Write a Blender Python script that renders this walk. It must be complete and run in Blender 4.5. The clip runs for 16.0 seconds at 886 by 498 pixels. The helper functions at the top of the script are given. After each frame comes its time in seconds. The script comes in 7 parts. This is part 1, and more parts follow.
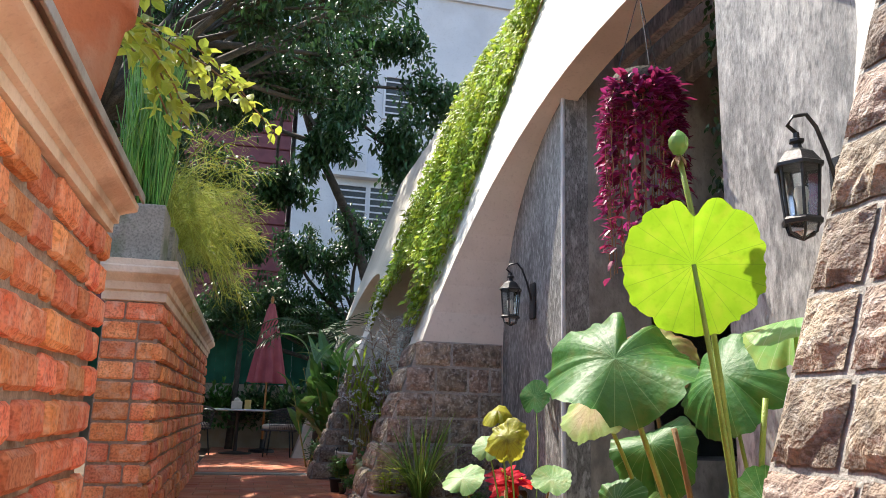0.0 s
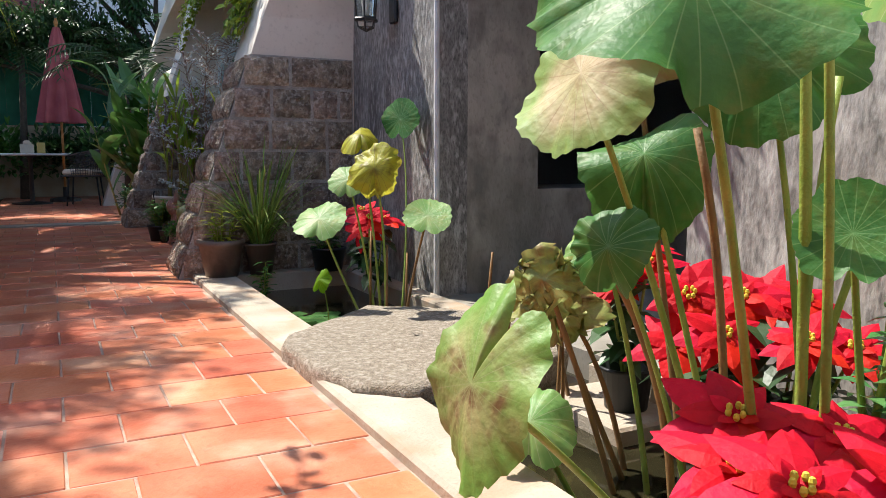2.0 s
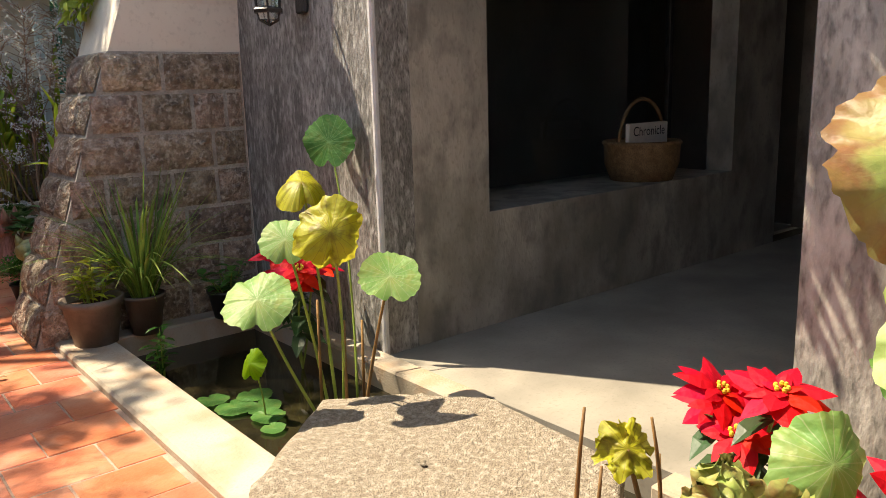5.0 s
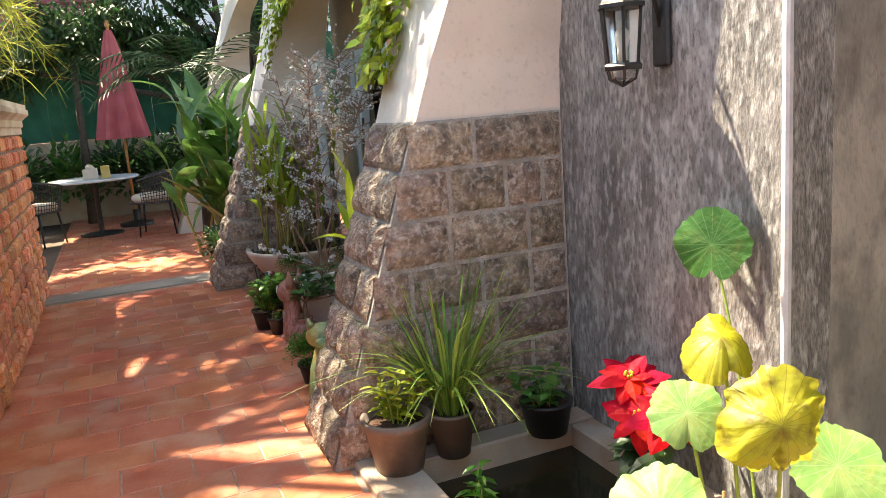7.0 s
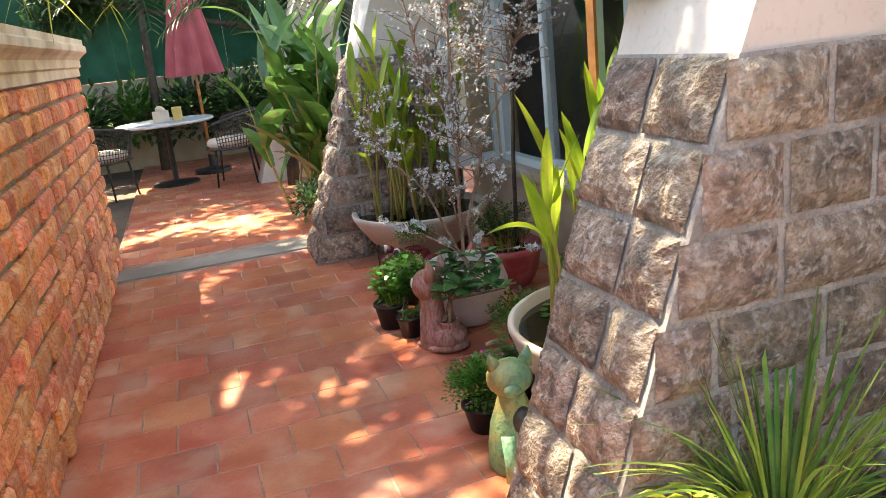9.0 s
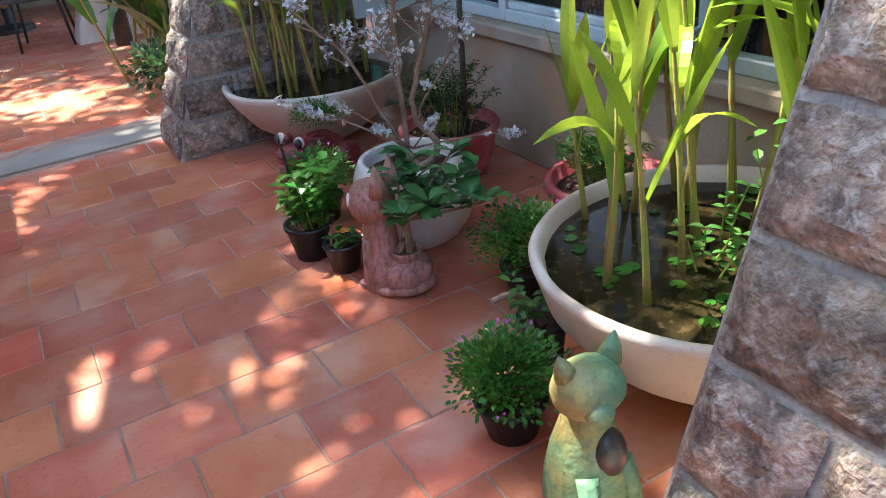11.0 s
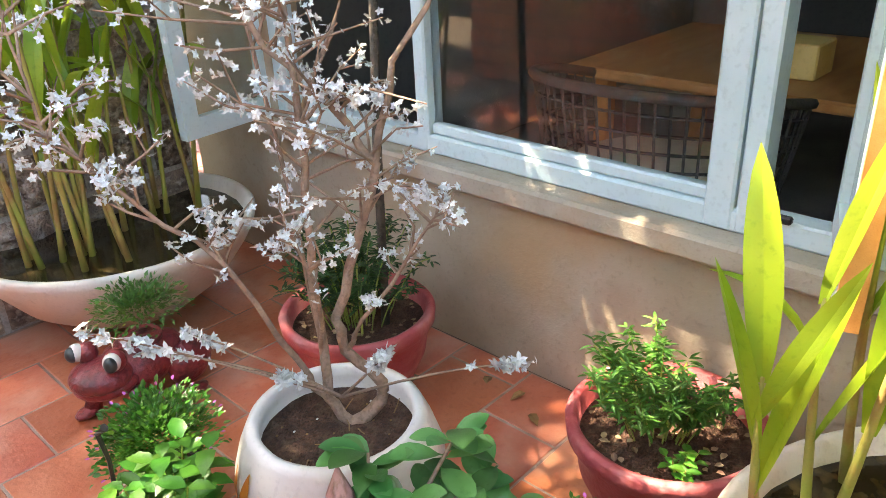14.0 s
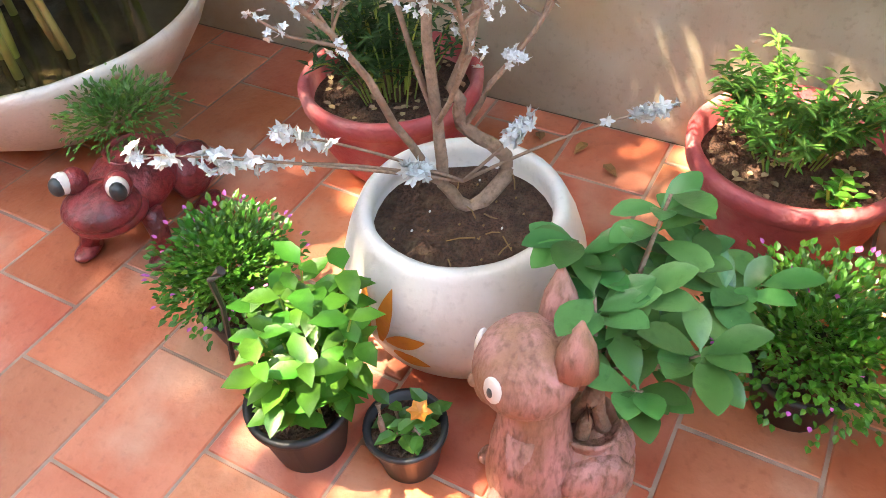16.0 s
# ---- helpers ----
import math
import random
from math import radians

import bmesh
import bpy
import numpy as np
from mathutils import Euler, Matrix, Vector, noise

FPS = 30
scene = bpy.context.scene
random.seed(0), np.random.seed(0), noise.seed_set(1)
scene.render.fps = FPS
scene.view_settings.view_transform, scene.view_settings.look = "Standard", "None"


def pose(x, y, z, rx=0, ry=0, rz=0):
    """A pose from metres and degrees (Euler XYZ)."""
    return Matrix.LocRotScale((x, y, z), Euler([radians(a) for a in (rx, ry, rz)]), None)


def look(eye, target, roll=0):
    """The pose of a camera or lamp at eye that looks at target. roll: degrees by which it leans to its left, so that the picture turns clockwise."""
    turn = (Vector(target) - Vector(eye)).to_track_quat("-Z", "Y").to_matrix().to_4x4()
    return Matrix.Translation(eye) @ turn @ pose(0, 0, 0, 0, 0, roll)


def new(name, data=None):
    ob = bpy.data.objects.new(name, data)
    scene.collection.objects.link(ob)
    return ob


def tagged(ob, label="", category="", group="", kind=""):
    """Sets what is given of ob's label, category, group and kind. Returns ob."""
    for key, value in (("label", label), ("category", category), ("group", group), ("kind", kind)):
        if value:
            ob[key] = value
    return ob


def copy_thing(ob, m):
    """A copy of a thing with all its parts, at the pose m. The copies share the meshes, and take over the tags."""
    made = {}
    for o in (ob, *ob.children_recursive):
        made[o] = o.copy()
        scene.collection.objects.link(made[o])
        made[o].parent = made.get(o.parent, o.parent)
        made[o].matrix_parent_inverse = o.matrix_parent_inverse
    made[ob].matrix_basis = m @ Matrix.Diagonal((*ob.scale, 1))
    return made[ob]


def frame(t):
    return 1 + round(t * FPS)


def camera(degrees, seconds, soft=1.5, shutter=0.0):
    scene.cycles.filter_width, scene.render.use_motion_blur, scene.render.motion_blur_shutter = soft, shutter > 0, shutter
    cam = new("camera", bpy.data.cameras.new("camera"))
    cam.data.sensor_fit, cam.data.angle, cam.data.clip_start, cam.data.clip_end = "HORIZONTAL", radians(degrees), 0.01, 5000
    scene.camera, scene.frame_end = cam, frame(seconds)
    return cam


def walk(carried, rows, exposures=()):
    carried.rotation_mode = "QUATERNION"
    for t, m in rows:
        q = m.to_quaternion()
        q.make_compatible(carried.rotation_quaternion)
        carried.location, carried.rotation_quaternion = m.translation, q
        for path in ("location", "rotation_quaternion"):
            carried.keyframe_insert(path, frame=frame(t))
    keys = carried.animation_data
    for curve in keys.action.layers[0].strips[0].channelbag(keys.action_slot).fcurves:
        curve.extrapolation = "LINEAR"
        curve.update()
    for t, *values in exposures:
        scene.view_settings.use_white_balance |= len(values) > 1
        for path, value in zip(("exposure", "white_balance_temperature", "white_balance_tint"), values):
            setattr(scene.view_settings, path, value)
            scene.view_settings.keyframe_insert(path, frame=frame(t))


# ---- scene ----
cam = camera(60.3, 16.0, soft=0.5)
SKY, SUNLIGHT = 0.13, 3.8
EXPO = [(0.0, 1.55, 6600, 10), (1.5, 1.5, 6100, 10), (2.5, 1.25, 6900, 10), (3.5, 1.2, 7600, 10), (5.0, 1.62, 8200, 10), (7.5, 2.8, 8000, 10), (9.0, 3.05, 8000, 10), (11.5, 2.95, 5900, 10), (12.0, 3.35, 5800, 10), (12.5, 3.85, 7500, 10), (14.0, 4.1, 8300, 10), (16.0, 4.3, 8300, 10)]
PATH = [
    (0, (-0.334, 0.35, 0.879), (0.137, 2.248, 1.297), 1.7),
    (0.5, (-0.332, 0.635, 0.805), (0.116, 2.569, 1.049), 1.1),
    (1, (-0.332, 0.931, 0.791), (0.2, 2.857, 0.878), 0.5),
    (1.5, (-0.225, 1.263, 0.733), (0.476, 3.135, 0.656), 0.4),
    (2, (-0.156, 1.436, 0.794), (0.748, 3.203, 0.552), 0.1),
    (2.5, (-0.136, 1.62, 0.775), (1.004, 3.22, 0.403), 0.1),
    (3, (-0.141, 1.738, 0.872), (1.186, 3.166, 0.425), -0.1),
    (3.5, (-0.146, 1.878, 0.896), (1.267, 3.216, 0.439), -0.2),
    (4, (-0.148, 2.087, 1.024), (1.263, 3.433, 0.58), -0.4),
    (4.5, (-0.174, 2.239, 1.073), (1.173, 3.655, 0.647), -0.9),
    (5, (-0.199, 2.452, 1.21), (1.049, 3.961, 0.803), -1.7),
    (5.2, (-0.206, 2.501, 1.264), (0.993, 4.053, 0.87), -2.2),
    (7.3, (-0.124, 3.729, 1.541), (0.575, 5.562, 1.153), -4.8),
    (7.5, (-0.114, 3.879, 1.546), (0.554, 5.722, 1.149), -5.0),
    (8, (-0.068, 4.274, 1.546), (0.543, 6.13, 1.119), -5.2),
    (8.5, (-0.112, 4.675, 1.528), (0.469, 6.528, 1.052), -5.6),
    (9, (-0.178, 5.043, 1.567), (0.392, 6.881, 1.021), -6.2),
    (9.2, (-0.176, 5.17, 1.561), (0.398, 6.995, 0.981), -6.5),
    (11.3, (-0.048, 6.532, 1.402), (0.770, 7.888, 0.491), -6.1),
    (11.5, (-0.004, 6.633, 1.395), (0.868, 7.937, 0.458), -5.7),
    (12, (0.056, 6.826, 1.376), (1.069, 7.984, 0.391), -4.3),
    (12.5, (0.130, 7.081, 1.379), (1.305, 8.123, 0.447), -3.1),
    (13, (0.180, 7.282, 1.377), (1.418, 8.311, 0.514), -2.4),
    (13.5, (0.278, 7.525, 1.416), (1.496, 8.613, 0.596), -2.5),
    (14, (0.300, 7.730, 1.411), (1.482, 8.869, 0.612), -2.7),
    (14.5, (0.211, 7.957, 1.404), (1.413, 9.015, 0.524), -2.5),
    (15, (0.142, 8.130, 1.360), (1.351, 9.047, 0.343), -2.2),
    (15.5, (0.140, 8.226, 1.311), (1.307, 9.022, 0.154), -2.7),
    (16, (0.176, 8.344, 1.288), (1.280, 9.026, 0.003), -4.5),
]
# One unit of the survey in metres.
S = 1.095


def glide(rows):
    return [(t, look(S * Vector(eye), S * Vector(target), roll)) for t, eye, target, roll in rows]


walk(cam, glide(PATH), EXPO)

# ---- sky and sun ----
SUN = Vector((-0.25, 0.44, 0.86)).normalized()
sky = bpy.data.worlds.new("sky")
scene.world = sky
sky.use_nodes = True
nt = sky.node_tree
tex = nt.nodes.new("ShaderNodeTexSky")
tex.sky_type = "NISHITA"
tex.sun_disc = False
tex.sun_elevation = math.asin(SUN.z)
tex.sun_rotation = math.atan2(SUN.x, SUN.y)
nt.nodes["Background"].inputs[1].default_value = SKY
nt.links.new(tex.outputs[0], nt.nodes["Background"].inputs[0])
lamp = bpy.data.lights.new("sun", "SUN")
lamp.energy, lamp.angle, lamp.color = SUNLIGHT, radians(0.6), (1.0, 0.93, 0.82)
sun = new("sun", lamp)
sun.matrix_world = look((0, 0, 0), -SUN)
tagged(sun, kind="structure")


# ---- materials ----
def mat(name, a, b, scale=6.0, rough=0.8, bump=0.3, fine=70.0, vary=0.0, stretch=(1, 1, 1), metal=0.0,
        glow=0.0, island=False, local=False, c=None, cscale=2.0, camount=0.4, coat=0.0, spec=0.5):
    """A surface of two tones mixed by coarse and fine noise, with relief; c: stains; glow: light let through (leaves)."""
    m = bpy.data.materials.new(name)
    m.use_nodes = True
    n, l = m.node_tree.nodes, m.node_tree.links
    p = n["Principled BSDF"]
    if local:
        co = n.new("ShaderNodeTexCoord").outputs["Object"]
    else:
        co = n.new("ShaderNodeNewGeometry").outputs["Position"]
    mp = n.new("ShaderNodeMapping")
    mp.inputs["Scale"].default_value = stretch
    l.new(co, mp.inputs[0])

    def noise_node(sc, detail=4.0):
        t = n.new("ShaderNodeTexNoise")
        t.inputs["Scale"].default_value, t.inputs["Detail"].default_value = sc, detail
        l.new(mp.outputs[0], t.inputs["Vector"])
        return t

    def mix(f, x, y):
        k = n.new("ShaderNodeMix")
        k.data_type = "RGBA"
        for val, s in ((f, k.inputs[0]), (x, k.inputs[6]), (y, k.inputs[7])):
            if hasattr(val, "links"):
                l.new(val, s)
            elif isinstance(val, tuple):
                s.default_value = (*val, 1)
            else:
                s.default_value = val
        return k.outputs[2]

    def ramp(src, lo, hi):
        r = n.new("ShaderNodeMapRange")
        r.inputs[1].default_value, r.inputs[2].default_value = lo, hi
        l.new(src, r.inputs[0])
        return r.outputs[0]

    big, small = noise_node(scale), noise_node(fine, 6.0)
    col = mix(ramp(big.outputs[0], 0.35, 0.65), a, b)
    rugged = bump >= 0.5
    dark = tuple((0.50 if rugged else 0.70) * v for v in a)
    col = mix(ramp(small.outputs[0], 0.45 if rugged else 0.55, 0.76 if rugged else 1.0), col, dark)
    if c:
        st = noise_node(cscale, 7.0)
        k = n.new("ShaderNodeMath")
        k.operation = "MULTIPLY"
        k.inputs[1].default_value = camount
        l.new(ramp(st.outputs[0], 0.5, 0.66), k.inputs[0])
        col = mix(k.outputs[0], col, c)
    if vary:
        src = n.new("ShaderNodeNewGeometry").outputs["Random Per Island"] if island else n.new("ShaderNodeObjectInfo").outputs["Random"]
        h = n.new("ShaderNodeHueSaturation")
        r1 = n.new("ShaderNodeMapRange")
        r1.inputs[3].default_value, r1.inputs[4].default_value = 1 - vary, 1 + vary
        l.new(src, r1.inputs[0])
        l.new(r1.outputs[0], h.inputs["Value"])
        w = n.new("ShaderNodeMath")
        w.operation = "FRACT"
        w2 = n.new("ShaderNodeMath")
        w2.operation = "MULTIPLY"
        w2.inputs[1].default_value = 7.31
        l.new(src, w2.inputs[0])
        l.new(w2.outputs[0], w.inputs[0])
        r2 = n.new("ShaderNodeMapRange")
        r2.inputs[3].default_value, r2.inputs[4].default_value = 0.5 - 0.05 * vary, 0.5 + 0.05 * vary
        l.new(w.outputs[0], r2.inputs[0])
        l.new(r2.outputs[0], h.inputs["Hue"])
        l.new(col, h.inputs["Color"])
        col = h.outputs[0]
    l.new(col, p.inputs["Base Color"])
    p.inputs["Roughness"].default_value, p.inputs["Metallic"].default_value = rough, metal
    p.inputs["Specular IOR Level"].default_value = spec
    p.inputs["Coat Weight"].default_value = coat
    if bump:
        add = n.new("ShaderNodeMath")
        l.new(big.outputs[0], add.inputs[0])
        l.new(small.outputs[0], add.inputs[1])
        bp = n.new("ShaderNodeBump")
        bp.inputs["Strength"].default_value, bp.inputs["Distance"].default_value = bump, 0.022 if bump > 0.95 else 0.01
        l.new(add.outputs[0], bp.inputs["Height"])
        l.new(bp.outputs[0], p.inputs["Normal"])
    if glow:
        tr = n.new("ShaderNodeBsdfTranslucent")
        br = mix(1.0, col, col)
        g = n.new("ShaderNodeGamma")
        g.inputs[1].default_value = 0.8
        l.new(br, g.inputs[0])
        l.new(g.outputs[0], tr.inputs[0])
        ms = n.new("ShaderNodeMixShader")
        ms.inputs[0].default_value = glow
        l.new(p.outputs[0], ms.inputs[1])
        l.new(tr.outputs[0], ms.inputs[2])
        l.new(ms.outputs[0], n["Material Output"].inputs[0])
    return m


PLASTER = mat("plaster", (0.62, 0.57, 0.49), (0.70, 0.65, 0.57), 1.5, 0.85, 0.15, 40, c=(0.42, 0.38, 0.32), cscale=1.2, camount=0.35)
CEMENT = mat("polished_cement", (0.135, 0.133, 0.126), (0.33, 0.325, 0.31), 6.0, 0.5, 0.7, 80, stretch=(1, 1, 0.4), c=(0.58, 0.58, 0.565), cscale=34.0, camount=0.5)
PORCHCEMENT = mat("brown_grey_cement", (0.20, 0.19, 0.16), (0.42, 0.395, 0.345), 3.2, 0.55, 0.4, 45, stretch=(1, 1, 0.6), c=(0.11, 0.107, 0.098), cscale=7.0, camount=0.6)
# Pale tone for the sun on the porch corner edge.
CORNERSUN = mat("sunlit_edge_tone", (0.60, 0.60, 0.60), (0.45, 0.46, 0.48), 9.0, 0.7, 0.3, 60)
GREYCOAT = mat("pale_cement_render", (0.20, 0.195, 0.185), (0.37, 0.355, 0.33), 6.0, 0.5, 0.5, 55, stretch=(1, 1, 0.4), c=(0.52, 0.50, 0.47), cscale=18.0, camount=0.7)
HOUSEWALL = mat("brown_cement_render", (0.30, 0.245, 0.17), (0.40, 0.35, 0.265), 2.6, 0.75, 0.3, 60, c=(0.38, 0.25, 0.13), cscale=2.0, camount=0.7)
PORCHFLOOR = mat("trowelled_cement_floor", (0.21, 0.195, 0.165), (0.32, 0.295, 0.25), 2.0, 0.55, 0.15, 50, c=(0.15, 0.145, 0.13), cscale=1.5)
KERB = mat("kerb_cement", (0.31, 0.265, 0.205), (0.42, 0.37, 0.30), 3.0, 0.85, 0.35, 80, c=(0.34, 0.20, 0.11), cscale=4.0, camount=0.55)
GRANITE = mat("rough_granite", (0.29, 0.24, 0.18), (0.43, 0.37, 0.29), 45.0, 0.94, 1.0, 150, c=(0.58, 0.52, 0.44), cscale=38.0, camount=0.6)
STONE = mat("hewn_stone", (0.42, 0.33, 0.25), (0.13, 0.10, 0.08), 15.0, 0.92, 1.0, 85, vary=0.3, c=(0.60, 0.55, 0.48), cscale=38.0, camount=0.55)
STONEMORTAR = mat("stone_mortar", (0.42, 0.40, 0.36), (0.28, 0.26, 0.235), 12.0, 0.95, 0.6, 90)
BRICK = mat("red_brick", (0.66, 0.20, 0.085), (0.80, 0.34, 0.17), 10.0, 0.9, 0.9, 70, vary=0.28, c=(0.78, 0.52, 0.38), cscale=13.0, camount=0.45)
BRICKSTUFF = mat("red_brick_far", (0.66, 0.20, 0.085), (0.80, 0.34, 0.17), 10.0, 0.9, 0.9, 70, vary=0.28, island=True, c=(0.78, 0.52, 0.38), cscale=13.0, camount=0.45)
MORTAR = mat("brick_mortar", (0.44, 0.35, 0.28), (0.26, 0.20, 0.16), 15.0, 0.95, 0.8, 90)
COPING = mat("lime_coping", (0.62, 0.50, 0.37), (0.72, 0.62, 0.50), 4.0, 0.85, 0.4, 60, c=(0.30, 0.20, 0.13), cscale=3.0, camount=0.6)
TIN = mat("grey_tin", (0.30, 0.28, 0.26), (0.42, 0.40, 0.38), 8.0, 0.5, 0.2, 60, metal=0.6)
TILE = mat("terracotta_tile", (0.42, 0.105, 0.047), (0.55, 0.195, 0.107), 3.5, 0.40, 0.25, 45, vary=0.17, c=(0.58, 0.38, 0.27), cscale=3.1, camount=0.5)
TILESTUFF = mat("terracotta_tile_far", (0.42, 0.105, 0.047), (0.55, 0.195, 0.107), 3.5, 0.40, 0.25, 45, vary=0.17, island=True, c=(0.58, 0.38, 0.27), cscale=3.1, camount=0.5)
GROUT = mat("tile_grout", (0.40, 0.29, 0.225), (0.26, 0.17, 0.13), 9.0, 0.95, 0.3, 90)
EARTH = mat("bare_earth", (0.10, 0.07, 0.045), (0.16, 0.11, 0.075), 5.0, 0.95, 0.8, 60)
SOIL = mat("potting_soil", (0.060, 0.026, 0.014), (0.11, 0.050, 0.030), 22.0, 0.95, 1.0, 140, c=(0.14, 0.09, 0.055), cscale=25.0, camount=0.5)
WATER = mat("pond_water", (0.012, 0.011, 0.006), (0.03, 0.026, 0.012), 5.0, 0.06, 0.04, 12)
BOWLWATER = mat("bowl_water", (0.010, 0.008, 0.004), (0.034, 0.025, 0.010), 13.0, 0.05, 0.05, 40, c=(0.085, 0.062, 0.026), cscale=26.0, camount=0.6)
BLUEFRAME = mat("pale_blue_paint", (0.46, 0.58, 0.60), (0.54, 0.65, 0.66), 3.0, 0.45, 0.1, 60)
WHITEWALL = mat("white_paint", (0.62, 0.64, 0.68), (0.70, 0.71, 0.74), 0.8, 0.8, 0.1, 20, c=(0.5, 0.5, 0.52), cscale=0.6)
MAROON = mat("maroon_cladding", (0.14, 0.035, 0.045), (0.19, 0.05, 0.06), 3.0, 0.6, 0.1, 40)
NET = mat("green_shade_net", (0.008, 0.085, 0.05), (0.015, 0.13, 0.08), 3.0, 0.8, 0.4, 160)
# Dark tone puts the shade of the closed rooms into their colour.
ROOMSHADE = mat("room_shade_tone", (0.16, 0.15, 0.14), (0.20, 0.19, 0.17), 2.0, 0.8, 0.1, 30)
BLACKIRON = mat("black_iron", (0.012, 0.012, 0.013), (0.03, 0.03, 0.032), 12.0, 0.45, 0.2, 90, metal=0.2)
WOOD = mat("orange_wood", (0.42, 0.17, 0.05), (0.52, 0.24, 0.08), 3.0, 0.4, 0.15, 60, stretch=(1, 6, 6))


def glass(name, tint=(0.9, 0.95, 0.95), rough=0.02):
    m = bpy.data.materials.new(name)
    m.use_nodes = True
    p = m.node_tree.nodes["Principled BSDF"]
    p.inputs["Base Color"].default_value = (*tint, 1)
    p.inputs["Transmission Weight"].default_value, p.inputs["Roughness"].default_value, p.inputs["IOR"].default_value = 1.0, rough, 1.45
    return m


GLASS = glass("window_glass")
FROSTED = glass("lantern_glass", (0.85, 0.9, 0.88), 0.15)


# ---- building tools ----
BASE = {}


class Mesh:
    """Gathers vertices and faces in survey units, to be linked as one object."""

    def __init__(self):
        self.v, self.f = [], []

    def add(self, vs, fs):
        o = len(self.v)
        self.v += [tuple(p) for p in vs]
        self.f += [tuple(i + o for i in f) for f in fs]
        return self

    def box(self, lo, hi, m=None, bev=0.0):
        (a, b, c), (d, e, g) = lo, hi
        if bev:
            vs, fs = soft_box(lo, hi, bev)
        else:
            vs = [(a, b, c), (d, b, c), (d, e, c), (a, e, c), (a, b, g), (d, b, g), (d, e, g), (a, e, g)]
            fs = [(3, 2, 1, 0), (4, 5, 6, 7), (0, 1, 5, 4), (1, 2, 6, 5), (2, 3, 7, 6), (3, 0, 4, 7)]
        if m:
            vs = [m @ Vector(p) for p in vs]
        return self.add(vs, fs)

    def tube(self, pts, radii, n=6, cap=True):
        pts = [Vector(p) for p in pts]
        if not hasattr(radii, "__len__"):
            radii = [radii] * len(pts)
        vs, fs = [], []
        for i, p in enumerate(pts):
            d = (pts[min(i + 1, len(pts) - 1)] - pts[max(i - 1, 0)])
            d = d.normalized() if d.length > 1e-9 else Vector((0, 0, 1))
            u = d.cross(Vector((0.31, 0.17, 0.93) if abs(d.z) < 0.9 else (1, 0, 0))).normalized()
            w = d.cross(u)
            for k in range(n):
                t = 2 * math.pi * k / n
                vs.append(p + radii[i] * (math.cos(t) * u + math.sin(t) * w))
        for i in range(len(pts) - 1):
            for k in range(n):
                fs.append((i * n + k, i * n + (k + 1) % n, (i + 1) * n + (k + 1) % n, (i + 1) * n + k))
        if cap:
            fs += [tuple(reversed(range(n))), tuple(range((len(pts) - 1) * n, len(pts) * n))]
        return self.add(vs, fs)

    def lathe(self, profile, at, n=40, wob=0.0):
        """Turns (radius, height) pairs round a vertical line."""
        vs, fs = [], []
        for i, (r, z) in enumerate(profile):
            for k in range(n):
                t = 2 * math.pi * k / n
                q = r * (1 + wob * noise.noise(Vector((3 * math.cos(t), 3 * math.sin(t), 9 * z + at[0]))))
                vs.append((at[0] + q * math.cos(t), at[1] + q * math.sin(t), at[2] + z))
        for i in range(len(profile) - 1):
            for k in range(n):
                fs.append((i * n + k, i * n + (k + 1) % n, (i + 1) * n + (k + 1) % n, (i + 1) * n + k))
        return self.add(vs, fs)

    def ball(self, c, r, n=10, rot=None, lump=0.0, seed=0.0):
        """A ball squashed to the radii r, with lumps."""
        vs, fs = [], []
        for i in range(n + 1):
            a = math.pi * i / n
            for k in range(2 * n):
                b = math.pi * k / n
                d = Vector((math.sin(a) * math.cos(b), math.sin(a) * math.sin(b), math.cos(a)))
                q = 1 + lump * noise.noise(d * 2.3 + Vector((seed, seed, seed)))
                p = Vector((d.x * r[0], d.y * r[1], d.z * r[2])) * q
                vs.append(Vector(c) + (rot @ p if rot else p))
        for i in range(n):
            for k in range(2 * n):
                fs.append((i * 2 * n + k, (i + 1) * 2 * n + k, (i + 1) * 2 * n + (k + 1) % (2 * n), i * 2 * n + (k + 1) % (2 * n)))
        return self.add(vs, fs)

    def blade(self, pts, widths, side, fold=0.15):
        """A long leaf along pts, creased along its middle."""
        vs, fs = [], []
        side = Vector(side).normalized()
        for i, (p, w) in enumerate(zip(pts, widths)):
            p = Vector(p)
            d = (Vector(pts[min(i + 1, len(pts) - 1)]) - Vector(pts[max(i - 1, 0)])).normalized()
            up = side.cross(d)
            up = up.normalized() if up.length > 1e-6 else Vector((0, 0, 1))
            vs += [p - side * w / 2 + up * fold * w, p, p + side * w / 2 + up * fold * w]
        for i in range(len(pts) - 1):
            a = 3 * i
            fs += [(a, a + 1, a + 4, a + 3), (a + 1, a + 2, a + 5, a + 4)]
        return self.add(vs, fs)

    def leaf(self, at, along, up, length, width, droop=0.2):
        """A small oval leaf of eight vertices."""
        d, u = Vector(along).normalized(), Vector(up)
        s = d.cross(u)
        s = s.normalized() if s.length > 1e-6 else Vector((1, 0, 0))
        u = s.cross(d)
        at = Vector(at)
        rows = [(0.0, 0.0), (0.3, 0.9), (0.65, 0.85), (1.0, 0.0)]
        vs = [at]
        for t, w in rows[1:3]:
            c = at + d * length * t - u * droop * length * t * t
            vs += [c - s * w * width / 2 + u * 0.12 * width, c, c + s * w * width / 2 + u * 0.12 * width]
        vs.append(at + d * length - u * droop * length)
        return self.add(vs, [(0, 2, 1), (0, 3, 2), (1, 2, 5, 4), (2, 3, 6, 5), (4, 5, 7), (5, 6, 7)])

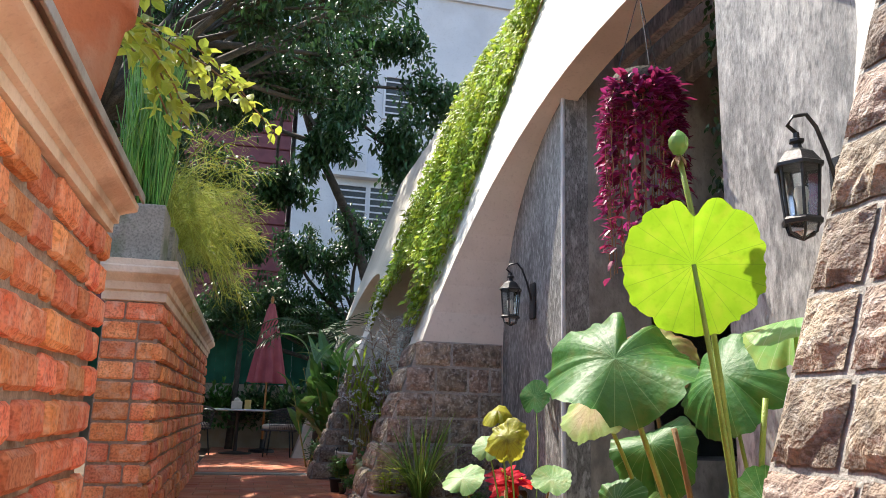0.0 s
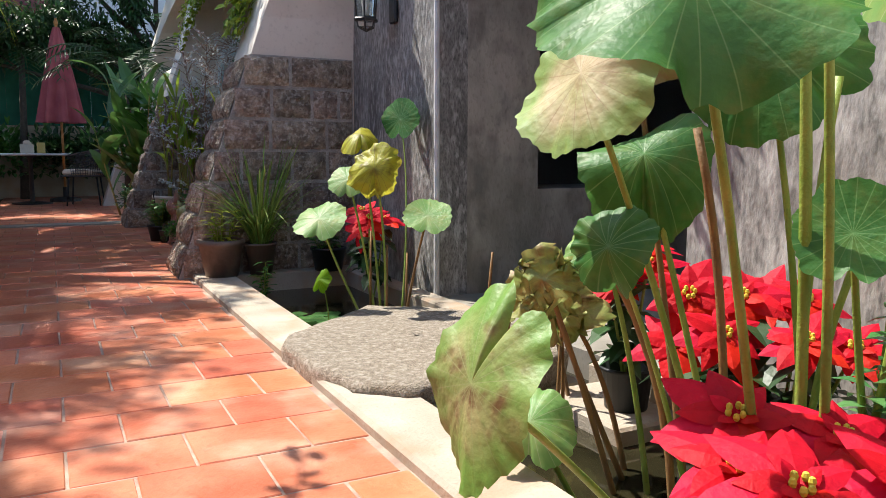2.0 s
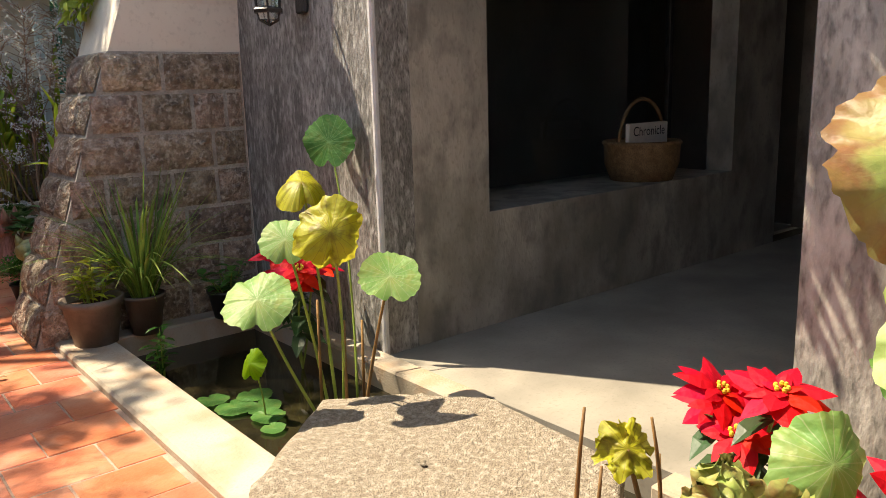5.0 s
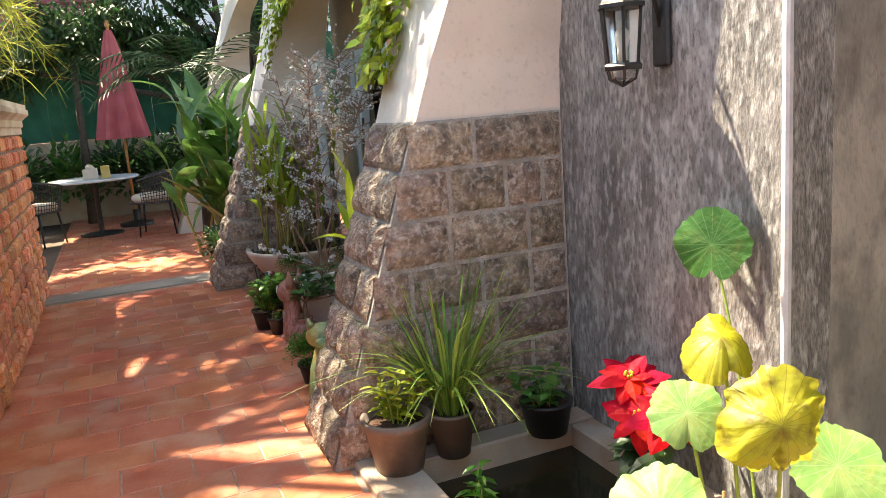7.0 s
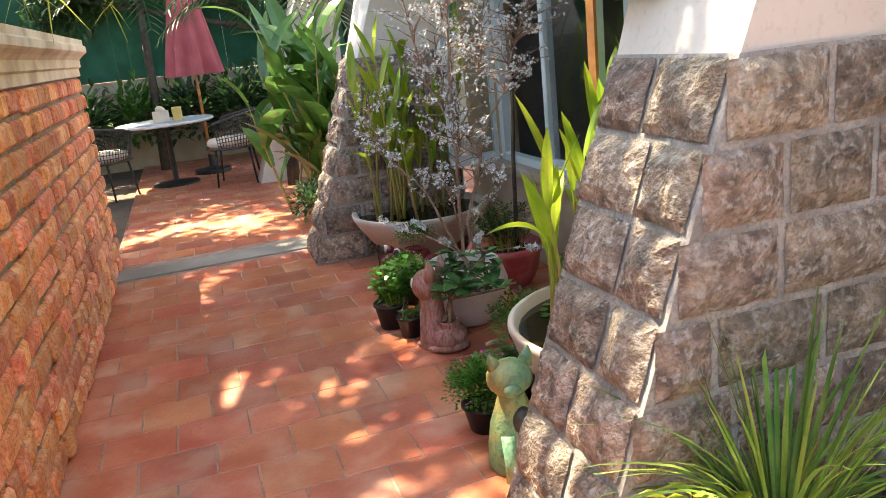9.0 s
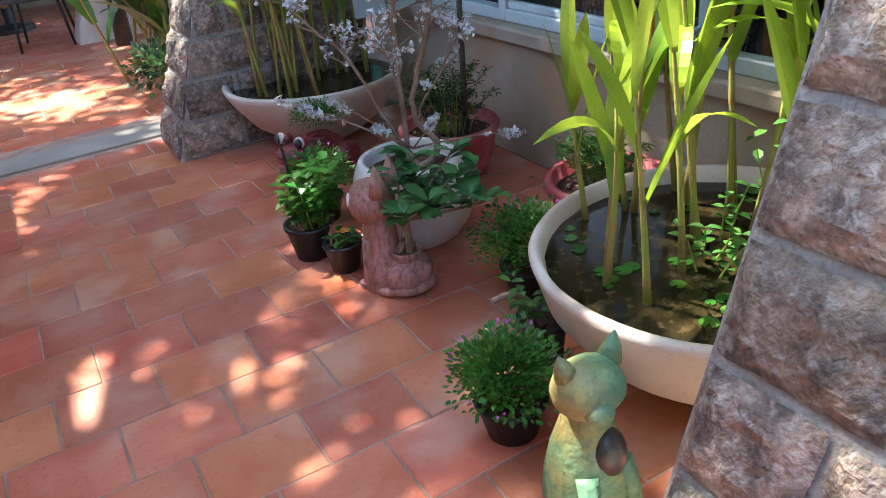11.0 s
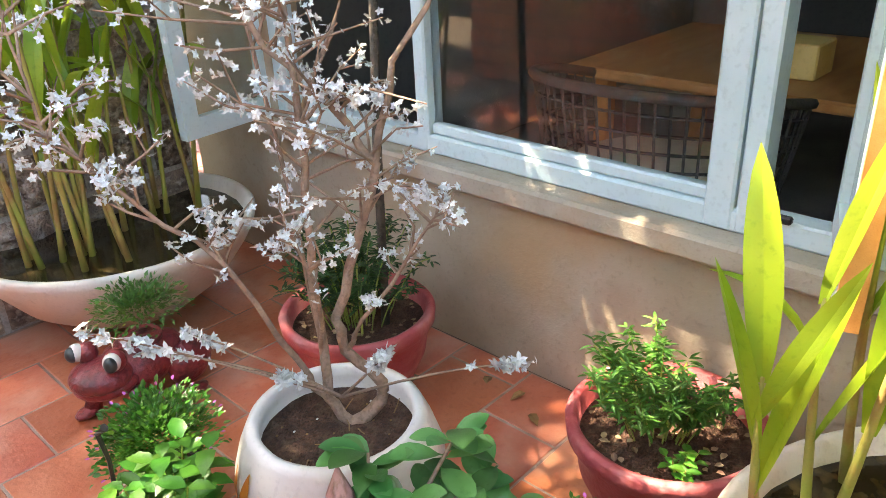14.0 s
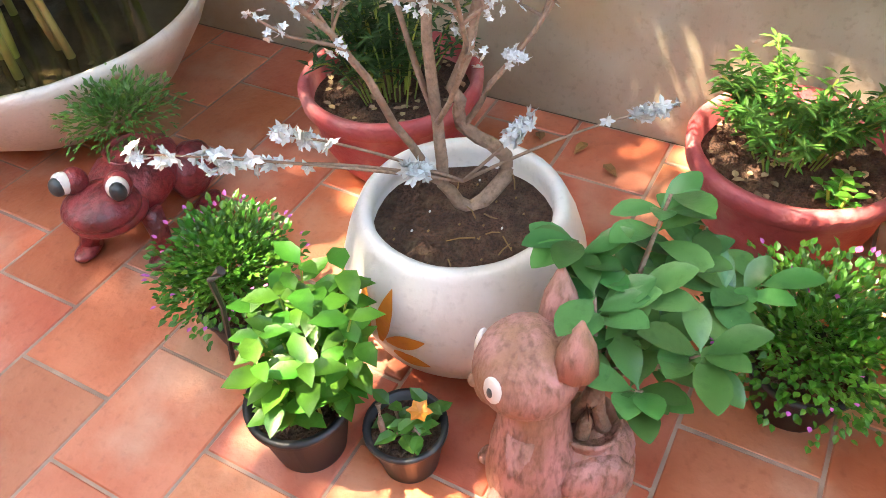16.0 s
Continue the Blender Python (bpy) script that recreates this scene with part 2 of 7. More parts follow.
    def oval(self, at, along, up, length, width, droop=0.2):
        """A larger rounded leaf, widest past its middle, on a short stalk."""
        d = Vector(along).normalized()
        s = d.cross(Vector(up))
        s = s.normalized() if s.length > 1e-6 else Vector((1, 0, 0))
        u = s.cross(d)
        rows = ((0.0, 0.05), (0.12, 0.10), (0.26, 0.52), (0.42, 0.84), (0.60, 1.0), (0.76, 0.90), (0.89, 0.58), (0.97, 0.24), (1.0, 0.03))
        pts = [Vector(at) + d * length * t - u * droop * length * t * t for t, w in rows]
        return self.blade(pts, [width * w for t, w in rows], s, 0.14)


def soft_box(lo, hi, b):
    """A box with its twelve edges cut off at 45 degrees."""
    vs, ix = [], {}
    c = [(lo[i] + hi[i]) / 2 for i in range(3)]
    h = [(hi[i] - lo[i]) / 2 for i in range(3)]
    b = min(b, 0.49 * 2 * min(h))
    for sx in (-1, 1):
        for sy in (-1, 1):
            for sz in (-1, 1):
                for ax in range(3):
                    s = (sx, sy, sz)
                    ix[s, ax] = len(vs)
                    vs.append(tuple(c[i] + s[i] * (h[i] - (b if i != ax else 0)) for i in range(3)))
    fs = []
    for ax in range(3):
        u, w = [i for i in range(3) if i != ax]
        for sg in (-1, 1):
            q = []
            for a, d in ((-1, -1), (1, -1), (1, 1), (-1, 1)):
                s = [0, 0, 0]
                s[ax], s[u], s[w] = sg, a, d
                q.append(ix[tuple(s), ax])
            flip = (sg > 0) == (ax == 1)
            fs.append(tuple(reversed(q)) if flip else tuple(q))
        for a in (-1, 1):
            for d in (-1, 1):
                e = []
                for sg in (-1, 1):
                    s = [0, 0, 0]
                    s[ax], s[u], s[w] = sg, a, d
                    e.append((ix[tuple(s), u], ix[tuple(s), w]))
                fs.append((e[0][0], e[0][1], e[1][1], e[1][0]))
    for key in {k[0] for k in ix}:
        fs.append((ix[key, 0], ix[key, 1], ix[key, 2]))
    return vs, fs


def thing(name, base, label="", category="", group="", kind=""):
    """An Empty at the base of a thing, to carry its parts."""
    ob = new(name)
    ob.empty_display_size = 0.05
    ob.location = S * Vector(base)
    BASE[ob] = Vector(base)
    return tagged(ob, label, category, group, kind)


def part(name, bm, material, parent=None, label="", smooth=False, data=None):
    """Links a gathered mesh as one object, under a thing or a part."""
    base = BASE.get(parent, Vector())
    me = data or bpy.data.meshes.new(name)
    if data is None:
        me.from_pydata([tuple(S * (Vector(p) - base)) for p in bm.v], [], bm.f)
        me.materials.append(material)
        if smooth:
            me.shade_smooth()
        me.update()
    ob = new(name, me)
    BASE[ob] = base
    if parent:
        ob.parent = parent
    if label:
        ob["label"] = label
    return ob


def solid(name, bm, material, label="", category="", kind="", smooth=False, group=""):
    """A thing that is one mesh."""
    ob = part(name, bm, material, None, "", smooth)
    return tagged(ob, label, category, group, kind)


def wall(name, lo, hi, material, label, holes=(), axis=0):
    """A wall between two corners, with holes (from, to, bottom, top) along it; axis: the one it is thin in."""
    run = 1 - axis
    m = Mesh()
    cuts = sorted({lo[run], hi[run], *[h[0] for h in holes], *[h[1] for h in holes]})
    for a, b in zip(cuts, cuts[1:]):
        spans = [(lo[2], hi[2])]
        for h in holes:
            if h[0] <= a and b <= h[1]:
                spans = [(lo[2], h[2]), (h[3], hi[2])]
        for z0, z1 in spans:
            if z1 - z0 > 0.001:
                p, q = list(lo), list(hi)
                p[run], q[run], p[2], q[2] = a, b, z0, z1
                m.box(p, q)
    return solid(name, m, material, label, "wall", "structure")


R = random.Random(7)

# ---- ground ----
g = Mesh()
for x0, x1, y0, y1 in ((-400, 400, -400, 1.9), (-400, 400, 6.5, 600), (-400, 0.70, 1.9, 6.5), (1.76, 400, 1.9, 6.5)):
    g.add([(x0, y0, -0.03), (x1, y0, -0.03), (x1, y1, -0.03), (x0, y1, -0.03)], [(0, 1, 2, 3)])
solid("ground", g, EARTH, "bare brown garden earth", "ground", "structure")

# ---- facade with its arches, piers clad in stone ----
SLOPE, FOOT, TOP = 0.34, 0.55, 5.4
PIERS = ((1.40, 1.87), (6.53, 7.06), (10.52, 10.97), (14.6, 15.05))
SPRING, RISE = 1.45, 1.86


def face_x(z):
    return FOOT + SLOPE * z


def back_x(z):
    return max(1.75, face_x(z) + 0.25)


def facade():
    ys = []
    ys.append((-1.6, 0.0))
    ys.append((1.87, 0.0))
    for (a0, a1), (b0, b1) in zip(PIERS, PIERS[1:]):
        half, mid = (b0 - a1) / 2, (a1 + b0) / 2
        for k in range(29):
            t = -math.cos(math.pi * k / 28)
            ys.append((mid + half * t, SPRING + RISE * min(1, half / 2.1) * (1 - abs(t) ** 2.3) ** (1 / 2.1)))
        ys.append((b0, 0.0))
        ys.append((b1, 0.0))
    m = Mesh()
    n = 12
    for y, low in ys:
        zs = [low + (TOP - low) * k / n for k in range(n + 1)]
        m.v += [(face_x(z), y, z) for z in zs] + [(back_x(z), y, z) for z in zs]
    w = 2 * (n + 1)
    for i in range(len(ys) - 1):
        a, b = i * w, (i + 1) * w
        same = abs(ys[i][0] - ys[i + 1][0]) < 1e-6
        if same:
            lo, hi = (i, i + 1) if ys[i][1] < ys[i + 1][1] else (i + 1, i)
            y, z1 = ys[i][0], ys[hi][1]
            o = len(m.v)
            m.v += [(face_x(0), y, 0), (back_x(0), y, 0), (back_x(z1), y, z1), (face_x(z1), y, z1)]
            m.f.append((o, o + 1, o + 2, o + 3))
            continue
        for k in range(n):
            m.f.append((a + k, a + k + 1, b + k + 1, b + k))
            m.f.append((a + n + 1 + k, b + n + 1 + k, b + n + 2 + k, a + n + 2 + k))
        m.f.append((a, b, b + n + 1, a + n + 1))
        m.f.append((a + n, a + w - 1, b + w - 1, b + n))
    return solid("wall_facade", m, PLASTER, "sloping cream plastered facade with tall arched openings", "wall", "structure")


FACADE = facade()


def hewn(origin, u, v, nrm, w, h, proud, seed):
    """A rough-faced block standing proud of a wall; its edges fall back to the joints."""
    m = Mesh()
    nu, nv = max(5, int(w / 0.024)), max(5, int(h / 0.024))
    o, u, v, nrm = Vector(origin), Vector(u).normalized(), Vector(v).normalized(), Vector(nrm).normalized()
    for j in range(nv + 1):
        for i in range(nu + 1):
            a, b = i / nu, j / nv
            edge = min(i, nu - i, j, nv - j)
            at = Vector((a * w, b * h, 0.013 * seed))
            rough = 0.55 * noise.noise(at * 11 + Vector((seed, 0, 0))) + 0.35 * noise.noise(at * 31) + 0.2 * noise.noise(at * 70)
            d = 0.004 if edge == 0 else proud * ((0.55 if edge == 1 else 0.85) + 0.8 * rough)
            jit = 0.006 * noise.noise(Vector((i * 1.7 + seed, j * 2.1, seed))) if edge == 0 else 0
            m.v.append(o + u * (a * w + jit) + v * (b * h + jit) + nrm * max(d, 0.004))
    for j in range(nv):
        for i in range(nu):
            k = j * (nu + 1) + i
            m.f.append((k, k + 1, k + nu + 2, k + nu + 1))
    return m


def clad(y0, y1, top, front=True, inner=1.74):
    """Courses of hewn stone on a pier: on its sloping face and on the side that faces south."""
    rows = int(round(top / 0.2))
    h = top / rows
    up = Vector((SLOPE, 0, 1)).normalized()
    hs = h * math.hypot(1, SLOPE)
    bed = Mesh()
    q0, q1 = face_x(0) - 0.012, face_x(top) - 0.012
    bed.add([(q0, y0 - 0.012, 0), (q0, y1, 0), (q1, y1, top), (q1, y0 - 0.012, top)], [(0, 1, 2, 3)])
    if front:
        bed.add([(q0, y0 - 0.012, 0), (inner, y0 - 0.012, 0), (inner, y0 - 0.012, top), (q1, y0 - 0.012, top)], [(0, 1, 2, 3)])
    part("mortar_bed", bed, STONEMORTAR, FACADE, "grey mortar between the stones")
    for r in range(rows):
        z = r * h
        cut = y0 + (y1 - y0) * R.choice((0.42, 0.55, 0.62))
        for a, b in ((y0, cut), (cut, y1)):
            m = hewn((face_x(z) - 0.012, b - 0.010, z + 0.009), (0, -1, 0), up, (-1, 0, SLOPE), b - a - 0.020, hs - 0.020, 0.036, R.random() * 99)
            part("stone", m, STONE, FACADE)
        if front:
            x = face_x(z) + 0.01
            while x < inner - 0.05:
                w = min(R.uniform(0.17, 0.42), inner - x)
                if inner - x - w < 0.1:
                    w = inner - x
                m = hewn((x + 0.011, y0 - 0.012, z + 0.011), (1, 0, 0), (0, 0, 1), (0, -1, 0), w - 0.022, h - 0.022, 0.028, R.random() * 99)
                part("stone", m, STONE, FACADE)
                x += w


clad(6.53, 7.06, 1.45)
clad(10.52, 10.97, 1.45)
clad(1.40, 1.87, 2.35, front=False)

# ---- porch and house ----
wall("wall_jamb_north", (1.752, 5.25, -0.3), (1.95, 6.60, 3.38), CEMENT, "streaked dark grey polished cement wall beside the porch")
# Thin pale strip paints the sunlight that catches the jamb's corner.
solid("corner_trim", Mesh().box((1.742, 5.238, 0), (1.772, 5.268, 3.38), bev=0.008), CORNERSUN, "porch corner strip whose pale tone stands for sunlight", "trim", "structure")
wall("wall_jamb_south", (1.752, 1.30, -0.3), (1.95, 3.35, 3.38), GREYCOAT, "pale grey cement rendered wall beside the porch")
wall("wall_porch_north", (1.95, 5.25, 0), (6.2, 5.45, 3.9), PORCHCEMENT, "dark polished cement porch wall with a wide opening", [(2.43, 4.75, 0.60, 2.3), (5.4, 6.1, 0, 2.3)], axis=1)
wall("wall_porch_south", (1.95, 3.15, 0), (6.2, 3.35, 3.9), GREYCOAT, "grey cement porch wall", axis=1)
# East, dividing and north room walls and the ceiling: added to keep interiors dark.
wall("wall_east", (6.2, 1.0, 0), (6.4, 11.2, 3.9), ROOMSHADE, "added inner wall in a dark tone for room shade")
wall("wall_room", (2.055, 6.98, 0), (6.2, 7.15, 3.9), ROOMSHADE, "added wall between rooms in a dark tone for shade", axis=1)
wall("wall_house", (1.91, 7.065, 0), (2.05, 10.75, 3.9), HOUSEWALL, "brown stained cement house wall below the windows", [(7.25, 10.10, 0.64, 2.02)])
wall("wall_house_north", (2.05, 10.55, 0), (6.2, 10.75, 3.9), ROOMSHADE, "added inner wall in a dark tone for room shade", axis=1)
solid("ceiling", Mesh().box((2.75, 3.2, 3.9), (6.4, 5.45, 4.05)).box((1.96, 5.46, 3.9), (6.4, 11.2, 4.05)), ROOMSHADE, "added ceiling slab that keeps porch and rooms dark", "ceiling", "structure")
solid("porch_floor", Mesh().box((1.76, 3.35, -0.25), (6.2, 5.25, 0.0)).box((1.96, 5.45, -0.25), (6.2, 10.55, -0.004)), PORCHFLOOR, "smooth trowelled grey cement floor", "floor", "structure")
for k in range(5):
    x = 1.98 + 0.2 * k
    solid("pergola_beam", Mesh().box((x, 3.35, 3.45), (x + 0.08, 5.30, 3.62), bev=0.01), GREYCOAT, "pale grey concrete pergola beam above the porch", "beam", group="pergola beams")

# ---- pond, kerb and slab ----
solid("kerb", Mesh().box((0.62, 1.9, -0.3), (0.86, 6.52, 0.035), bev=0.012), KERB, "sun-bleached cement pond kerb with rusty stains", "kerb", "structure")
solid("pond_wall", Mesh().box((1.62, 1.9, -0.3), (1.75, 3.7, 0.02), bev=0.01).box((0.86, 6.36, -0.3), (1.75, 6.50, 0.03), bev=0.01).box((1.62, 4.55, -0.3), (1.75, 6.36, 0.02), bev=0.01), KERB, "cement inner rim of the pond", "kerb", "structure")
solid("pond_bed", Mesh().box((0.6, 1.8, -0.5), (1.8, 6.6, -0.3)), EARTH, "dark muddy pond bed", "ground", "structure")
solid("pond_water", Mesh().add([(0.86, 1.9, -0.09), (1.7, 1.9, -0.09), (1.7, 6.4, -0.09), (0.86, 6.4, -0.09)], [(0, 1, 2, 3)]), WATER, "still dark pond water", "water", "structure")


def slab():
    """A thick rough stone with a broken, uneven outline, laid across the pond."""
    corners = [(0.60, 4.07), (0.61, 4.32), (0.68, 4.45), (1.17, 4.87), (1.5, 4.66), (1.66, 4.42), (1.60, 3.80), (1.38, 3.62), (1.09, 3.55), (0.81, 3.56), (0.67, 3.70)]
    outline = []
    for (ax, ay), (bx, by) in zip(corners, corners[1:] + corners[:1]):
        for k in range(10):
            t = k / 10
            x, y = ax + (bx - ax) * t, ay + (by - ay) * t
            v = Vector((x * 6, y * 6, 0))
            w = Vector((x * 28, y * 28, 3))
            outline.append((x + 0.022 * noise.noise(v) + 0.012 * noise.noise(w), y + 0.022 * noise.noise(v + Vector((9, 0, 0))) + 0.012 * noise.noise(w + Vector((5, 0, 0)))))
    n = len(outline)
    m = Mesh()
    rings = [(0.02, 0.072)] + [(0.1 * k, 0.072) for k in range(1, 10)] + [(0.965, 0.070), (0.99, 0.062), (1.0, 0.045), (0.995, 0.0), (0.985, -0.04), (0.96, -0.06)]
    cx, cy = 1.13, 4.18
    for f, z in rings:
        for x, y in outline:
            px, py = cx + (x - cx) * f, cy + (y - cy) * f
            m.v.append((px, py, z + 0.008 * noise.noise(Vector((px * 5, py * 5, 0))) + 0.006 * noise.noise(Vector((px * 21, py * 21, z * 30)))))
    for i in range(len(rings) - 1):
        for k in range(n):
            m.f.append((i * n + k, i * n + (k + 1) % n, (i + 1) * n + (k + 1) % n, (i + 1) * n + k))
    m.f.append(tuple(range(n)))
    return solid("stone_slab", m, GRANITE, "thick rough granite slab bridging the pond", "slab", smooth=True)


slab()
solid("slab_bedding", Mesh().box((0.87, 3.72, -0.3), (1.62, 4.62, -0.062)), KERB, "cement bedding under the slab", "kerb", "structure")

# ---- leaves, stems and pots: materials ----
def lotus_mat(name, a, b, vein, edge, glow=0.35, rim=None, spots=0.35):
    """A lotus leaf: two tones, pale veins running out from the middle, a worn brown rim."""
    m = mat(name, a, b, 9.0, 0.5, 0.35, 45, local=True, glow=glow, c=edge, cscale=17.0, camount=spots)
    n, l = m.node_tree.nodes, m.node_tree.links
    co = n.new("ShaderNodeTexCoord")
    sp = n.new("ShaderNodeSeparateXYZ")
    l.new(co.outputs["Object"], sp.inputs[0])

    def op(kind, x, y=None):
        k = n.new("ShaderNodeMath")
        k.operation = kind
        for i, v in enumerate((x, y)):
            if v is None:
                continue
            if hasattr(v, "links"):
                l.new(v, k.inputs[i])
            else:
                k.inputs[i].default_value = v
        return k.outputs[0]

    ang = op("ARCTAN2", sp.outputs[1], sp.outputs[0])
    ray = op("ABSOLUTE", op("SINE", op("MULTIPLY", ang, 10.0)))
    rad = op("SQRT", op("ADD", op("MULTIPLY", sp.outputs[0], sp.outputs[0]), op("MULTIPLY", sp.outputs[1], sp.outputs[1])))
    thin = op("SUBTRACT", 1.0, op("MINIMUM", op("MULTIPLY", op("MULTIPLY", ray, op("ADD", rad, 0.01)), 55.0), 1.0))
    k = n.new("ShaderNodeMix")
    k.data_type = "RGBA"
    l.new(op("MULTIPLY", thin, 0.75), k.inputs[0])
    p = n["Principled BSDF"]
    src = p.inputs["Base Color"].links[0].from_socket
    l.new(src, k.inputs[6])
    k.inputs[7].default_value = (*vein, 1)
    l.new(k.outputs[2], p.inputs["Base Color"])
    for g in n:
        if g.bl_idname == "ShaderNodeGamma":
            l.new(k.outputs[2], g.inputs[0])
    if rim:
        t2 = n.new("ShaderNodeTexNoise")
        t2.inputs["Scale"].default_value = 14.0
        l.new(co.outputs["Object"], t2.inputs["Vector"])
        far = op("MINIMUM", op("MAXIMUM", op("MULTIPLY", op("SUBTRACT", op("ADD", rad, op("MULTIPLY", t2.outputs[0], 0.10)), 0.145), 14.0), 0.0), 0.85)
        k2 = n.new("ShaderNodeMix")
        k2.data_type = "RGBA"
        l.new(far, k2.inputs[0])
        l.new(k.outputs[2], k2.inputs[6])
        k2.inputs[7].default_value = (*rim, 1)
        l.new(k2.outputs[2], p.inputs["Base Color"])
    return m


LOTUS = lotus_mat("lotus_green", (0.030, 0.135, 0.020), (0.060, 0.21, 0.035), (0.16, 0.32, 0.10), (0.14, 0.15, 0.03), 0.36)
# Brighter lotus tone: sun shining through the leaf is put into the colour.
LOTUSLIT = lotus_mat("lotus_backlit", (0.17, 0.36, 0.006), (0.24, 0.45, 0.01), (0.10, 0.22, 0.01), (0.32, 0.40, 0.02), 0.68)
LOTUSPALE = lotus_mat("lotus_pale", (0.14, 0.33, 0.08), (0.25, 0.40, 0.12), (0.36, 0.44, 0.24), (0.30, 0.30, 0.06), 0.40)
LOTUSYELLOW = lotus_mat("lotus_yellow", (0.42, 0.40, 0.02), (0.34, 0.36, 0.03), (0.20, 0.16, 0.02), (0.09, 0.045, 0.01), 0.40, spots=0.7)
LOTUSDRY = lotus_mat("lotus_dry", (0.54, 0.43, 0.27), (0.40, 0.38, 0.17), (0.34, 0.22, 0.12), (0.22, 0.12, 0.05), 0.30, (0.17, 0.33, 0.06), spots=0.5)
LOTUSBLOTCH = lotus_mat("lotus_blotched", (0.17, 0.29, 0.06), (0.38, 0.36, 0.16), (0.30, 0.34, 0.15), (0.13, 0.055, 0.025), 0.30, (0.14, 0.32, 0.05), spots=0.85)
LOTUSSCORCH = lotus_mat("lotus_scorched", (0.22, 0.32, 0.07), (0.42, 0.40, 0.14), (0.26, 0.28, 0.10), (0.20, 0.10, 0.04), 0.30, (0.20, 0.075, 0.03), spots=0.85)
STALK = mat("lotus_stalk", (0.15, 0.25, 0.035), (0.26, 0.33, 0.06), 8.0, 0.5, 0.3, 120)
STALKBROWN = mat("brown_stalk", (0.24, 0.13, 0.04), (0.16, 0.09, 0.035), 8.0, 0.7, 0.3, 90)
RED = mat("poinsettia_red", (0.66, 0.004, 0.016), (0.48, 0.003, 0.012), 14.0, 0.6, 0.35, 60, spec=0.2, glow=0.25, vary=0.15, island=True)
YELLOW = mat("yellow_buds", (0.65, 0.42, 0.03), (0.50, 0.46, 0.05), 30.0, 0.6, 0.3, 90)
LEAFDARK = mat("dark_leaf", (0.018, 0.060, 0.016), (0.035, 0.095, 0.025), 8.0, 0.45, 0.15, 60, glow=0.2, vary=0.35, island=True)
LEAFMID = mat("mid_leaf", (0.045, 0.15, 0.022), (0.075, 0.21, 0.035), 8.0, 0.42, 0.15, 60, glow=0.28, vary=0.30, island=True)
LEAFFRESH = mat("fresh_leaf", (0.034, 0.145, 0.015), (0.068, 0.215, 0.026), 8.0, 0.35, 0.15, 60, glow=0.28, vary=0.35, island=True)
LEAFFICUS = mat("ficus_leaf", (0.038, 0.145, 0.032), (0.09, 0.24, 0.075), 6.0, 0.28, 0.1, 60, glow=0.2, vary=0.4, island=True)
LEAFGOLD = mat("yellow_green_leaf", (0.26, 0.34, 0.025), (0.36, 0.40, 0.04), 5.0, 0.42, 0.12, 60, glow=0.45, vary=0.25, island=True)
CANNA = mat("canna_leaf", (0.13, 0.27, 0.016), (0.30, 0.40, 0.03), 4.0, 0.4, 0.12, 70, glow=0.38, vary=0.3, island=True)
CANNASTEM = mat("canna_stem", (0.24, 0.28, 0.05), (0.34, 0.24, 0.08), 9.0, 0.55, 0.3, 80, c=(0.20, 0.09, 0.03), cscale=9.0, camount=0.6)
HELICONIA = mat("heliconia_leaf", (0.03, 0.11, 0.018), (0.07, 0.19, 0.03), 4.0, 0.38, 0.12, 50, glow=0.28, vary=0.35, island=True)
GRASSY = mat("grass_blade", (0.09, 0.21, 0.03), (0.25, 0.36, 0.07), 5.0, 0.5, 0.1, 60, glow=0.3, vary=0.45, island=True)
REED = mat("horsetail", (0.07, 0.22, 0.03), (0.14, 0.31, 0.05), 9.0, 0.5, 0.2, 90, vary=0.3, island=True)
FEATHER = mat("feathery_green", (0.30, 0.37, 0.04), (0.46, 0.48, 0.08), 3.0, 0.6, 0.1, 60, glow=0.4, vary=0.35, island=True)
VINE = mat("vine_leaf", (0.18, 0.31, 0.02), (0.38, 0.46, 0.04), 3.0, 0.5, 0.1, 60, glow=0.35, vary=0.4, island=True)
MAGENTA = mat("magenta_leaf", (0.30, 0.018, 0.10), (0.16, 0.010, 0.06), 9.0, 0.4, 0.1, 60, glow=0.3, vary=0.5, island=True)
SILVER = mat("silver_white_petal", (0.63, 0.67, 0.67), (0.50, 0.54, 0.54), 20.0, 0.6, 0.1, 90, glow=0.15, vary=0.25, island=True)
TWIG = mat("pale_twig_bark", (0.36, 0.24, 0.17), (0.22, 0.14, 0.10), 14.0, 0.85, 0.7, 90)
BARK = mat("dark_bark", (0.055, 0.045, 0.035), (0.10, 0.08, 0.06), 8.0, 0.9, 0.9, 60)
WHITEPOT = mat("white_glazed_pot", (0.62, 0.60, 0.56), (0.68, 0.66, 0.62), 3.0, 0.45, 0.15, 60, c=(0.42, 0.34, 0.26), cscale=3.0, camount=0.45)
BOWLPOT = mat("pale_stone_bowl", (0.56, 0.50, 0.43), (0.64, 0.59, 0.52), 4.0, 0.7, 0.25, 70, c=(0.40, 0.26, 0.16), cscale=3.0, camount=0.5)
REDPOT = mat("red_painted_clay", (0.32, 0.045, 0.050), (0.41, 0.095, 0.10), 7.0, 0.6, 0.3, 70, c=(0.48, 0.24, 0.21), cscale=7.0, camount=0.4)
CLAYPOT = mat("terracotta_clay", (0.42, 0.16, 0.08), (0.36, 0.14, 0.08), 6.0, 0.8, 0.4, 70, c=(0.46, 0.36, 0.28), cscale=5.0, camount=0.6)
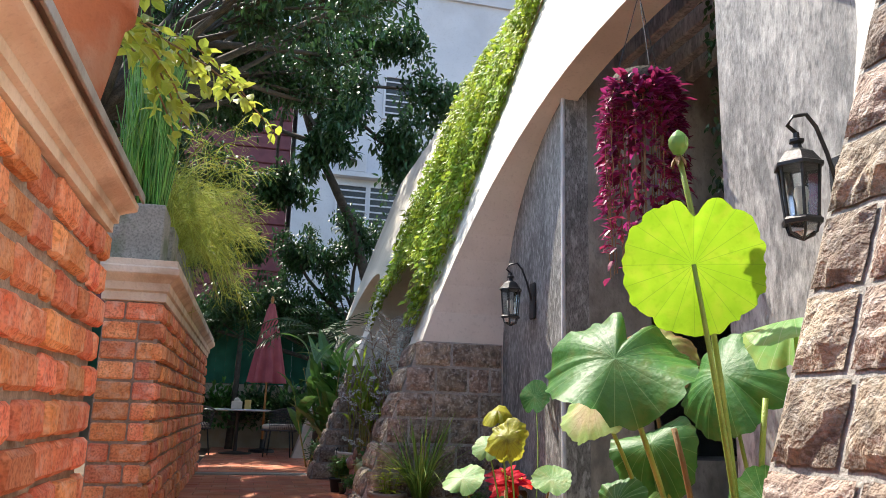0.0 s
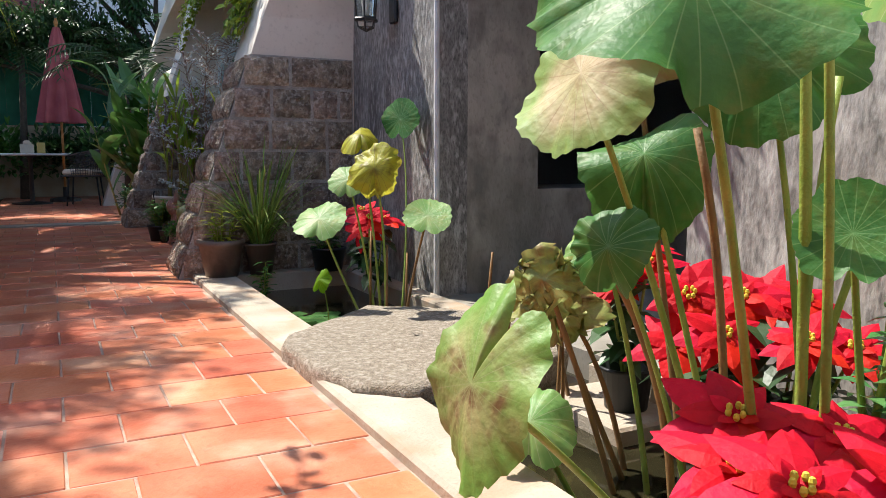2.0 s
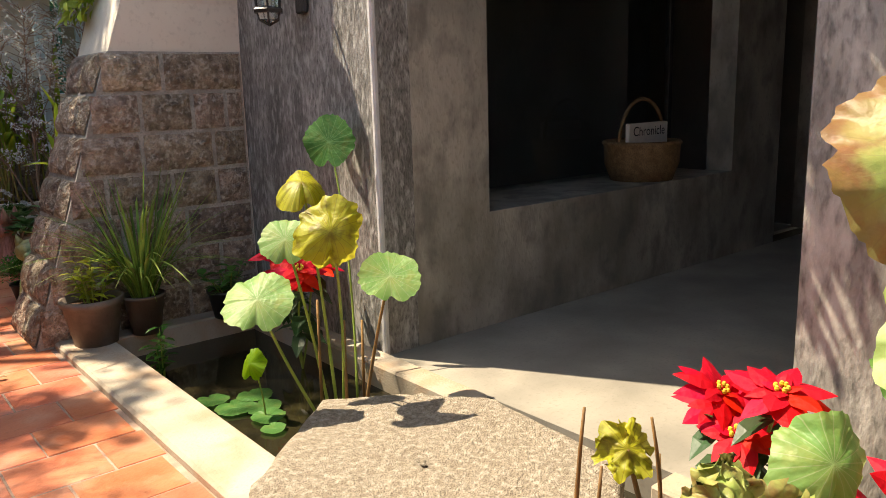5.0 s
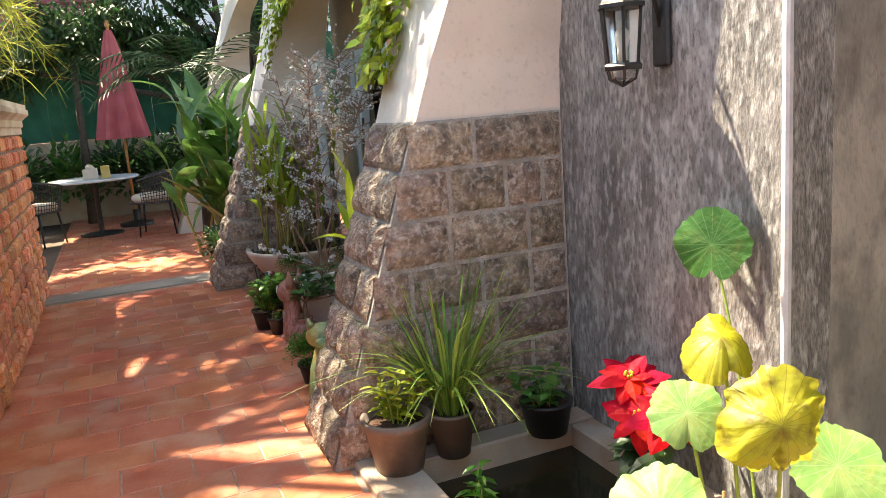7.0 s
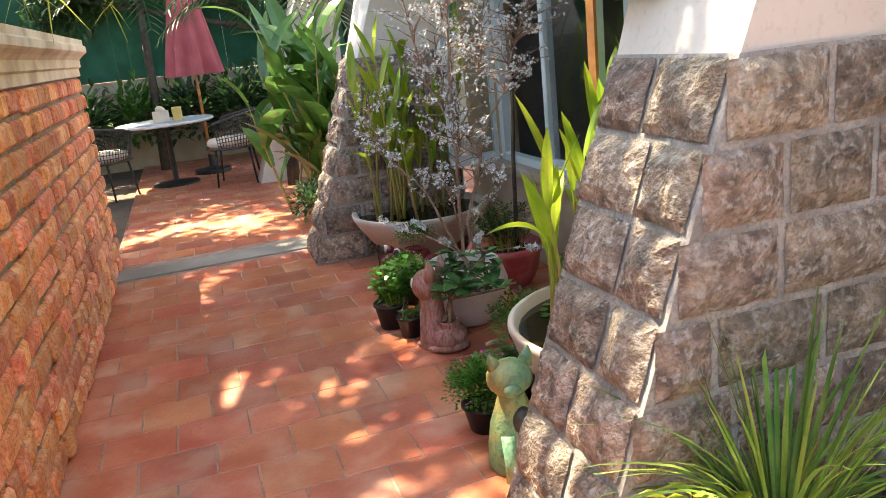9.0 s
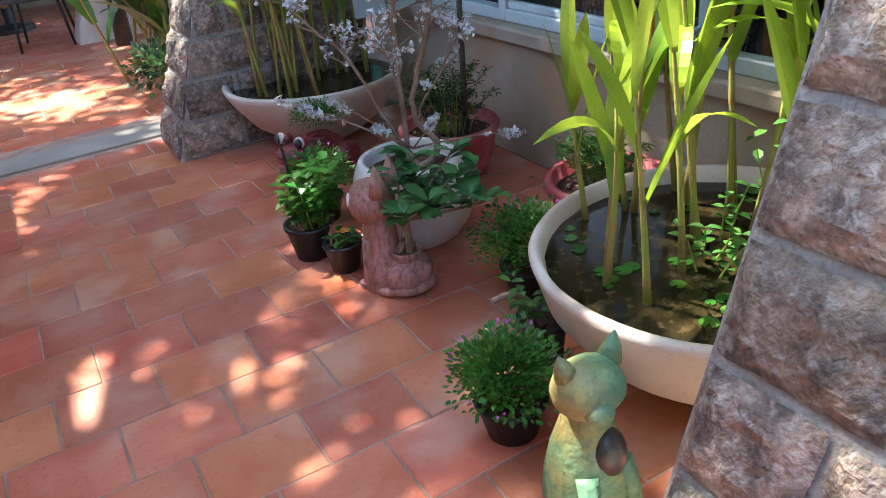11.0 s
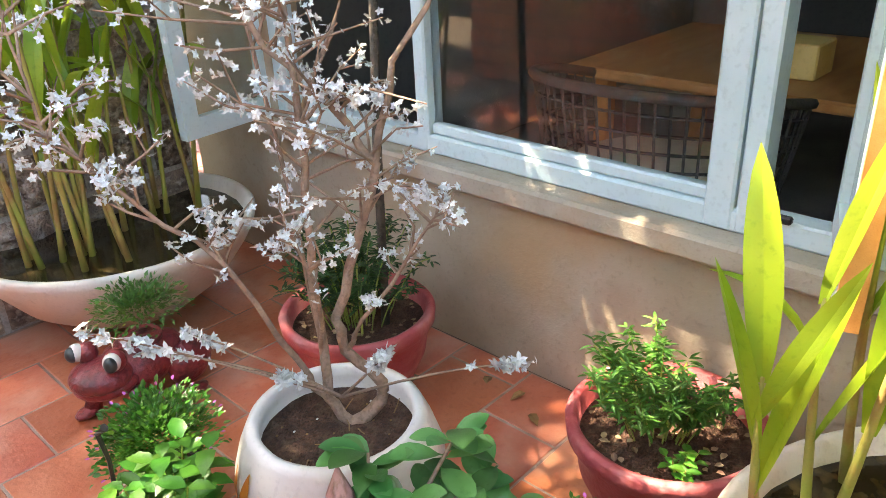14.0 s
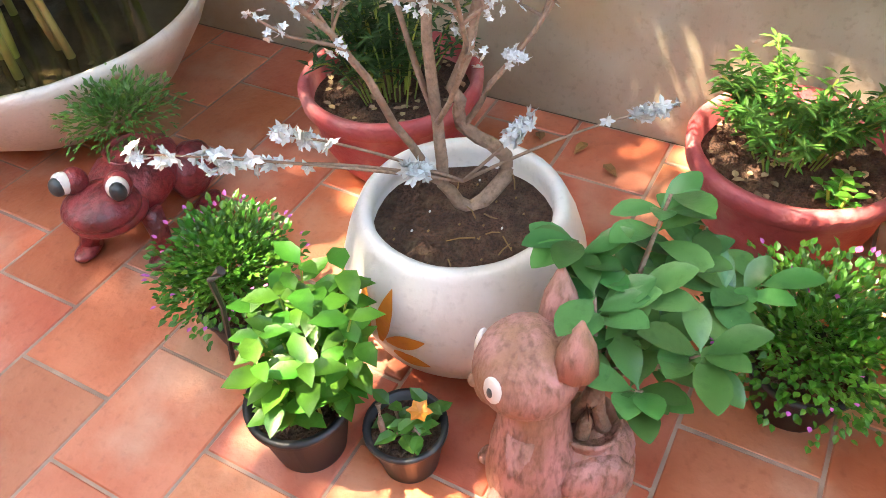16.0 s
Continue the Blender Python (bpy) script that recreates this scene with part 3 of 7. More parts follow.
GREYPOT = mat("faded_brown_plastic", (0.10, 0.075, 0.06), (0.16, 0.125, 0.105), 5.0, 0.6, 0.2, 60, c=(0.26, 0.21, 0.18), cscale=6.0, camount=0.5)
BLACKPOT = mat("black_plastic", (0.014, 0.015, 0.017), (0.022, 0.023, 0.025), 6.0, 0.45, 0.1, 60)
GREYBOX = mat("mossy_cement_planter", (0.26, 0.26, 0.23), (0.36, 0.35, 0.31), 5.0, 0.85, 0.5, 60, c=(0.10, 0.13, 0.06), cscale=4.0, camount=0.7)
GREENGLAZE = mat("green_glazed_clay", (0.10, 0.25, 0.16), (0.21, 0.28, 0.10), 5.0, 0.45, 0.5, 50, c=(0.34, 0.22, 0.08), cscale=5.0, camount=0.6)
PINKCLAY = mat("pink_brown_clay", (0.30, 0.145, 0.095), (0.50, 0.25, 0.23), 6.0, 0.7, 0.9, 40, stretch=(2, 2, 0.7), c=(0.30, 0.16, 0.09), cscale=7.0, camount=0.6)
FROGRED = mat("dark_red_glaze", (0.20, 0.025, 0.03), (0.30, 0.05, 0.055), 12.0, 0.32, 0.6, 60, c=(0.06, 0.018, 0.016), cscale=9.0, camount=0.8)
EYEWHITE = mat("painted_eye_white", (0.72, 0.68, 0.62), (0.66, 0.60, 0.55), 20, 0.5, 0.1, 60)
EYEBLACK = mat("painted_eye_dark", (0.02, 0.02, 0.02), (0.05, 0.06, 0.06), 20, 0.3, 0.1, 60)
ORANGE = mat("orange_paint", (0.62, 0.24, 0.03), (0.55, 0.18, 0.03), 20, 0.5, 0.2, 60)
BUDPINK = mat("dusky_pink_petal", (0.60, 0.20, 0.22), (0.48, 0.16, 0.16), 12.0, 0.5, 0.15, 60, glow=0.3)
PINK = mat("small_pink_bloom", (0.55, 0.12, 0.42), (0.40, 0.08, 0.34), 20, 0.6, 0.1, 60)
LITTER = mat("dry_leaf_bits", (0.34, 0.23, 0.13), (0.20, 0.13, 0.08), 30.0, 0.9, 0.2, 60, vary=0.5, island=True)
CLOTH = mat("dusty_red_canvas", (0.34, 0.07, 0.085), (0.44, 0.11, 0.12), 3.0, 0.9, 0.3, 120)
MARBLE = mat("pale_marble_top", (0.60, 0.62, 0.62), (0.68, 0.70, 0.70), 4.0, 0.25, 0.05, 40)
CUSHION = mat("cream_cushion", (0.62, 0.50, 0.38), (0.68, 0.58, 0.46), 6.0, 0.9, 0.3, 120)
ROPE = mat("dark_rope", (0.055, 0.05, 0.048), (0.085, 0.08, 0.075), 20, 0.85, 0.5, 150)
CANE = mat("woven_cane", (0.20, 0.115, 0.05), (0.30, 0.19, 0.09), 22, 0.7, 0.8, 120)
PAPER = mat("newsprint", (0.70, 0.68, 0.63), (0.62, 0.60, 0.56), 14, 0.9, 0.1, 90)
INK = mat("black_ink", (0.02, 0.02, 0.02), (0.03, 0.03, 0.03), 20, 0.9, 0.0, 90)
CARD = mat("yellow_card", (0.62, 0.42, 0.12), (0.68, 0.48, 0.18), 9, 0.8, 0.1, 60)


# ---- tools for plants ----
def spread(rnd):
    while True:
        v = Vector((rnd.uniform(-1, 1), rnd.uniform(-1, 1), rnd.uniform(-1, 1)))
        if 0.05 < v.length < 1:
            return v


def bush(m, c, r, count, length, width, rnd, lift=0.5, shell=0.45):
    """Leaves that stand out from a rounded heap."""
    c = Vector(c)
    for _ in range(count):
        d = spread(rnd).normalized()
        if d.z < -0.35:
            d.z *= -0.5
        q = rnd.uniform(shell, 1.0) * (1 + 0.25 * noise.noise(d * 2.2 + c))
        p = c + Vector((d.x * r[0], d.y * r[1], d.z * r[2])) * q
        along = (d + 0.6 * spread(rnd) + Vector((0, 0, lift * 0.3))).normalized()
        s = rnd.uniform(0.65, 1.2)
        m.leaf(p, along, Vector((0, 0, 1)) + 0.5 * spread(rnd), length * s, width * s, rnd.uniform(0.0, 0.4))
    return m


def sprig(m, stems, root, r, height, count, rnd, length, width, pairs=6):
    """Upright leafy shoots with leaves in pairs."""
    root = Vector(root)
    for _ in range(count):
        a = rnd.uniform(0, 6.28)
        q = r * math.sqrt(rnd.random())
        tip = root + Vector((q * math.cos(a), q * math.sin(a), height * rnd.uniform(0.6, 1.0)))
        foot = root + Vector((0.35 * q * math.cos(a), 0.35 * q * math.sin(a), 0))
        stems.tube([foot, foot.lerp(tip, 0.5) + Vector((0, 0, 0.02)), tip], [0.004, 0.003, 0.002], 4)
        for k in range(pairs):
            p = foot.lerp(tip, 0.3 + 0.7 * k / (pairs - 1))
            b = rnd.uniform(0, 6.28)
            for s in (0, math.pi):
                d = Vector((math.cos(b + s), math.sin(b + s), rnd.uniform(0.1, 0.6)))
                z = rnd.uniform(0.7, 1.15)
                m.leaf(p, d, (0, 0, 1), length * z, width * z, rnd.uniform(0.1, 0.5))


def pot(name, at, prof, material, label, category="pot", group="", soil=None, soil_z=None, n=40, fill=SOIL):
    """A turned pot from its outside and inside profile, and what fills it."""
    ob = thing(name, at, label, category, group)
    part("body", Mesh().lathe(prof, at, n, 0.008), material, ob, smooth=True)
    if soil:
        m = Mesh()
        rings = [(soil * k / 5, soil_z) for k in range(6)]
        m.lathe(rings, at, 28)
        m.v = [(x, y, z + 0.35 * (0.02 if fill is SOIL else 0.0) * noise.noise(Vector((x * 30, y * 30, 0)))) for x, y, z in m.v]
        part("soil" if fill is SOIL else "water", m, fill, ob, "dark crumbly soil" if fill is SOIL else "murky brown water", smooth=True)
    return ob


def curve3(a, b, c, n=6):
    a, b, c = Vector(a), Vector(b), Vector(c)
    return [(1 - t) ** 2 * a + 2 * t * (1 - t) * b + t * t * c for t in [k / n for k in range(n + 1)]]


def long_leaf(m, foot, d, length, width, rnd, arch=0.35, n=6):
    """A lance-shaped leaf that rises and bends over."""
    d = Vector(d).normalized()
    flat = Vector((d.x, d.y, 0))
    flat = flat.normalized() if flat.length > 1e-4 else Vector((1, 0, 0))
    pts, ws = [], []
    for k in range(n + 1):
        t = k / n
        pts.append(Vector(foot) + d * length * t + flat * arch * length * t * t * 0.6 - Vector((0, 0, arch * length * t * t * 0.8)))
        ws.append(width * (math.sin(math.pi * min(1, 0.06 + 0.94 * t)) ** 0.7 if t < 1 else 0.02))
    a = rnd.uniform(-0.6, 0.6)
    side = flat.cross(Vector((0, 0, 1)))
    side = side * math.cos(a) + d.cross(side) * math.sin(a)
    m.blade(pts, ws, side, 0.12)


def canna(ob, at, r, count, height, rnd, leaf_mat=CANNA, stem_mat=CANNASTEM, width=0.085, length=0.5, foot_z=0.0, lean=0.2, thick=0.010):
    """A stand of upright canes, each with its own broad leaves."""
    for _ in range(count):
        stems, blades = Mesh(), []
        a, q = rnd.uniform(0, 6.28), r * math.sqrt(rnd.random())
        foot = Vector(at) + Vector((q * math.cos(a), q * math.sin(a), foot_z))
        h = height * rnd.uniform(0.55, 1.0)
        b = rnd.uniform(0, 6.28)
        tip = foot + Vector((lean * h * math.cos(b) * rnd.random(), lean * h * math.sin(b) * rnd.random(), h))
        line = curve3(foot, foot.lerp(tip, 0.5) + 0.05 * spread(rnd), tip, 5)
        stems.tube(line, [thick * k for k in (1.05, 0.85, 0.75, 0.62, 0.5, 0.3)], 6)
        for k in range(rnd.choice((3, 4, 5))):
            t = 0.30 + 0.70 * k / 4
            p = line[min(5, int(5 * t))].lerp(line[min(5, int(5 * t) + 1)], 5 * t - int(5 * t))
            b += 2.4 + rnd.uniform(-0.5, 0.5)
            d = Vector((math.cos(b) * 0.45, math.sin(b) * 0.45, rnd.uniform(0.7, 1.5)))
            z = rnd.uniform(0.65, 1.1)
            blades.append(Mesh())
            long_leaf(blades[-1], p, d, length * z, width * z, rnd, rnd.uniform(0.05, 0.7))
        cane = part("cane", stems, stem_mat, ob, smooth=True)
        for b in blades:
            part("leaf", b, leaf_mat, cane)


def cane_stand(ob, foot, h, rnd, leaf_mat=None, stem_mat=None):
    """One canna cane: a sheathed stem, then a few broad upright blades near its top."""
    foot = Vector(foot)
    b = rnd.uniform(0, 6.28)
    tip = foot + Vector((0.10 * h * math.cos(b), 0.10 * h * math.sin(b), h))
    line = curve3(foot, foot.lerp(tip, 0.5) + 0.03 * spread(rnd), tip, 6)
    stems, blades = Mesh(), []
    stems.tube(line, [0.012, 0.0095, 0.0085, 0.0075, 0.0065, 0.005, 0.003], 7)
    n = rnd.choice((3, 4, 4))
    for k in range(n):
        t = 0.48 + 0.50 * k / (n - 1)
        i = min(5, int(6 * t))
        p = line[i].lerp(line[i + 1], 6 * t - i)
        b += 2.6 + rnd.uniform(-0.5, 0.5)
        z = rnd.uniform(0.75, 1.15)
        out = rnd.uniform(0.18, 0.42)
        d = Vector((math.cos(b) * out, math.sin(b) * out, 1.0))
        blades.append(Mesh())
        long_leaf(blades[-1], p, d, 0.38 * z, 0.057 * z, rnd, rnd.choice((0.02, 0.08, 0.15, 0.75)), 8)
    cane = part("cane", stems, stem_mat or CANNASTEM, ob, smooth=True)
    for leaf_blade in blades:
        part("leaf", leaf_blade, leaf_mat or CANNA, cane)


def lotus_leaf(ob, c, r, nrm, material, rnd, wave=0.10, cup=0.12, foot=None, label="", stalk=STALK, thick=0.009, notch=1.5, squash=1.0, deep=0.30, crumple=0.0, fold=0.0):
    """A round lotus leaf on its stalk: rippled, cupped or drooping, notched at its rim."""
    base = BASE[ob]
    z = Vector(nrm).normalized()
    rot = z.to_track_quat("Z", "Y").to_matrix()
    seed = rnd.random() * 50
    vs, fs = [], []
    nr, na = 9, 96
    for i in range(nr + 1):
        q = i / nr
        for k in range(na):
            t = 2 * math.pi * k / na
            e = 1 + 0.10 * noise.noise(Vector((1.6 * math.cos(t), 1.6 * math.sin(t), seed))) + 0.07 * noise.noise(Vector((7 * math.cos(t), 7 * math.sin(t), seed))) + 0.03 * noise.noise(Vector((19 * math.cos(t), 19 * math.sin(t), seed)))
            e *= 1 - deep * math.exp(-((t - math.pi * notch) / 0.16) ** 2)
            w = wave * q * q * noise.noise(Vector((0.75 * math.cos(t), 0.75 * math.sin(t), seed + 7))) * 2.2
            w += 0.05 * wave * q ** 4 * math.sin(9 * t + seed) + 0.3 * wave * q ** 6 * noise.noise(Vector((5 * math.cos(t), 5 * math.sin(t), seed + 20)))
            w += max(0, wave - 0.4) * 0.9 * q * noise.noise(Vector((4.5 * q * math.cos(t), 4.5 * q * math.sin(t), seed + 31)))
            # the leaf bends down over a line through its middle, like a saddle
            w += -fold * q * q * math.cos(t + seed) ** 2 + 0.4 * fold * q * q * math.sin(2 * t + seed)
            pull = 1 - 0.35 * abs(fold) * q * q * math.cos(t + seed) ** 2
            p = Vector((r * squash * q * e * pull * math.cos(t), r * q * e * pull * math.sin(t), r * (cup * q * q + w)))
            if crumple:
                g = p * (1.9 / r)
                p += crumple * r * q * (noise.noise_vector(g + Vector((seed, 3, 1))) + 0.5 * noise.noise_vector(2.3 * g + Vector((seed, 9, 5))))
            vs.append(tuple(S * p))
    for i in range(nr):
        for k in range(na):
            fs.append((i * na + k, i * na + (k + 1) % na, (i + 1) * na + (k + 1) % na, (i + 1) * na + k))
    me = bpy.data.meshes.new("leaf")
    me.from_pydata(vs, [], fs)
    me.materials.append(material)
    me.shade_smooth()
    lf = new("leaf", me)
    lf.parent = ob
    lf.matrix_local = Matrix.Translation(S * (Vector(c) - base)) @ rot.to_4x4()
    BASE[lf] = base
    if label:
        lf["label"] = label
    if foot is not None:
        c, foot = Vector(c) - 0.004 * z, Vector(foot)
        mid = foot.lerp(c, 0.6) + Vector((rnd.uniform(-0.04, 0.04), rnd.uniform(-0.04, 0.04), 0.05)) - 0.05 * z
        part("stalk", Mesh().tube(curve3(foot, mid, c, 9), [thick * (1 - 0.035 * k) for k in range(10)], 7), stalk, ob, smooth=True)
    return lf


def poinsettia(at, heads, rnd, label, size=0.13, potted=None):
    """Red star-shaped heads over dark leaves."""
    ob = thing("poinsettia", at, label, "poinsettia", "poinsettias")
    greens, stems = Mesh(), Mesh()
    for h in heads:
        h = Vector(h)
        stems.tube(curve3(at, Vector(at).lerp(h, 0.5) + 0.03 * spread(rnd), h, 4), 0.005, 5)
        flower = Mesh()
        tilt = (Vector((-0.35, -0.45, 1)) + 0.45 * spread(rnd)).normalized()
        u = tilt.cross(Vector((1, 0.2, 0))).normalized()
        v = tilt.cross(u)
        for ring, (cnt, ln, el) in enumerate(((6, 1.0, 0.05), (6, 0.8, 0.28), (4, 0.45, 0.7))):
            for k in range(cnt):
                a = 6.283 * (k + 0.5 * ring) / cnt + rnd.uniform(-0.2, 0.2)
                d = (math.cos(a) * u + math.sin(a) * v) + el * tilt
                d.normalize()
                length = size * ln * rnd.uniform(0.75, 1.2)
                sag, sway = rnd.uniform(0.1, 0.5), rnd.uniform(-0.14, 0.14)
                pts = [h + d * length * t + (sway * tilt.cross(d) - sag * tilt) * length * t * t for t in (0, 0.2, 0.45, 0.7, 0.9, 1.0)]
                flower.blade(pts, [length * w for w in (0.06, 0.36, 0.52, 0.40, 0.16, 0.01)], tilt.cross(d), 0.10)
        fl = part("flower", flower, RED, ob, "red star of pointed bracts")
        buds = Mesh()
        for k in range(7):
            buds.ball(h + 0.014 * (math.cos(k) * u + math.sin(k * 2.1) * v) + 0.012 * tilt, (0.006, 0.006, 0.008), 4)
        part("flower_centre", buds, YELLOW, fl, "small yellow buds")
        for k in range(9):
            p = Vector(at).lerp(h, rnd.uniform(0.35, 0.9))
            a = rnd.uniform(0, 6.28)
            greens.leaf(p, (math.cos(a), math.sin(a), rnd.uniform(-0.3, 0.3)), (0, 0, 1), size * 1.0, size * 0.5, 0.4)
    part("foliage", greens, LEAFDARK, ob, "dark green leaves")
    part("stemwork", stems, STALK, ob)
    if potted:
        part("nursery_pot", Mesh().lathe([(0, 0), (0.07, 0), (0.085, 0.13), (0.092, 0.13), (0.092, 0.14), (0.08, 0.14), (0.075, 0.11), (0, 0.11)], potted, 24), BLACKPOT, ob, "black plastic pot", smooth=True)
    return ob


def lantern(at, group="wall lanterns"):
    """A black iron wall lantern with a hooked arm towards +x and six panes."""
    x, y, z = at
    ob = thing("wall_lantern", (1.75, y, z), "black iron wall lantern with clear glass panes and hooked arm", "lantern", group)
    wx = 1.75
    part("back_plate", Mesh().box((wx - 0.025, y - 0.045, z + 0.06), (wx, y + 0.045, z + 0.34), bev=0.008), BLACKIRON, ob)
    arm = [(wx - 0.02, y, z + 0.20), (wx - 0.06, y, z + 0.34), (wx - 0.10, y, z + 0.44), (x + 0.05, y, z + 0.485), (x - 0.01, y, z + 0.47), (x - 0.035, y, z + 0.43), (x, y, z + 0.405)]
    part("hooked_arm", Mesh().tube(arm, 0.008, 8), BLACKIRON, ob, smooth=True)
    part("cap", Mesh().lathe([(0.0, 0.41), (0.012, 0.405), (0.012, 0.385), (0.028, 0.378), (0.028, 0.368), (0.014, 0.36), (0.02, 0.345), (0.055, 0.325), (0.082, 0.285), (0.09, 0.28), (0.09, 0.268), (0.07, 0.268), (0, 0.27)], at, 6), BLACKIRON, ob)
    for k in range(6):
        a = 6.283 * k / 6
        c, s = math.cos(a), math.sin(a)
        part("cage_bar", Mesh().tube([(x + 0.058 * c, y + 0.058 * s, z + 0.07), (x + 0.075 * c, y + 0.075 * s, z + 0.27)], 0.006, 5), BLACKIRON, ob)
        part("lower_bar", Mesh().tube([(x + 0.06 * c, y + 0.06 * s, z + 0.065), (x + 0.05 * c, y + 0.05 * s, z + 0.025), (x, y, z)], 0.005, 5), BLACKIRON, ob)
    part("ring", Mesh().lathe([(0.05, 0.055), (0.072, 0.055), (0.075, 0.07), (0.066, 0.08), (0.05, 0.08), (0.05, 0.055)], at, 6), BLACKIRON, ob)
    gl = part("glass", Mesh().lathe([(0.054, 0.08), (0.071, 0.268)], at, 6), FROSTED, ob, "clear glass panes")
    gl.visible_shadow = False
    bowl = part("glass", Mesh().lathe([(0.055, 0.06), (0.046, 0.026), (0.004, 0.004)], at, 6), FROSTED, ob, "clear glass panes")
    bowl.visible_shadow = False
    part("bulb", Mesh().lathe([(0.0, 0.20), (0.014, 0.19), (0.018, 0.165), (0.01, 0.13), (0.01, 0.09), (0, 0.09)], at, 12), WHITEPOT, ob, "white bulb", smooth=True)
    return ob


lantern((1.56, 5.80, 1.53))
lantern((1.56, 2.62, 1.52))

# ---- lotus and poinsettias in the pond ----
rnd = random.Random(3)
W = -0.09
near_lotus = thing("lotus_plant", (1.15, 2.5, W), "tall lotus plant with bright, pale and withered leaves in the pond", "lotus")
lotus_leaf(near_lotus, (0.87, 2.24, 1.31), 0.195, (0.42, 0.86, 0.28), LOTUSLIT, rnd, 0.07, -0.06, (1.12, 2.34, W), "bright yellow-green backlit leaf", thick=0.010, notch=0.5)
lotus_leaf(near_lotus, (0.60, 2.20, 1.03), 0.208, (-0.42, -0.72, 0.42), LOTUS, rnd, 0.40, -0.12, (1.08, 2.42, W), "dark green rippled leaf", thick=0.010, notch=0.4, deep=0.45, fold=0.45)
bud = Mesh()
for k in range(7):
    a = 0.9 * k
    d = Vector((math.cos(a), math.sin(a), 0))
    bud.blade([Vector((1.35, 2.36, 0.85)) + d * w + Vector((0, 0, h)) for w, h in ((0.004, 0), (0.020, 0.022), (0.025, 0.045), (0.016, 0.07), (0.003, 0.09))], [0.008, 0.030, 0.034, 0.022, 0.003], Vector((-math.sin(a), math.cos(a), 0)), 0.25)
part("bud", bud, BUDPINK, near_lotus, "closed dusky pink lotus bud")
part("stalk", Mesh().tube(curve3((1.33, 2.40, W), (1.38, 2.40, 0.45), (1.35, 2.36, 0.86), 8), 0.006, 6), STALK, near_lotus, smooth=True)
lotus_leaf(near_lotus, (1.16, 2.20, 1.16), 0.15, (0.1, 0.25, 1), LOTUSPALE, rnd, 0.30, -0.35, (1.2, 2.36, W), "pale leaf bent over its stalk")
lotus_leaf(near_lotus, (1.17, 2.57, 1.03), 0.20, (-0.72, -0.40, 0.50), LOTUS, rnd, 0.32, -0.15, (1.25, 2.46, W), "dark green rippled leaf", notch=1.8, fold=0.3)
lotus_leaf(near_lotus, (0.74, 2.62, 0.95), 0.165, (-0.88, 0.05, 0.42), LOTUSDRY, rnd, 0.30, -0.20, (1.12, 2.56, W), "tan withered leaf with green rim", STALK, notch=0.6)
lotus_leaf(near_lotus, (1.03, 2.82, 1.10), 0.16, (-0.70, -0.45, 0.45), LOTUSSCORCH, rnd, 0.40, -0.25, (1.15, 2.70, W), "brown-edged withered leaf", STALKBROWN, crumple=0.12)
lotus_leaf(near_lotus, (0.99, 2.72, 0.80), 0.15, (-0.50, -0.50, 0.60), LOTUS, rnd, 0.34, -0.25, (1.18, 2.60, W), fold=0.4)
lotus_leaf(near_lotus, (0.80, 2.60, 0.62), 0.09, (-0.75, -0.25, 0.25), LOTUS, rnd, 0.45, -0.40, (1.06, 2.58, W), "dull folded leaf", STALK, 0.007)
lotus_leaf(near_lotus, (0.445, 2.507, 0.42), 0.175, (-0.95, -0.10, 0.24), LOTUSBLOTCH, rnd, 0.34, -0.16, (0.98, 2.56, W), "large drooping blotched leaf", STALK, notch=0.42, deep=0.8, squash=0.78)
lotus_leaf(near_lotus, (1.10, 2.30, 0.66), 0.10, (-0.75, -0.45, 0.35), LOTUS, rnd, 0.08, 0.02, (1.22, 2.28, W))
lotus_leaf(near_lotus, (1.08, 2.96, 0.56), 0.11, (-0.5, -0.7, 0.5), LOTUSPALE, rnd, 0.30, -0.30, (1.2, 2.90, W), fold=0.5, crumple=0.1)
lotus_leaf(near_lotus, (0.90, 2.96, 0.50), 0.075, (-0.7, -0.3, 0.3), LOTUSSCORCH, rnd, 0.8, -0.5, (1.12, 2.94, W), "crumpled withered leaf", STALKBROWN, crumple=0.6)
lotus_leaf(near_lotus, (0.97, 3.05, 0.46), 0.10, (-0.3, -0.6, 0.5), LOTUSSCORCH, rnd, 0.75, -0.6, (1.2, 3.0, W), "crumpled withered leaf", STALKBROWN, crumple=0.55, squash=0.7)
lotus_leaf(near_lotus, (1.10, 3.16, 0.38), 0.10, (-0.6, -0.3, 0.4), LOTUSSCORCH, rnd, 0.85, -0.7, (1.25, 3.05, W), "crumpled withered leaf", STALKBROWN, crumple=0.55, squash=0.7)
lotus_leaf(near_lotus, (0.84, 2.92, 0.16), 0.11, (-0.4, -0.5, 0.7), LOTUSPALE, rnd, 0.3, -0.2, (0.98, 2.9, W))
lotus_leaf(near_lotus, (1.40, 3.62, 0.24), 0.075, (-0.5, -0.6, 0.4), LOTUSYELLOW, rnd, 0.6, -0.5, (1.40, 3.5, W), "", STALKBROWN, crumple=0.4)
lotus_leaf(near_lotus, (0.93, 2.48, 0.05), 0.09, (-0.3, -0.4, 0.9), LOTUS, rnd, 0.2, -0.2, (1.0, 2.5, W))
bud = Vector((0.91, 2.36, 1.71))
pod = part("seed_pod", Mesh().lathe([(0.0, -0.03), (0.018, -0.024), (0.030, 0.0), (0.030, 0.022), (0.018, 0.04), (0.004, 0.052)], bud, 16, 0.05), LOTUSPALE, near_lotus, "round green seed pod", smooth=True)
frill = Mesh()
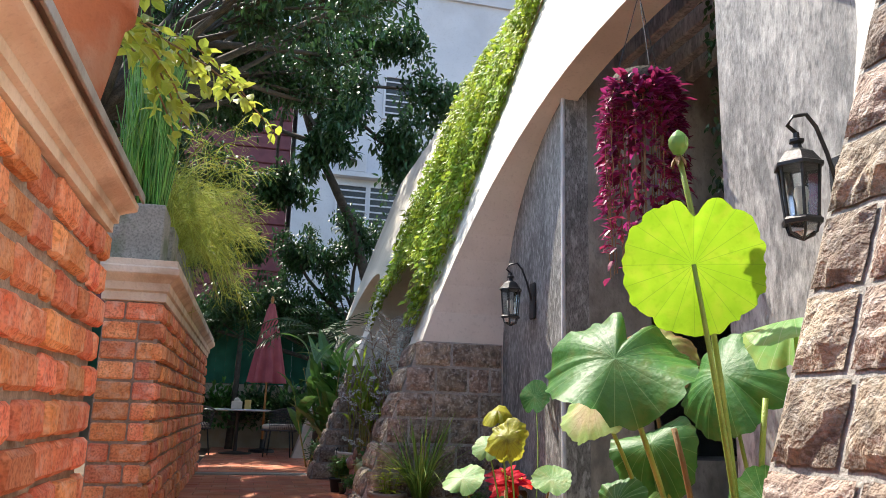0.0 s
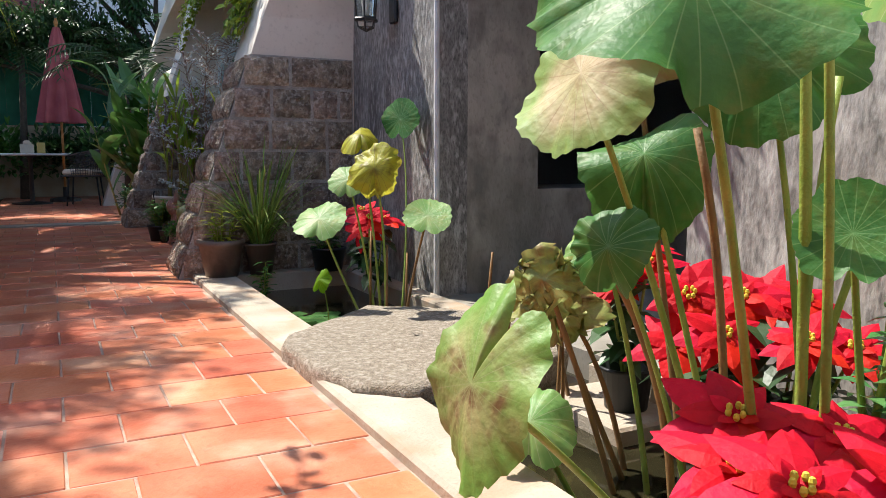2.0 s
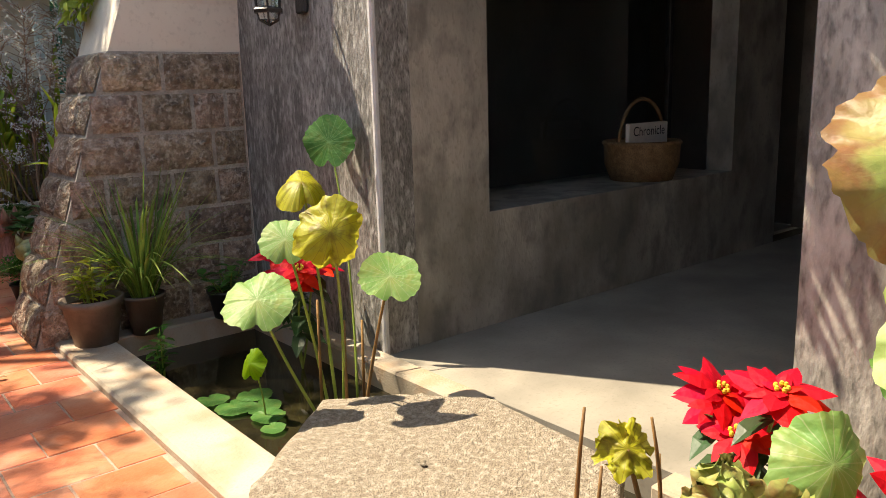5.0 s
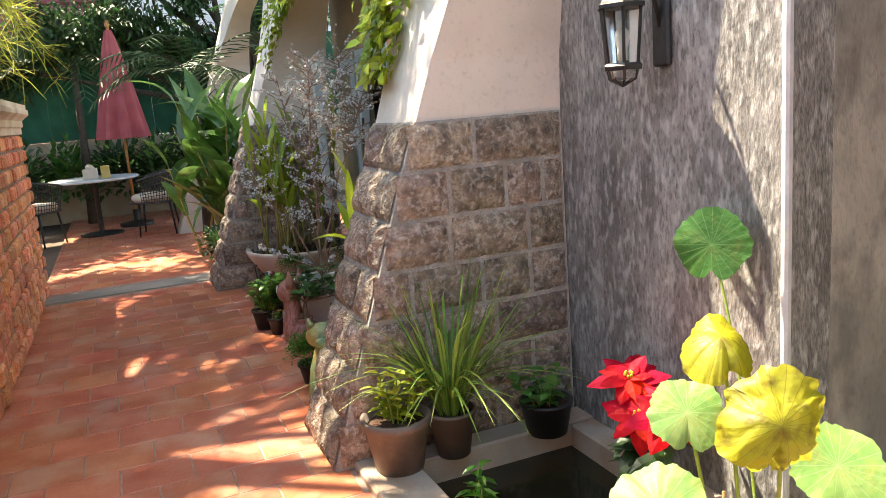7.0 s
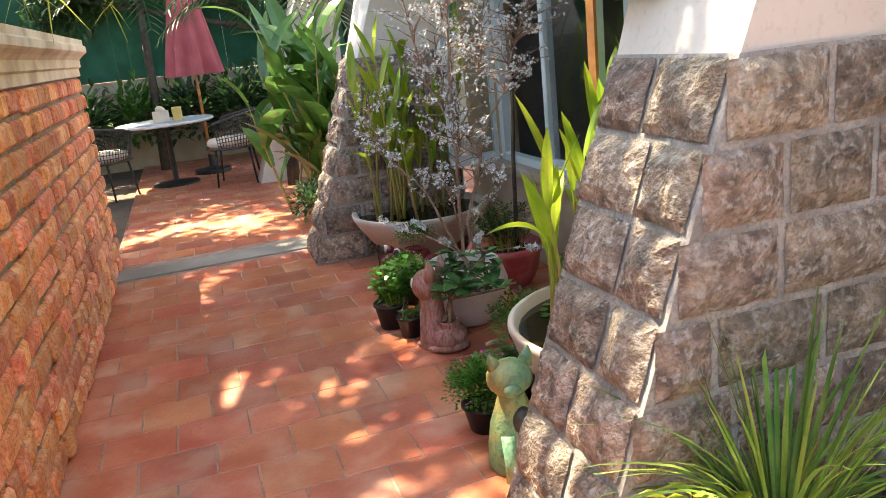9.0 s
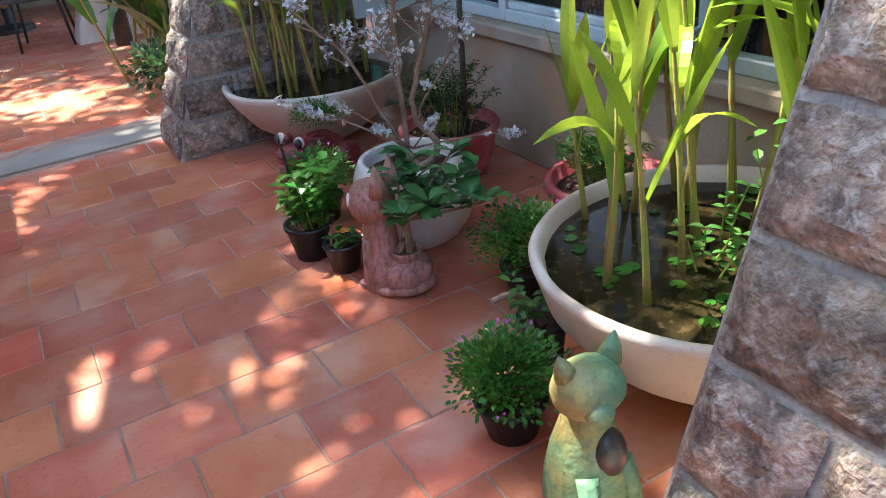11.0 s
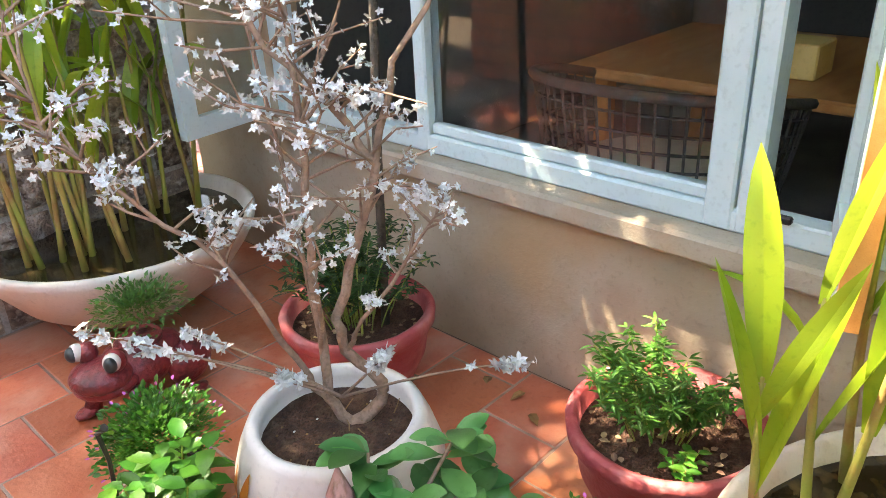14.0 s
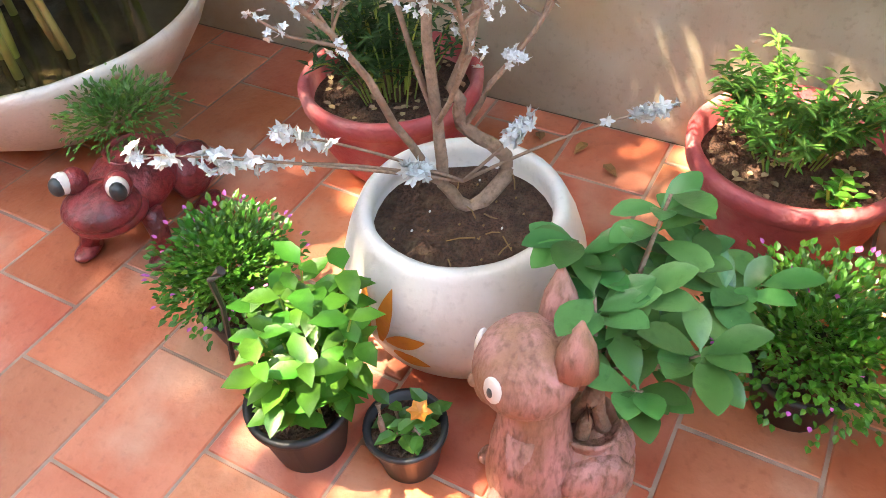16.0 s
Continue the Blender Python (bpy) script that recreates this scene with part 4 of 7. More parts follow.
for k in range(6):
    frill.leaf(bud - Vector((0, 0, 0.028)), (math.cos(k), math.sin(k), -0.9), (0, 0, 1), 0.05, 0.02, 0.3)
part("dry_frill", frill, STALKBROWN, pod, "dried brown petals")
part("stalk", Mesh().tube(curve3((1.10, 2.38, W), (1.05, 2.34, 1.0), bud - Vector((0, 0, 0.03)), 9), [0.011] * 5 + [0.009] * 5, 7), STALK, near_lotus, smooth=True)
for x, y, h, lx, ly in ((1.18, 2.46, 0.95, 0.05, -0.02), (1.06, 2.52, 0.85, -0.08, 0.04), (1.26, 2.5, 0.75, 0.12, -0.1), (1.0, 2.6, 0.62, -0.16, 0.1), (1.3, 2.35, 0.9, 0.02, -0.05)):
    part("stalk", Mesh().tube(curve3((x, y, W), (x, y, h * 0.6), (x + lx, y + ly, h), 7), 0.009, 6), rnd.choice((STALK, STALKBROWN)), near_lotus, smooth=True)
for x, y, h in ((1.06, 3.53, 0.49), (1.13, 3.52, 0.31), (0.95, 3.5, 0.12), (1.30, 3.45, 0.30), (1.33, 3.46, 0.41)):
    m = Mesh().tube(curve3((x, y, W), (x + 0.01, y, h * 0.5), (x + rnd.uniform(-0.04, 0.05), y + rnd.uniform(-0.03, 0.03), h), 5), [0.007, 0.007, 0.006, 0.006, 0.005, 0.004], 6)
    solid("dead_stalk", m, STALKBROWN, "bare brown dead lotus stalk in the pond", "stalk", group="dead stalks", smooth=True)

far_lotus = thing("lotus_plant", (1.35, 4.95, W), "small lotus plant with yellowing leaves in the pond", "lotus")
lotus_leaf(far_lotus, (1.50, 4.84, 0.50), 0.125, (-0.35, -0.55, 0.75), LOTUSPALE, rnd, 0.12, 0.0, (1.40, 4.92, W), thick=0.008, stalk=STALKBROWN)
lotus_leaf(far_lotus, (1.17, 4.72, 0.74), 0.125, (-0.35, -0.85, 0.35), LOTUSYELLOW, rnd, 0.25, -0.3, (1.30, 4.92, W), "yellow leaf with brown spots", thick=0.007, crumple=0.22, fold=0.3)
lotus_leaf(far_lotus, (0.96, 4.90, 0.50), 0.13, (-0.35, -0.5, 0.75), LOTUSPALE, rnd, 0.16, -0.1, (1.22, 4.92, W), thick=0.007)
lotus_leaf(far_lotus, (1.14, 5.00, 0.68), 0.10, (-0.45, -0.6, 0.65), LOTUSPALE, rnd, 0.14, -0.1, (1.28, 4.98, W), thick=0.007)
lotus_leaf(far_lotus, (1.61, 5.42, 1.0), 0.12, (-0.75, -0.62, 0.25), LOTUS, rnd, 0.10, 0.0, (1.42, 5.0, W), thick=0.006)
lotus_leaf(far_lotus, (1.18, 4.92, 0.90), 0.105, (-0.10, -0.35, 0.95), LOTUSYELLOW, rnd, 0.3, -0.25, (1.3, 4.96, W), "yellow leaf", thick=0.007, fold=0.5)
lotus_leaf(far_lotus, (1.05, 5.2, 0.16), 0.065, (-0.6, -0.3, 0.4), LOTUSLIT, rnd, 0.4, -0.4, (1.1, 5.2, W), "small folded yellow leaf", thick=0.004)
for x, y, h in ((1.28, 4.86, 0.36), (1.44, 4.98, 0.30), (1.25, 5.0, 0.42)):
    part("stalk", Mesh().tube([(x, y, W), (x + 0.01, y, h)], [0.007, 0.005], 6), STALKBROWN, far_lotus, smooth=True)
pads = thing("water_lily", (1.1, 5.35, W), "cluster of small green water lily pads floating", "water lily")
for x, y, r in ((1.04, 5.36, 0.085), (1.13, 5.28, 0.075), (1.0, 5.5, 0.07), (1.16, 5.42, 0.08), (1.10, 5.18, 0.07), (1.06, 5.06, 0.05)):
    lotus_leaf(pads, (x, y, W + 0.012), r, (0, 0, 1), LOTUS, rnd, 0.05, 0.04)

poinsettia((0.92, 2.22, W), [(0.76, 2.23, 0.32), (0.72, 2.09, 0.35), (0.90, 2.36, 0.34), (0.84, 2.10, 0.26), (1.02, 2.24, 0.32), (0.95, 2.05, 0.32)], rnd, "scarlet poinsettia with large bracts in the pond", 0.138)
poinsettia((1.46, 2.72, W), [(1.55, 2.73, 0.43), (1.53, 2.57, 0.34), (1.40, 2.80, 0.44), (1.36, 2.98, 0.28), (1.42, 2.62, 0.36), (1.30, 2.76, 0.36), (1.56, 2.88, 0.40), (1.30, 2.88, 0.44)], rnd, "scarlet poinsettia beside the grey wall", 0.14)
poinsettia((1.50, 3.34, -0.03), [(1.44, 3.38, 0.47), (1.42, 3.22, 0.52), (1.54, 3.30, 0.46), (1.50, 3.42, 0.40), (1.38, 3.30, 0.40)], rnd, "potted scarlet poinsettia at the pond edge", 0.13, (1.50, 3.34, -0.03))
solid("pot_ledge", Mesh().box((1.34, 3.18, -0.3), (1.62, 3.62, -0.032), bev=0.01), KERB, "rough cement ledge at the pond edge", "kerb", "structure")
poinsettia((1.50, 5.60, W), [(1.42, 5.42, 0.45), (1.50, 5.74, 0.47), (1.58, 5.84, 0.42), (1.45, 5.62, 0.37), (1.56, 5.56, 0.43)], rnd, "scarlet poinsettia against the cement wall", 0.14)

m, st = Mesh(), Mesh()
shrub = thing("shrub", (1.30, 2.16, -0.09), "small dark green leafy shrub beside the grey wall", "shrub")
sprig(m, st, (1.30, 2.16, -0.09), 0.20, 0.66, 24, rnd, 0.075, 0.035, 9)
part("foliage", m, LEAFFICUS, shrub)
part("stemwork", st, STALK, shrub)

# ---- basket on the porch sill ----
solid("porch_sill", Mesh().box((2.43, 5.42, 0.45), (4.75, 5.95, 0.598), bev=0.01), PORCHCEMENT, "deep cement sill inside the porch opening", "sill", "structure")
win2 = thing("window_2", (3.6, 5.82, 0.6), "dark fixed glass pane behind the deep porch sill", "window", kind="structure")
part("pane", Mesh().box((2.40, 5.80, 0.60), (4.78, 5.806, 2.32)), GLASS, win2, "clear reflecting glass").visible_shadow = False
for lo, hi in (((2.38, 5.78, 0.598), (2.43, 5.83, 2.34)), ((4.75, 5.78, 0.598), (4.80, 5.83, 2.34)), ((2.43, 5.78, 2.29), (4.75, 5.83, 2.34))):
    part("frame", Mesh().box(lo, hi, bev=0.005), BLACKIRON, win2, "dark metal frame")
bk = thing("basket", (4.02, 5.48, 0.60), "round woven cane basket with a folded newspaper", "basket")
part("body", Mesh().lathe([(0, 0), (0.20, 0), (0.24, 0.11), (0.245, 0.22), (0.257, 0.24), (0.245, 0.256), (0.228, 0.24), (0.215, 0.05), (0, 0.04)], (4.02, 5.48, 0.60), 32), CANE, bk, smooth=True)
part("handle", Mesh().tube([(4.02 + 0.24 * math.cos(a), 5.48, 0.84 + 0.28 * math.sin(a)) for a in [math.pi * k / 12 for k in range(13)]], 0.012, 7), CANE, bk, smooth=True)
news = thing("newspaper", (4.0, 5.44, 0.72), "folded newspaper with a printed title", "newspaper")
part("sheet", Mesh().box((3.80, 5.42, 0.70), (4.22, 5.45, 0.97), bev=0.006), PAPER, news)
ft = bpy.data.curves.new("title", "FONT")
ft.body, ft.size, ft.align_x = "Chronicle", 0.085 * S, "CENTER"
fo = new("title_curve", ft)
dg = bpy.context.evaluated_depsgraph_get()
title = new("title", bpy.data.meshes.new_from_object(fo.evaluated_get(dg)))
bpy.data.objects.remove(fo)
title.data.materials.clear()
title.data.materials.append(INK)
title.parent = news
title.matrix_local = Matrix.Translation(S * Vector((0.01, -0.024, 0.17))) @ pose(0, 0, 0, 90)

# ---- hanging plants of the porch ----
rnd = random.Random(11)
hang = thing("hanging_plant", (1.62, 3.85, 2.62), "hanging basket of trailing magenta and purple foliage", "hanging plant")
part("basket", Mesh().lathe([(0, 0), (0.10, 0.02), (0.15, 0.10), (0.16, 0.17), (0.145, 0.17), (0.13, 0.1), (0, 0.12)], (1.62, 3.85, 2.52), 20, 0.05), BARK, hang, smooth=True)
for a in (0.3, 2.4, 4.5):
    part("hanger_wire", Mesh().tube([(1.62 + 0.15 * math.cos(a), 3.85 + 0.15 * math.sin(a), 2.68), (1.62, 3.85, 3.2)], 0.003, 4), BLACKIRON, hang)
part("hanger_wire", Mesh().tube([(1.62, 3.85, 3.19), (1.99, 3.85, 3.46)], 0.003, 4), BLACKIRON, hang)
m, st = Mesh(), Mesh()
for _ in range(60):
    a = rnd.uniform(0, 6.28)
    q = rnd.uniform(0.10, 0.21)
    low = rnd.uniform(1.66, 2.4) if rnd.random() < 0.8 else 1.6
    p0, p1 = Vector((1.62 + 0.1 * math.cos(a), 3.85 + 0.1 * math.sin(a), 2.66)), Vector((1.62 + q * math.cos(a), 3.85 + q * math.sin(a), low))
    line = curve3(p0, (p1.x + 0.06 * math.cos(a), p1.y + 0.06 * math.sin(a), 2.68), p1, 7)
    st.tube(line, 0.003, 3, False)
    for _ in range(30):
        p = line[rnd.randrange(1, 8)].lerp(line[rnd.randrange(1, 8)], 0.25) + 0.02 * spread(rnd)
        d = Vector((math.cos(a), math.sin(a), 0)) + 0.9 * spread(rnd)
        z = rnd.uniform(0.6, 1.3)
        m.leaf(p, d, Vector((0, 0, 1)) + 0.4 * spread(rnd), 0.07 * z, 0.03 * z, 0.3)
part("trailing_foliage", m, MAGENTA, hang)
part("stemwork", st, STALKBROWN, hang)
m = Mesh()
for _ in range(40):
    x, y, low = 2.25 + rnd.uniform(-0.2, 0.25), 3.72 + rnd.uniform(-0.25, 0.2), rnd.uniform(1.75, 2.5)
    for k in range(46):
        p = Vector((x, y, 3.45 - (3.45 - low) * rnd.random())) + 0.04 * spread(rnd)
        m.leaf(p, spread(rnd) - Vector((0, 0, 0.6)), (0, 0, 1), 0.05, 0.03, 0.3)
tagged(part("hanging_vine", m, LEAFDARK), "dense green vine hanging from the pergola", "vine")

# ---- pots beside the first pier ----
rnd = random.Random(23)
p1 = pot("planting_pot", (0.78, 6.36, 0.03), [(0, 0), (0.10, 0), (0.135, 0.20), (0.148, 0.205), (0.15, 0.235), (0.132, 0.237), (0.122, 0.19), (0, 0.18)], GREYPOT, "faded brown plastic pot with a seedling", soil=0.124, soil_z=0.205)
m, st = Mesh(), Mesh()
sprig(m, st, (0.78, 6.36, 0.21), 0.10, 0.24, 8, rnd, 0.065, 0.035, 5)
part("foliage", m, LEAFGOLD, p1)
part("stemwork", st, STALK, p1)
p2 = pot("nursery_pot", (1.03, 6.36, 0.03), [(0, 0), (0.07, 0), (0.10, 0.19), (0.108, 0.19), (0.108, 0.205), (0.094, 0.205), (0.088, 0.17), (0, 0.17)], GREYPOT, "faded brown plastic pot with a clump of long grass", soil=0.09, soil_z=0.185)
m = Mesh()
for _ in range(165):
    a, q = rnd.uniform(0, 6.28), 0.06 * rnd.random()
    d = Vector((math.cos(a), math.sin(a), rnd.uniform(2.3, 6.0)))
    long_leaf(m, (1.03 + q * math.cos(a), 6.36 + q * math.sin(a), 0.2), d, rnd.uniform(0.42, 0.88), rnd.uniform(0.008, 0.014), rnd, rnd.choice((0.1, 0.25, 0.45, 0.7, 0.9)), 8)
part("grass_tuft", m, GRASSY, p2, "long arching grass blades")
p3 = pot("nursery_pot", (1.48, 6.33, 0.03), [(0, 0), (0.09, 0), (0.115, 0.14), (0.122, 0.14), (0.122, 0.155), (0.107, 0.155), (0.1, 0.12), (0, 0.12)], BLACKPOT, "low black plastic pot with a small plant", soil=0.104, soil_z=0.135)
m, st = Mesh(), Mesh()
sprig(m, st, (1.48, 6.33, 0.15), 0.15, 0.16, 9, rnd, 0.07, 0.05, 3)
part("foliage", m, LEAFMID, p3)
part("stemwork", st, STALK, p3)
m, st = Mesh(), Mesh()
wp = thing("water_plant", (0.95, 5.95, W), "small silvery seedling at the pond edge", "plant")
sprig(m, st, (0.95, 5.95, W), 0.06, 0.26, 4, rnd, 0.08, 0.03, 5)
part("foliage", m, LEAFFRESH, wp)
part("stemwork", st, STALK, wp)

# ---- statues ----
def green_cat(x, y):
    """A hollow-bodied cat: slender neck, broad head, pointed ears, a dark ball for the shade in its belly hollow."""
    m = Mesh()
    m.lathe([(0, 0), (0.10, 0.0), (0.105, 0.03), (0.10, 0.10), (0.085, 0.18), (0.062, 0.25), (0.05, 0.29), (0.055, 0.31), (0, 0.32)], (x, y, 0), 28, 0.03)
    m.ball((x - 0.01, y - 0.02, 0.365), (0.085, 0.075, 0.068), 12, None, 0.06, 2.0)
    m.ball((x - 0.03, y - 0.08, 0.345), (0.035, 0.03, 0.028), 8)
    for s in (-1, 1):
        e = Vector((x + 0.055 * s, y - 0.01, 0.40))
        m.tube([e, e + Vector((0.012 * s, 0, 0.035)), e + Vector((0.02 * s, 0.002, 0.065))], [0.030, 0.020, 0.003], 8)
        m.tube([(x + 0.05 * s, y - 0.06, 0.16), (x + 0.058 * s, y - 0.09, 0.06), (x + 0.06 * s, y - 0.10, 0.0)], [0.028, 0.024, 0.028], 8)
    m.ball((x + 0.07, y + 0.05, 0.05), (0.06, 0.07, 0.05), 8)
    solid("cat_statue", m, GREENGLAZE, "green glazed clay cat statue with a hollow belly", "statue", smooth=True)
    # Dark ball stands in for the shaded opening; the body stays uncut.
    solid("statue_hollow", Mesh().ball((x + 0.012, y - 0.055, 0.19), (0.048, 0.042, 0.07), 10), EYEBLACK, "dark ball that paints the shade in the cat statue hollow", "hollow", smooth=True)


green_cat(0.745, 7.38)


def red_cat():
    """A sitting cat whose back is a planter."""
    f = Vector((-0.60, 0.80, 0))
    s = Vector((f.y, -f.x, 0))
    o = Vector((0.846, 8.586, 0))
    turn = Matrix((f, s, Vector((0, 0, 1)))).transposed()

    def at(x, y, z):
        return o + 0.92 * (f * x + s * y + Vector((0, 0, 1.12 * z)))

    m = Mesh()
    m.ball(at(0.035, 0, 0.325), (0.084, 0.082, 0.084), 16, turn, 0.03, 1.0)
    m.ball(at(0.085, 0, 0.300), (0.03915, 0.0435, 0.0348), 10, turn)
    m.ball(at(0.126, 0, 0.312), (0.00957, 0.01218, 0.0087), 6, turn)
    for k in (-1, 1):
        e = at(-0.03, 0.048 * k, 0.37)
        m.tube([e, e + 0.006 * k * s + Vector((0, 0, 0.05)), e + 0.010 * k * s + Vector((0, 0, 0.11))], [0.036, 0.026, 0.003], 10)
        m.tube([at(0.045, 0.036 * k, 0.20), at(0.06, 0.042 * k, 0.08), at(0.065, 0.044 * k, 0.015)], [0.02958, 0.02436, 0.02436], 10)
        m.ball(at(0.085, 0.045 * k, 0.018), (0.03132, 0.02262, 0.01653), 8, turn)
        m.ball(at(-0.085, 0.062 * k, 0.065), (0.06525, 0.03654, 0.05742), 12, turn, 0.08, 5.0 + k)
        m.ball(at(-0.03, 0.085 * k, 0.018), (0.0435, 0.02088, 0.01566), 8, turn)
    m.lathe([(0.08004, 0), (0.08178, 0.0435), (0.07482, 0.1131), (0.06264, 0.174), (0.060, 0.2175), (0.058, 0.26), (0.05, 0.30)], at(0.02, 0, 0), 28, 0.05)
    m.ball(at(-0.085, 0, 0.075), (0.087, 0.07134, 0.06786), 14, turn, 0.06, 3.0)
    m.lathe([(0.04176, 0.0783), (0.05394, 0.1436), (0.05916, 0.1549), (0.05394, 0.1601), (0.04524, 0.1436), (0, 0.1348)], at(-0.085, 0, 0), 24, 0.04)
    m.tube(curve3(at(-0.17, 0.03, 0.03), at(-0.16, -0.11, 0.03), at(-0.05, -0.105, 0.03), 7), [0.02088, 0.02088, 0.01914, 0.01827, 0.0174, 0.01566, 0.01392, 0.01044], 8)
    solid("cat_statue", m, PINKCLAY, "pinkish brown clay cat statue with a planter back", "statue", smooth=True)
    for k in (-1, 1):
        d = (0.80 * f + 0.60 * k * s + Vector((0, 0, 0.12))).normalized()
        c = at(0.035, 0, 0.335) + 0.079 * d
        t2 = d.to_track_quat("X", "Z").to_matrix()
        solid("statue_eye", Mesh().ball(c, (0.008, 0.017, 0.027), 9, t2), EYEWHITE, "painted pale eye of the cat statue", "eye", smooth=True)
        solid("statue_pupil", Mesh().ball(c + 0.006 * d, (0.004, 0.006, 0.011), 8, t2), EYEBLACK, "dark pupil of the cat statue", "eye", smooth=True)


red_cat()
rnd = random.Random(31)
fic = thing("ficus_plant", (0.890, 8.526, 0.15), "small glossy ficus growing from the cat statue", "plant")
st = Mesh()
leaves = Mesh()
root = Vector((0.890, 8.526, 0.15))
for k in range(4):
    a = 1.6 * k
    st.tube(curve3(root + Vector((0.03 * math.cos(a), 0.03 * math.sin(a), 0)), root + Vector((0.01, 0, 0.06)), root + Vector((0.02, -0.01, 0.13)), 4), [0.014, 0.012, 0.012, 0.011, 0.010], 7)
tops = [(0.95, 8.46, 0.44), (1.06, 8.42, 0.42), (0.98, 8.56, 0.50), (0.93, 8.34, 0.40), (1.09, 8.34, 0.38), (0.86, 8.40, 0.36), (1.04, 8.52, 0.38), (1.00, 8.40, 0.34), (0.90, 8.50, 0.48), (1.12, 8.46, 0.52), (1.16, 8.40, 0.44), (1.14, 8.30, 0.36)]
for tp in tops:
    tp = Vector(tp) + Vector((0.002, 0.042, -0.03))
    line = curve3(root + Vector((0.02, -0.01, 0.12)), root.lerp(tp, 0.5) + Vector((0, 0, 0.05)), tp, 5)
    st.tube(line, [0.008, 0.007, 0.006, 0.005, 0.004, 0.003], 5)
    for k in range(12):
        p = line[rnd.randrange(2, 6)].lerp(tp, rnd.random() * 0.7)
        a = rnd.uniform(0, 6.28)
        z = rnd.uniform(0.7, 1.2)
        leaves.oval(p, (math.cos(a), math.sin(a), rnd.uniform(0.15, 1.1)), (0, 0, 1), 0.092 * z, 0.046 * z, 0.25)
part("trunk", st, TWIG, fic, "knotted pale trunk", smooth=True)
part("foliage", leaves, LEAFFICUS, fic, smooth=True)


def frog():
    """A squat frog with bulging eyes; its back is a planter."""
    f = Vector((-0.95, -0.31, 0)).normalized()
    s = Vector((f.y, -f.x, 0))
    c = Vector((1.06, 9.76, 0))

    def at(a, b, z):
        return c + 1.1 * (f * a + s * b) + Vector((0, 0, 1.26 * z))

    turn = Matrix((f, s, Vector((0, 0, 1)))).transposed()
    m = Mesh()
    m.ball(at(0.0, 0, 0.11), (0.15, 0.10, 0.075), 14, turn, 0.10, 4.0)
    m.ball(at(0.13, 0, 0.135), (0.085, 0.092, 0.045), 14, turn)
    m.ball(at(0.12, 0, 0.115), (0.09, 0.095, 0.035), 14, turn)
    for b in (-1, 1):
        m.ball(at(0.115, 0.05 * b, 0.178), (0.032, 0.030, 0.034), 9, turn)
        m.ball(at(-0.09, 0.085 * b, 0.075), (0.085, 0.05, 0.07), 10, turn, 0.1, 8.0 + b)
        m.tube([at(0.09, 0.075 * b, 0.10), at(0.10, 0.085 * b, 0.05), at(0.115, 0.09 * b, 0.01)], [0.03, 0.024, 0.028], 8)
        m.ball(at(0.13, 0.09 * b, 0.012), (0.045, 0.03, 0.014), 8, turn)
        m.ball(at(-0.05, 0.12 * b, 0.012), (0.06, 0.03, 0.014), 8, turn)
    m.lathe([(0.055, 0.10), (0.062, 0.175), (0.066, 0.185), (0.058, 0.187), (0.05, 0.17), (0, 0.165)], at(-0.02, 0, 0.02), 18)
    solid("frog_statue", m, FROGRED, "dark red glazed frog statue with a planter back", "statue", smooth=True)
    for b in (-1, 1):
        e = at(0.135, 0.062 * b, 0.186)
        d = (f + 0.45 * b * s - 0.25 * s + Vector((0, 0, 0.1))).normalized()
        solid("statue_eye", Mesh().ball(e, (0.025, 0.025, 0.028), 9), EYEWHITE, "bulging white eye of the frog statue", "eye", smooth=True)
        solid("statue_pupil", Mesh().ball(e + 0.015 * d, (0.019, 0.019, 0.024), 8), EYEBLACK, "black pupil of the frog statue", "eye", smooth=True)
    fern = thing("potted_bush", at(-0.02, 0, 0.18), "small bushy green plant in the frog statue", "plant")
    part("foliage", bush(Mesh(), at(-0.035, 0, 0.235), (0.15, 0.15, 0.085), 1300, 0.018, 0.008, random.Random(4), 1.0, 0.2), LEAFMID, fern)


frog()

# ---- pots of the court ----
rnd = random.Random(41)
BIG = [(0, 0), (0.19, 0), (0.26, 0.03), (0.39, 0.135), (0.475, 0.25), (0.502, 0.335), (0.514, 0.37), (0.515, 0.385), (0.505, 0.397), (0.488, 0.392), (0.476, 0.36), (0.42, 0.24), (0, 0.18)]
ba = pot("water_bowl", (1.39, 7.59, 0), BIG, BOWLPOT, "wide pale stone bowl of water with yellow-green canna", "bowl", "water bowls", soil=0.472, soil_z=0.350, n=72, fill=BOWLWATER)
feet = [(1.26, 7.99, 0.42), (1.39, 7.955, 0.50), (1.40, 7.93, 0.62), (1.055, 7.665, 0.50), (1.07, 7.68, 0.60), (1.07, 7.53, 0.55), (1.25, 7.59, 0.70), (1.41, 7.70, 0.85), (1.39, 7.665, 0.80), (1.54, 7.61, 0.90), (1.56, 7.535, 0.95),
        (1.53, 7.43, 0.85), (1.26, 7.265, 0.62), (1.22, 7.23, 0.75), (1.55, 7.87, 0.80), (1.655, 7.77, 0.9), (1.60, 7.955, 0.75), (1.585, 7.725, 0.9), (1.46, 7.385, 0.85), (1.65, 7.57, 0.95), (1.70, 7.45, 0.9), (1.60, 7.33, 0.9), (1.42, 7.25, 0.8), (1.72, 7.62, 0.85)]
for x, y, h in feet:
    cane_stand(ba, (x, y, 0.345), h, rnd)
pd = Mesh()
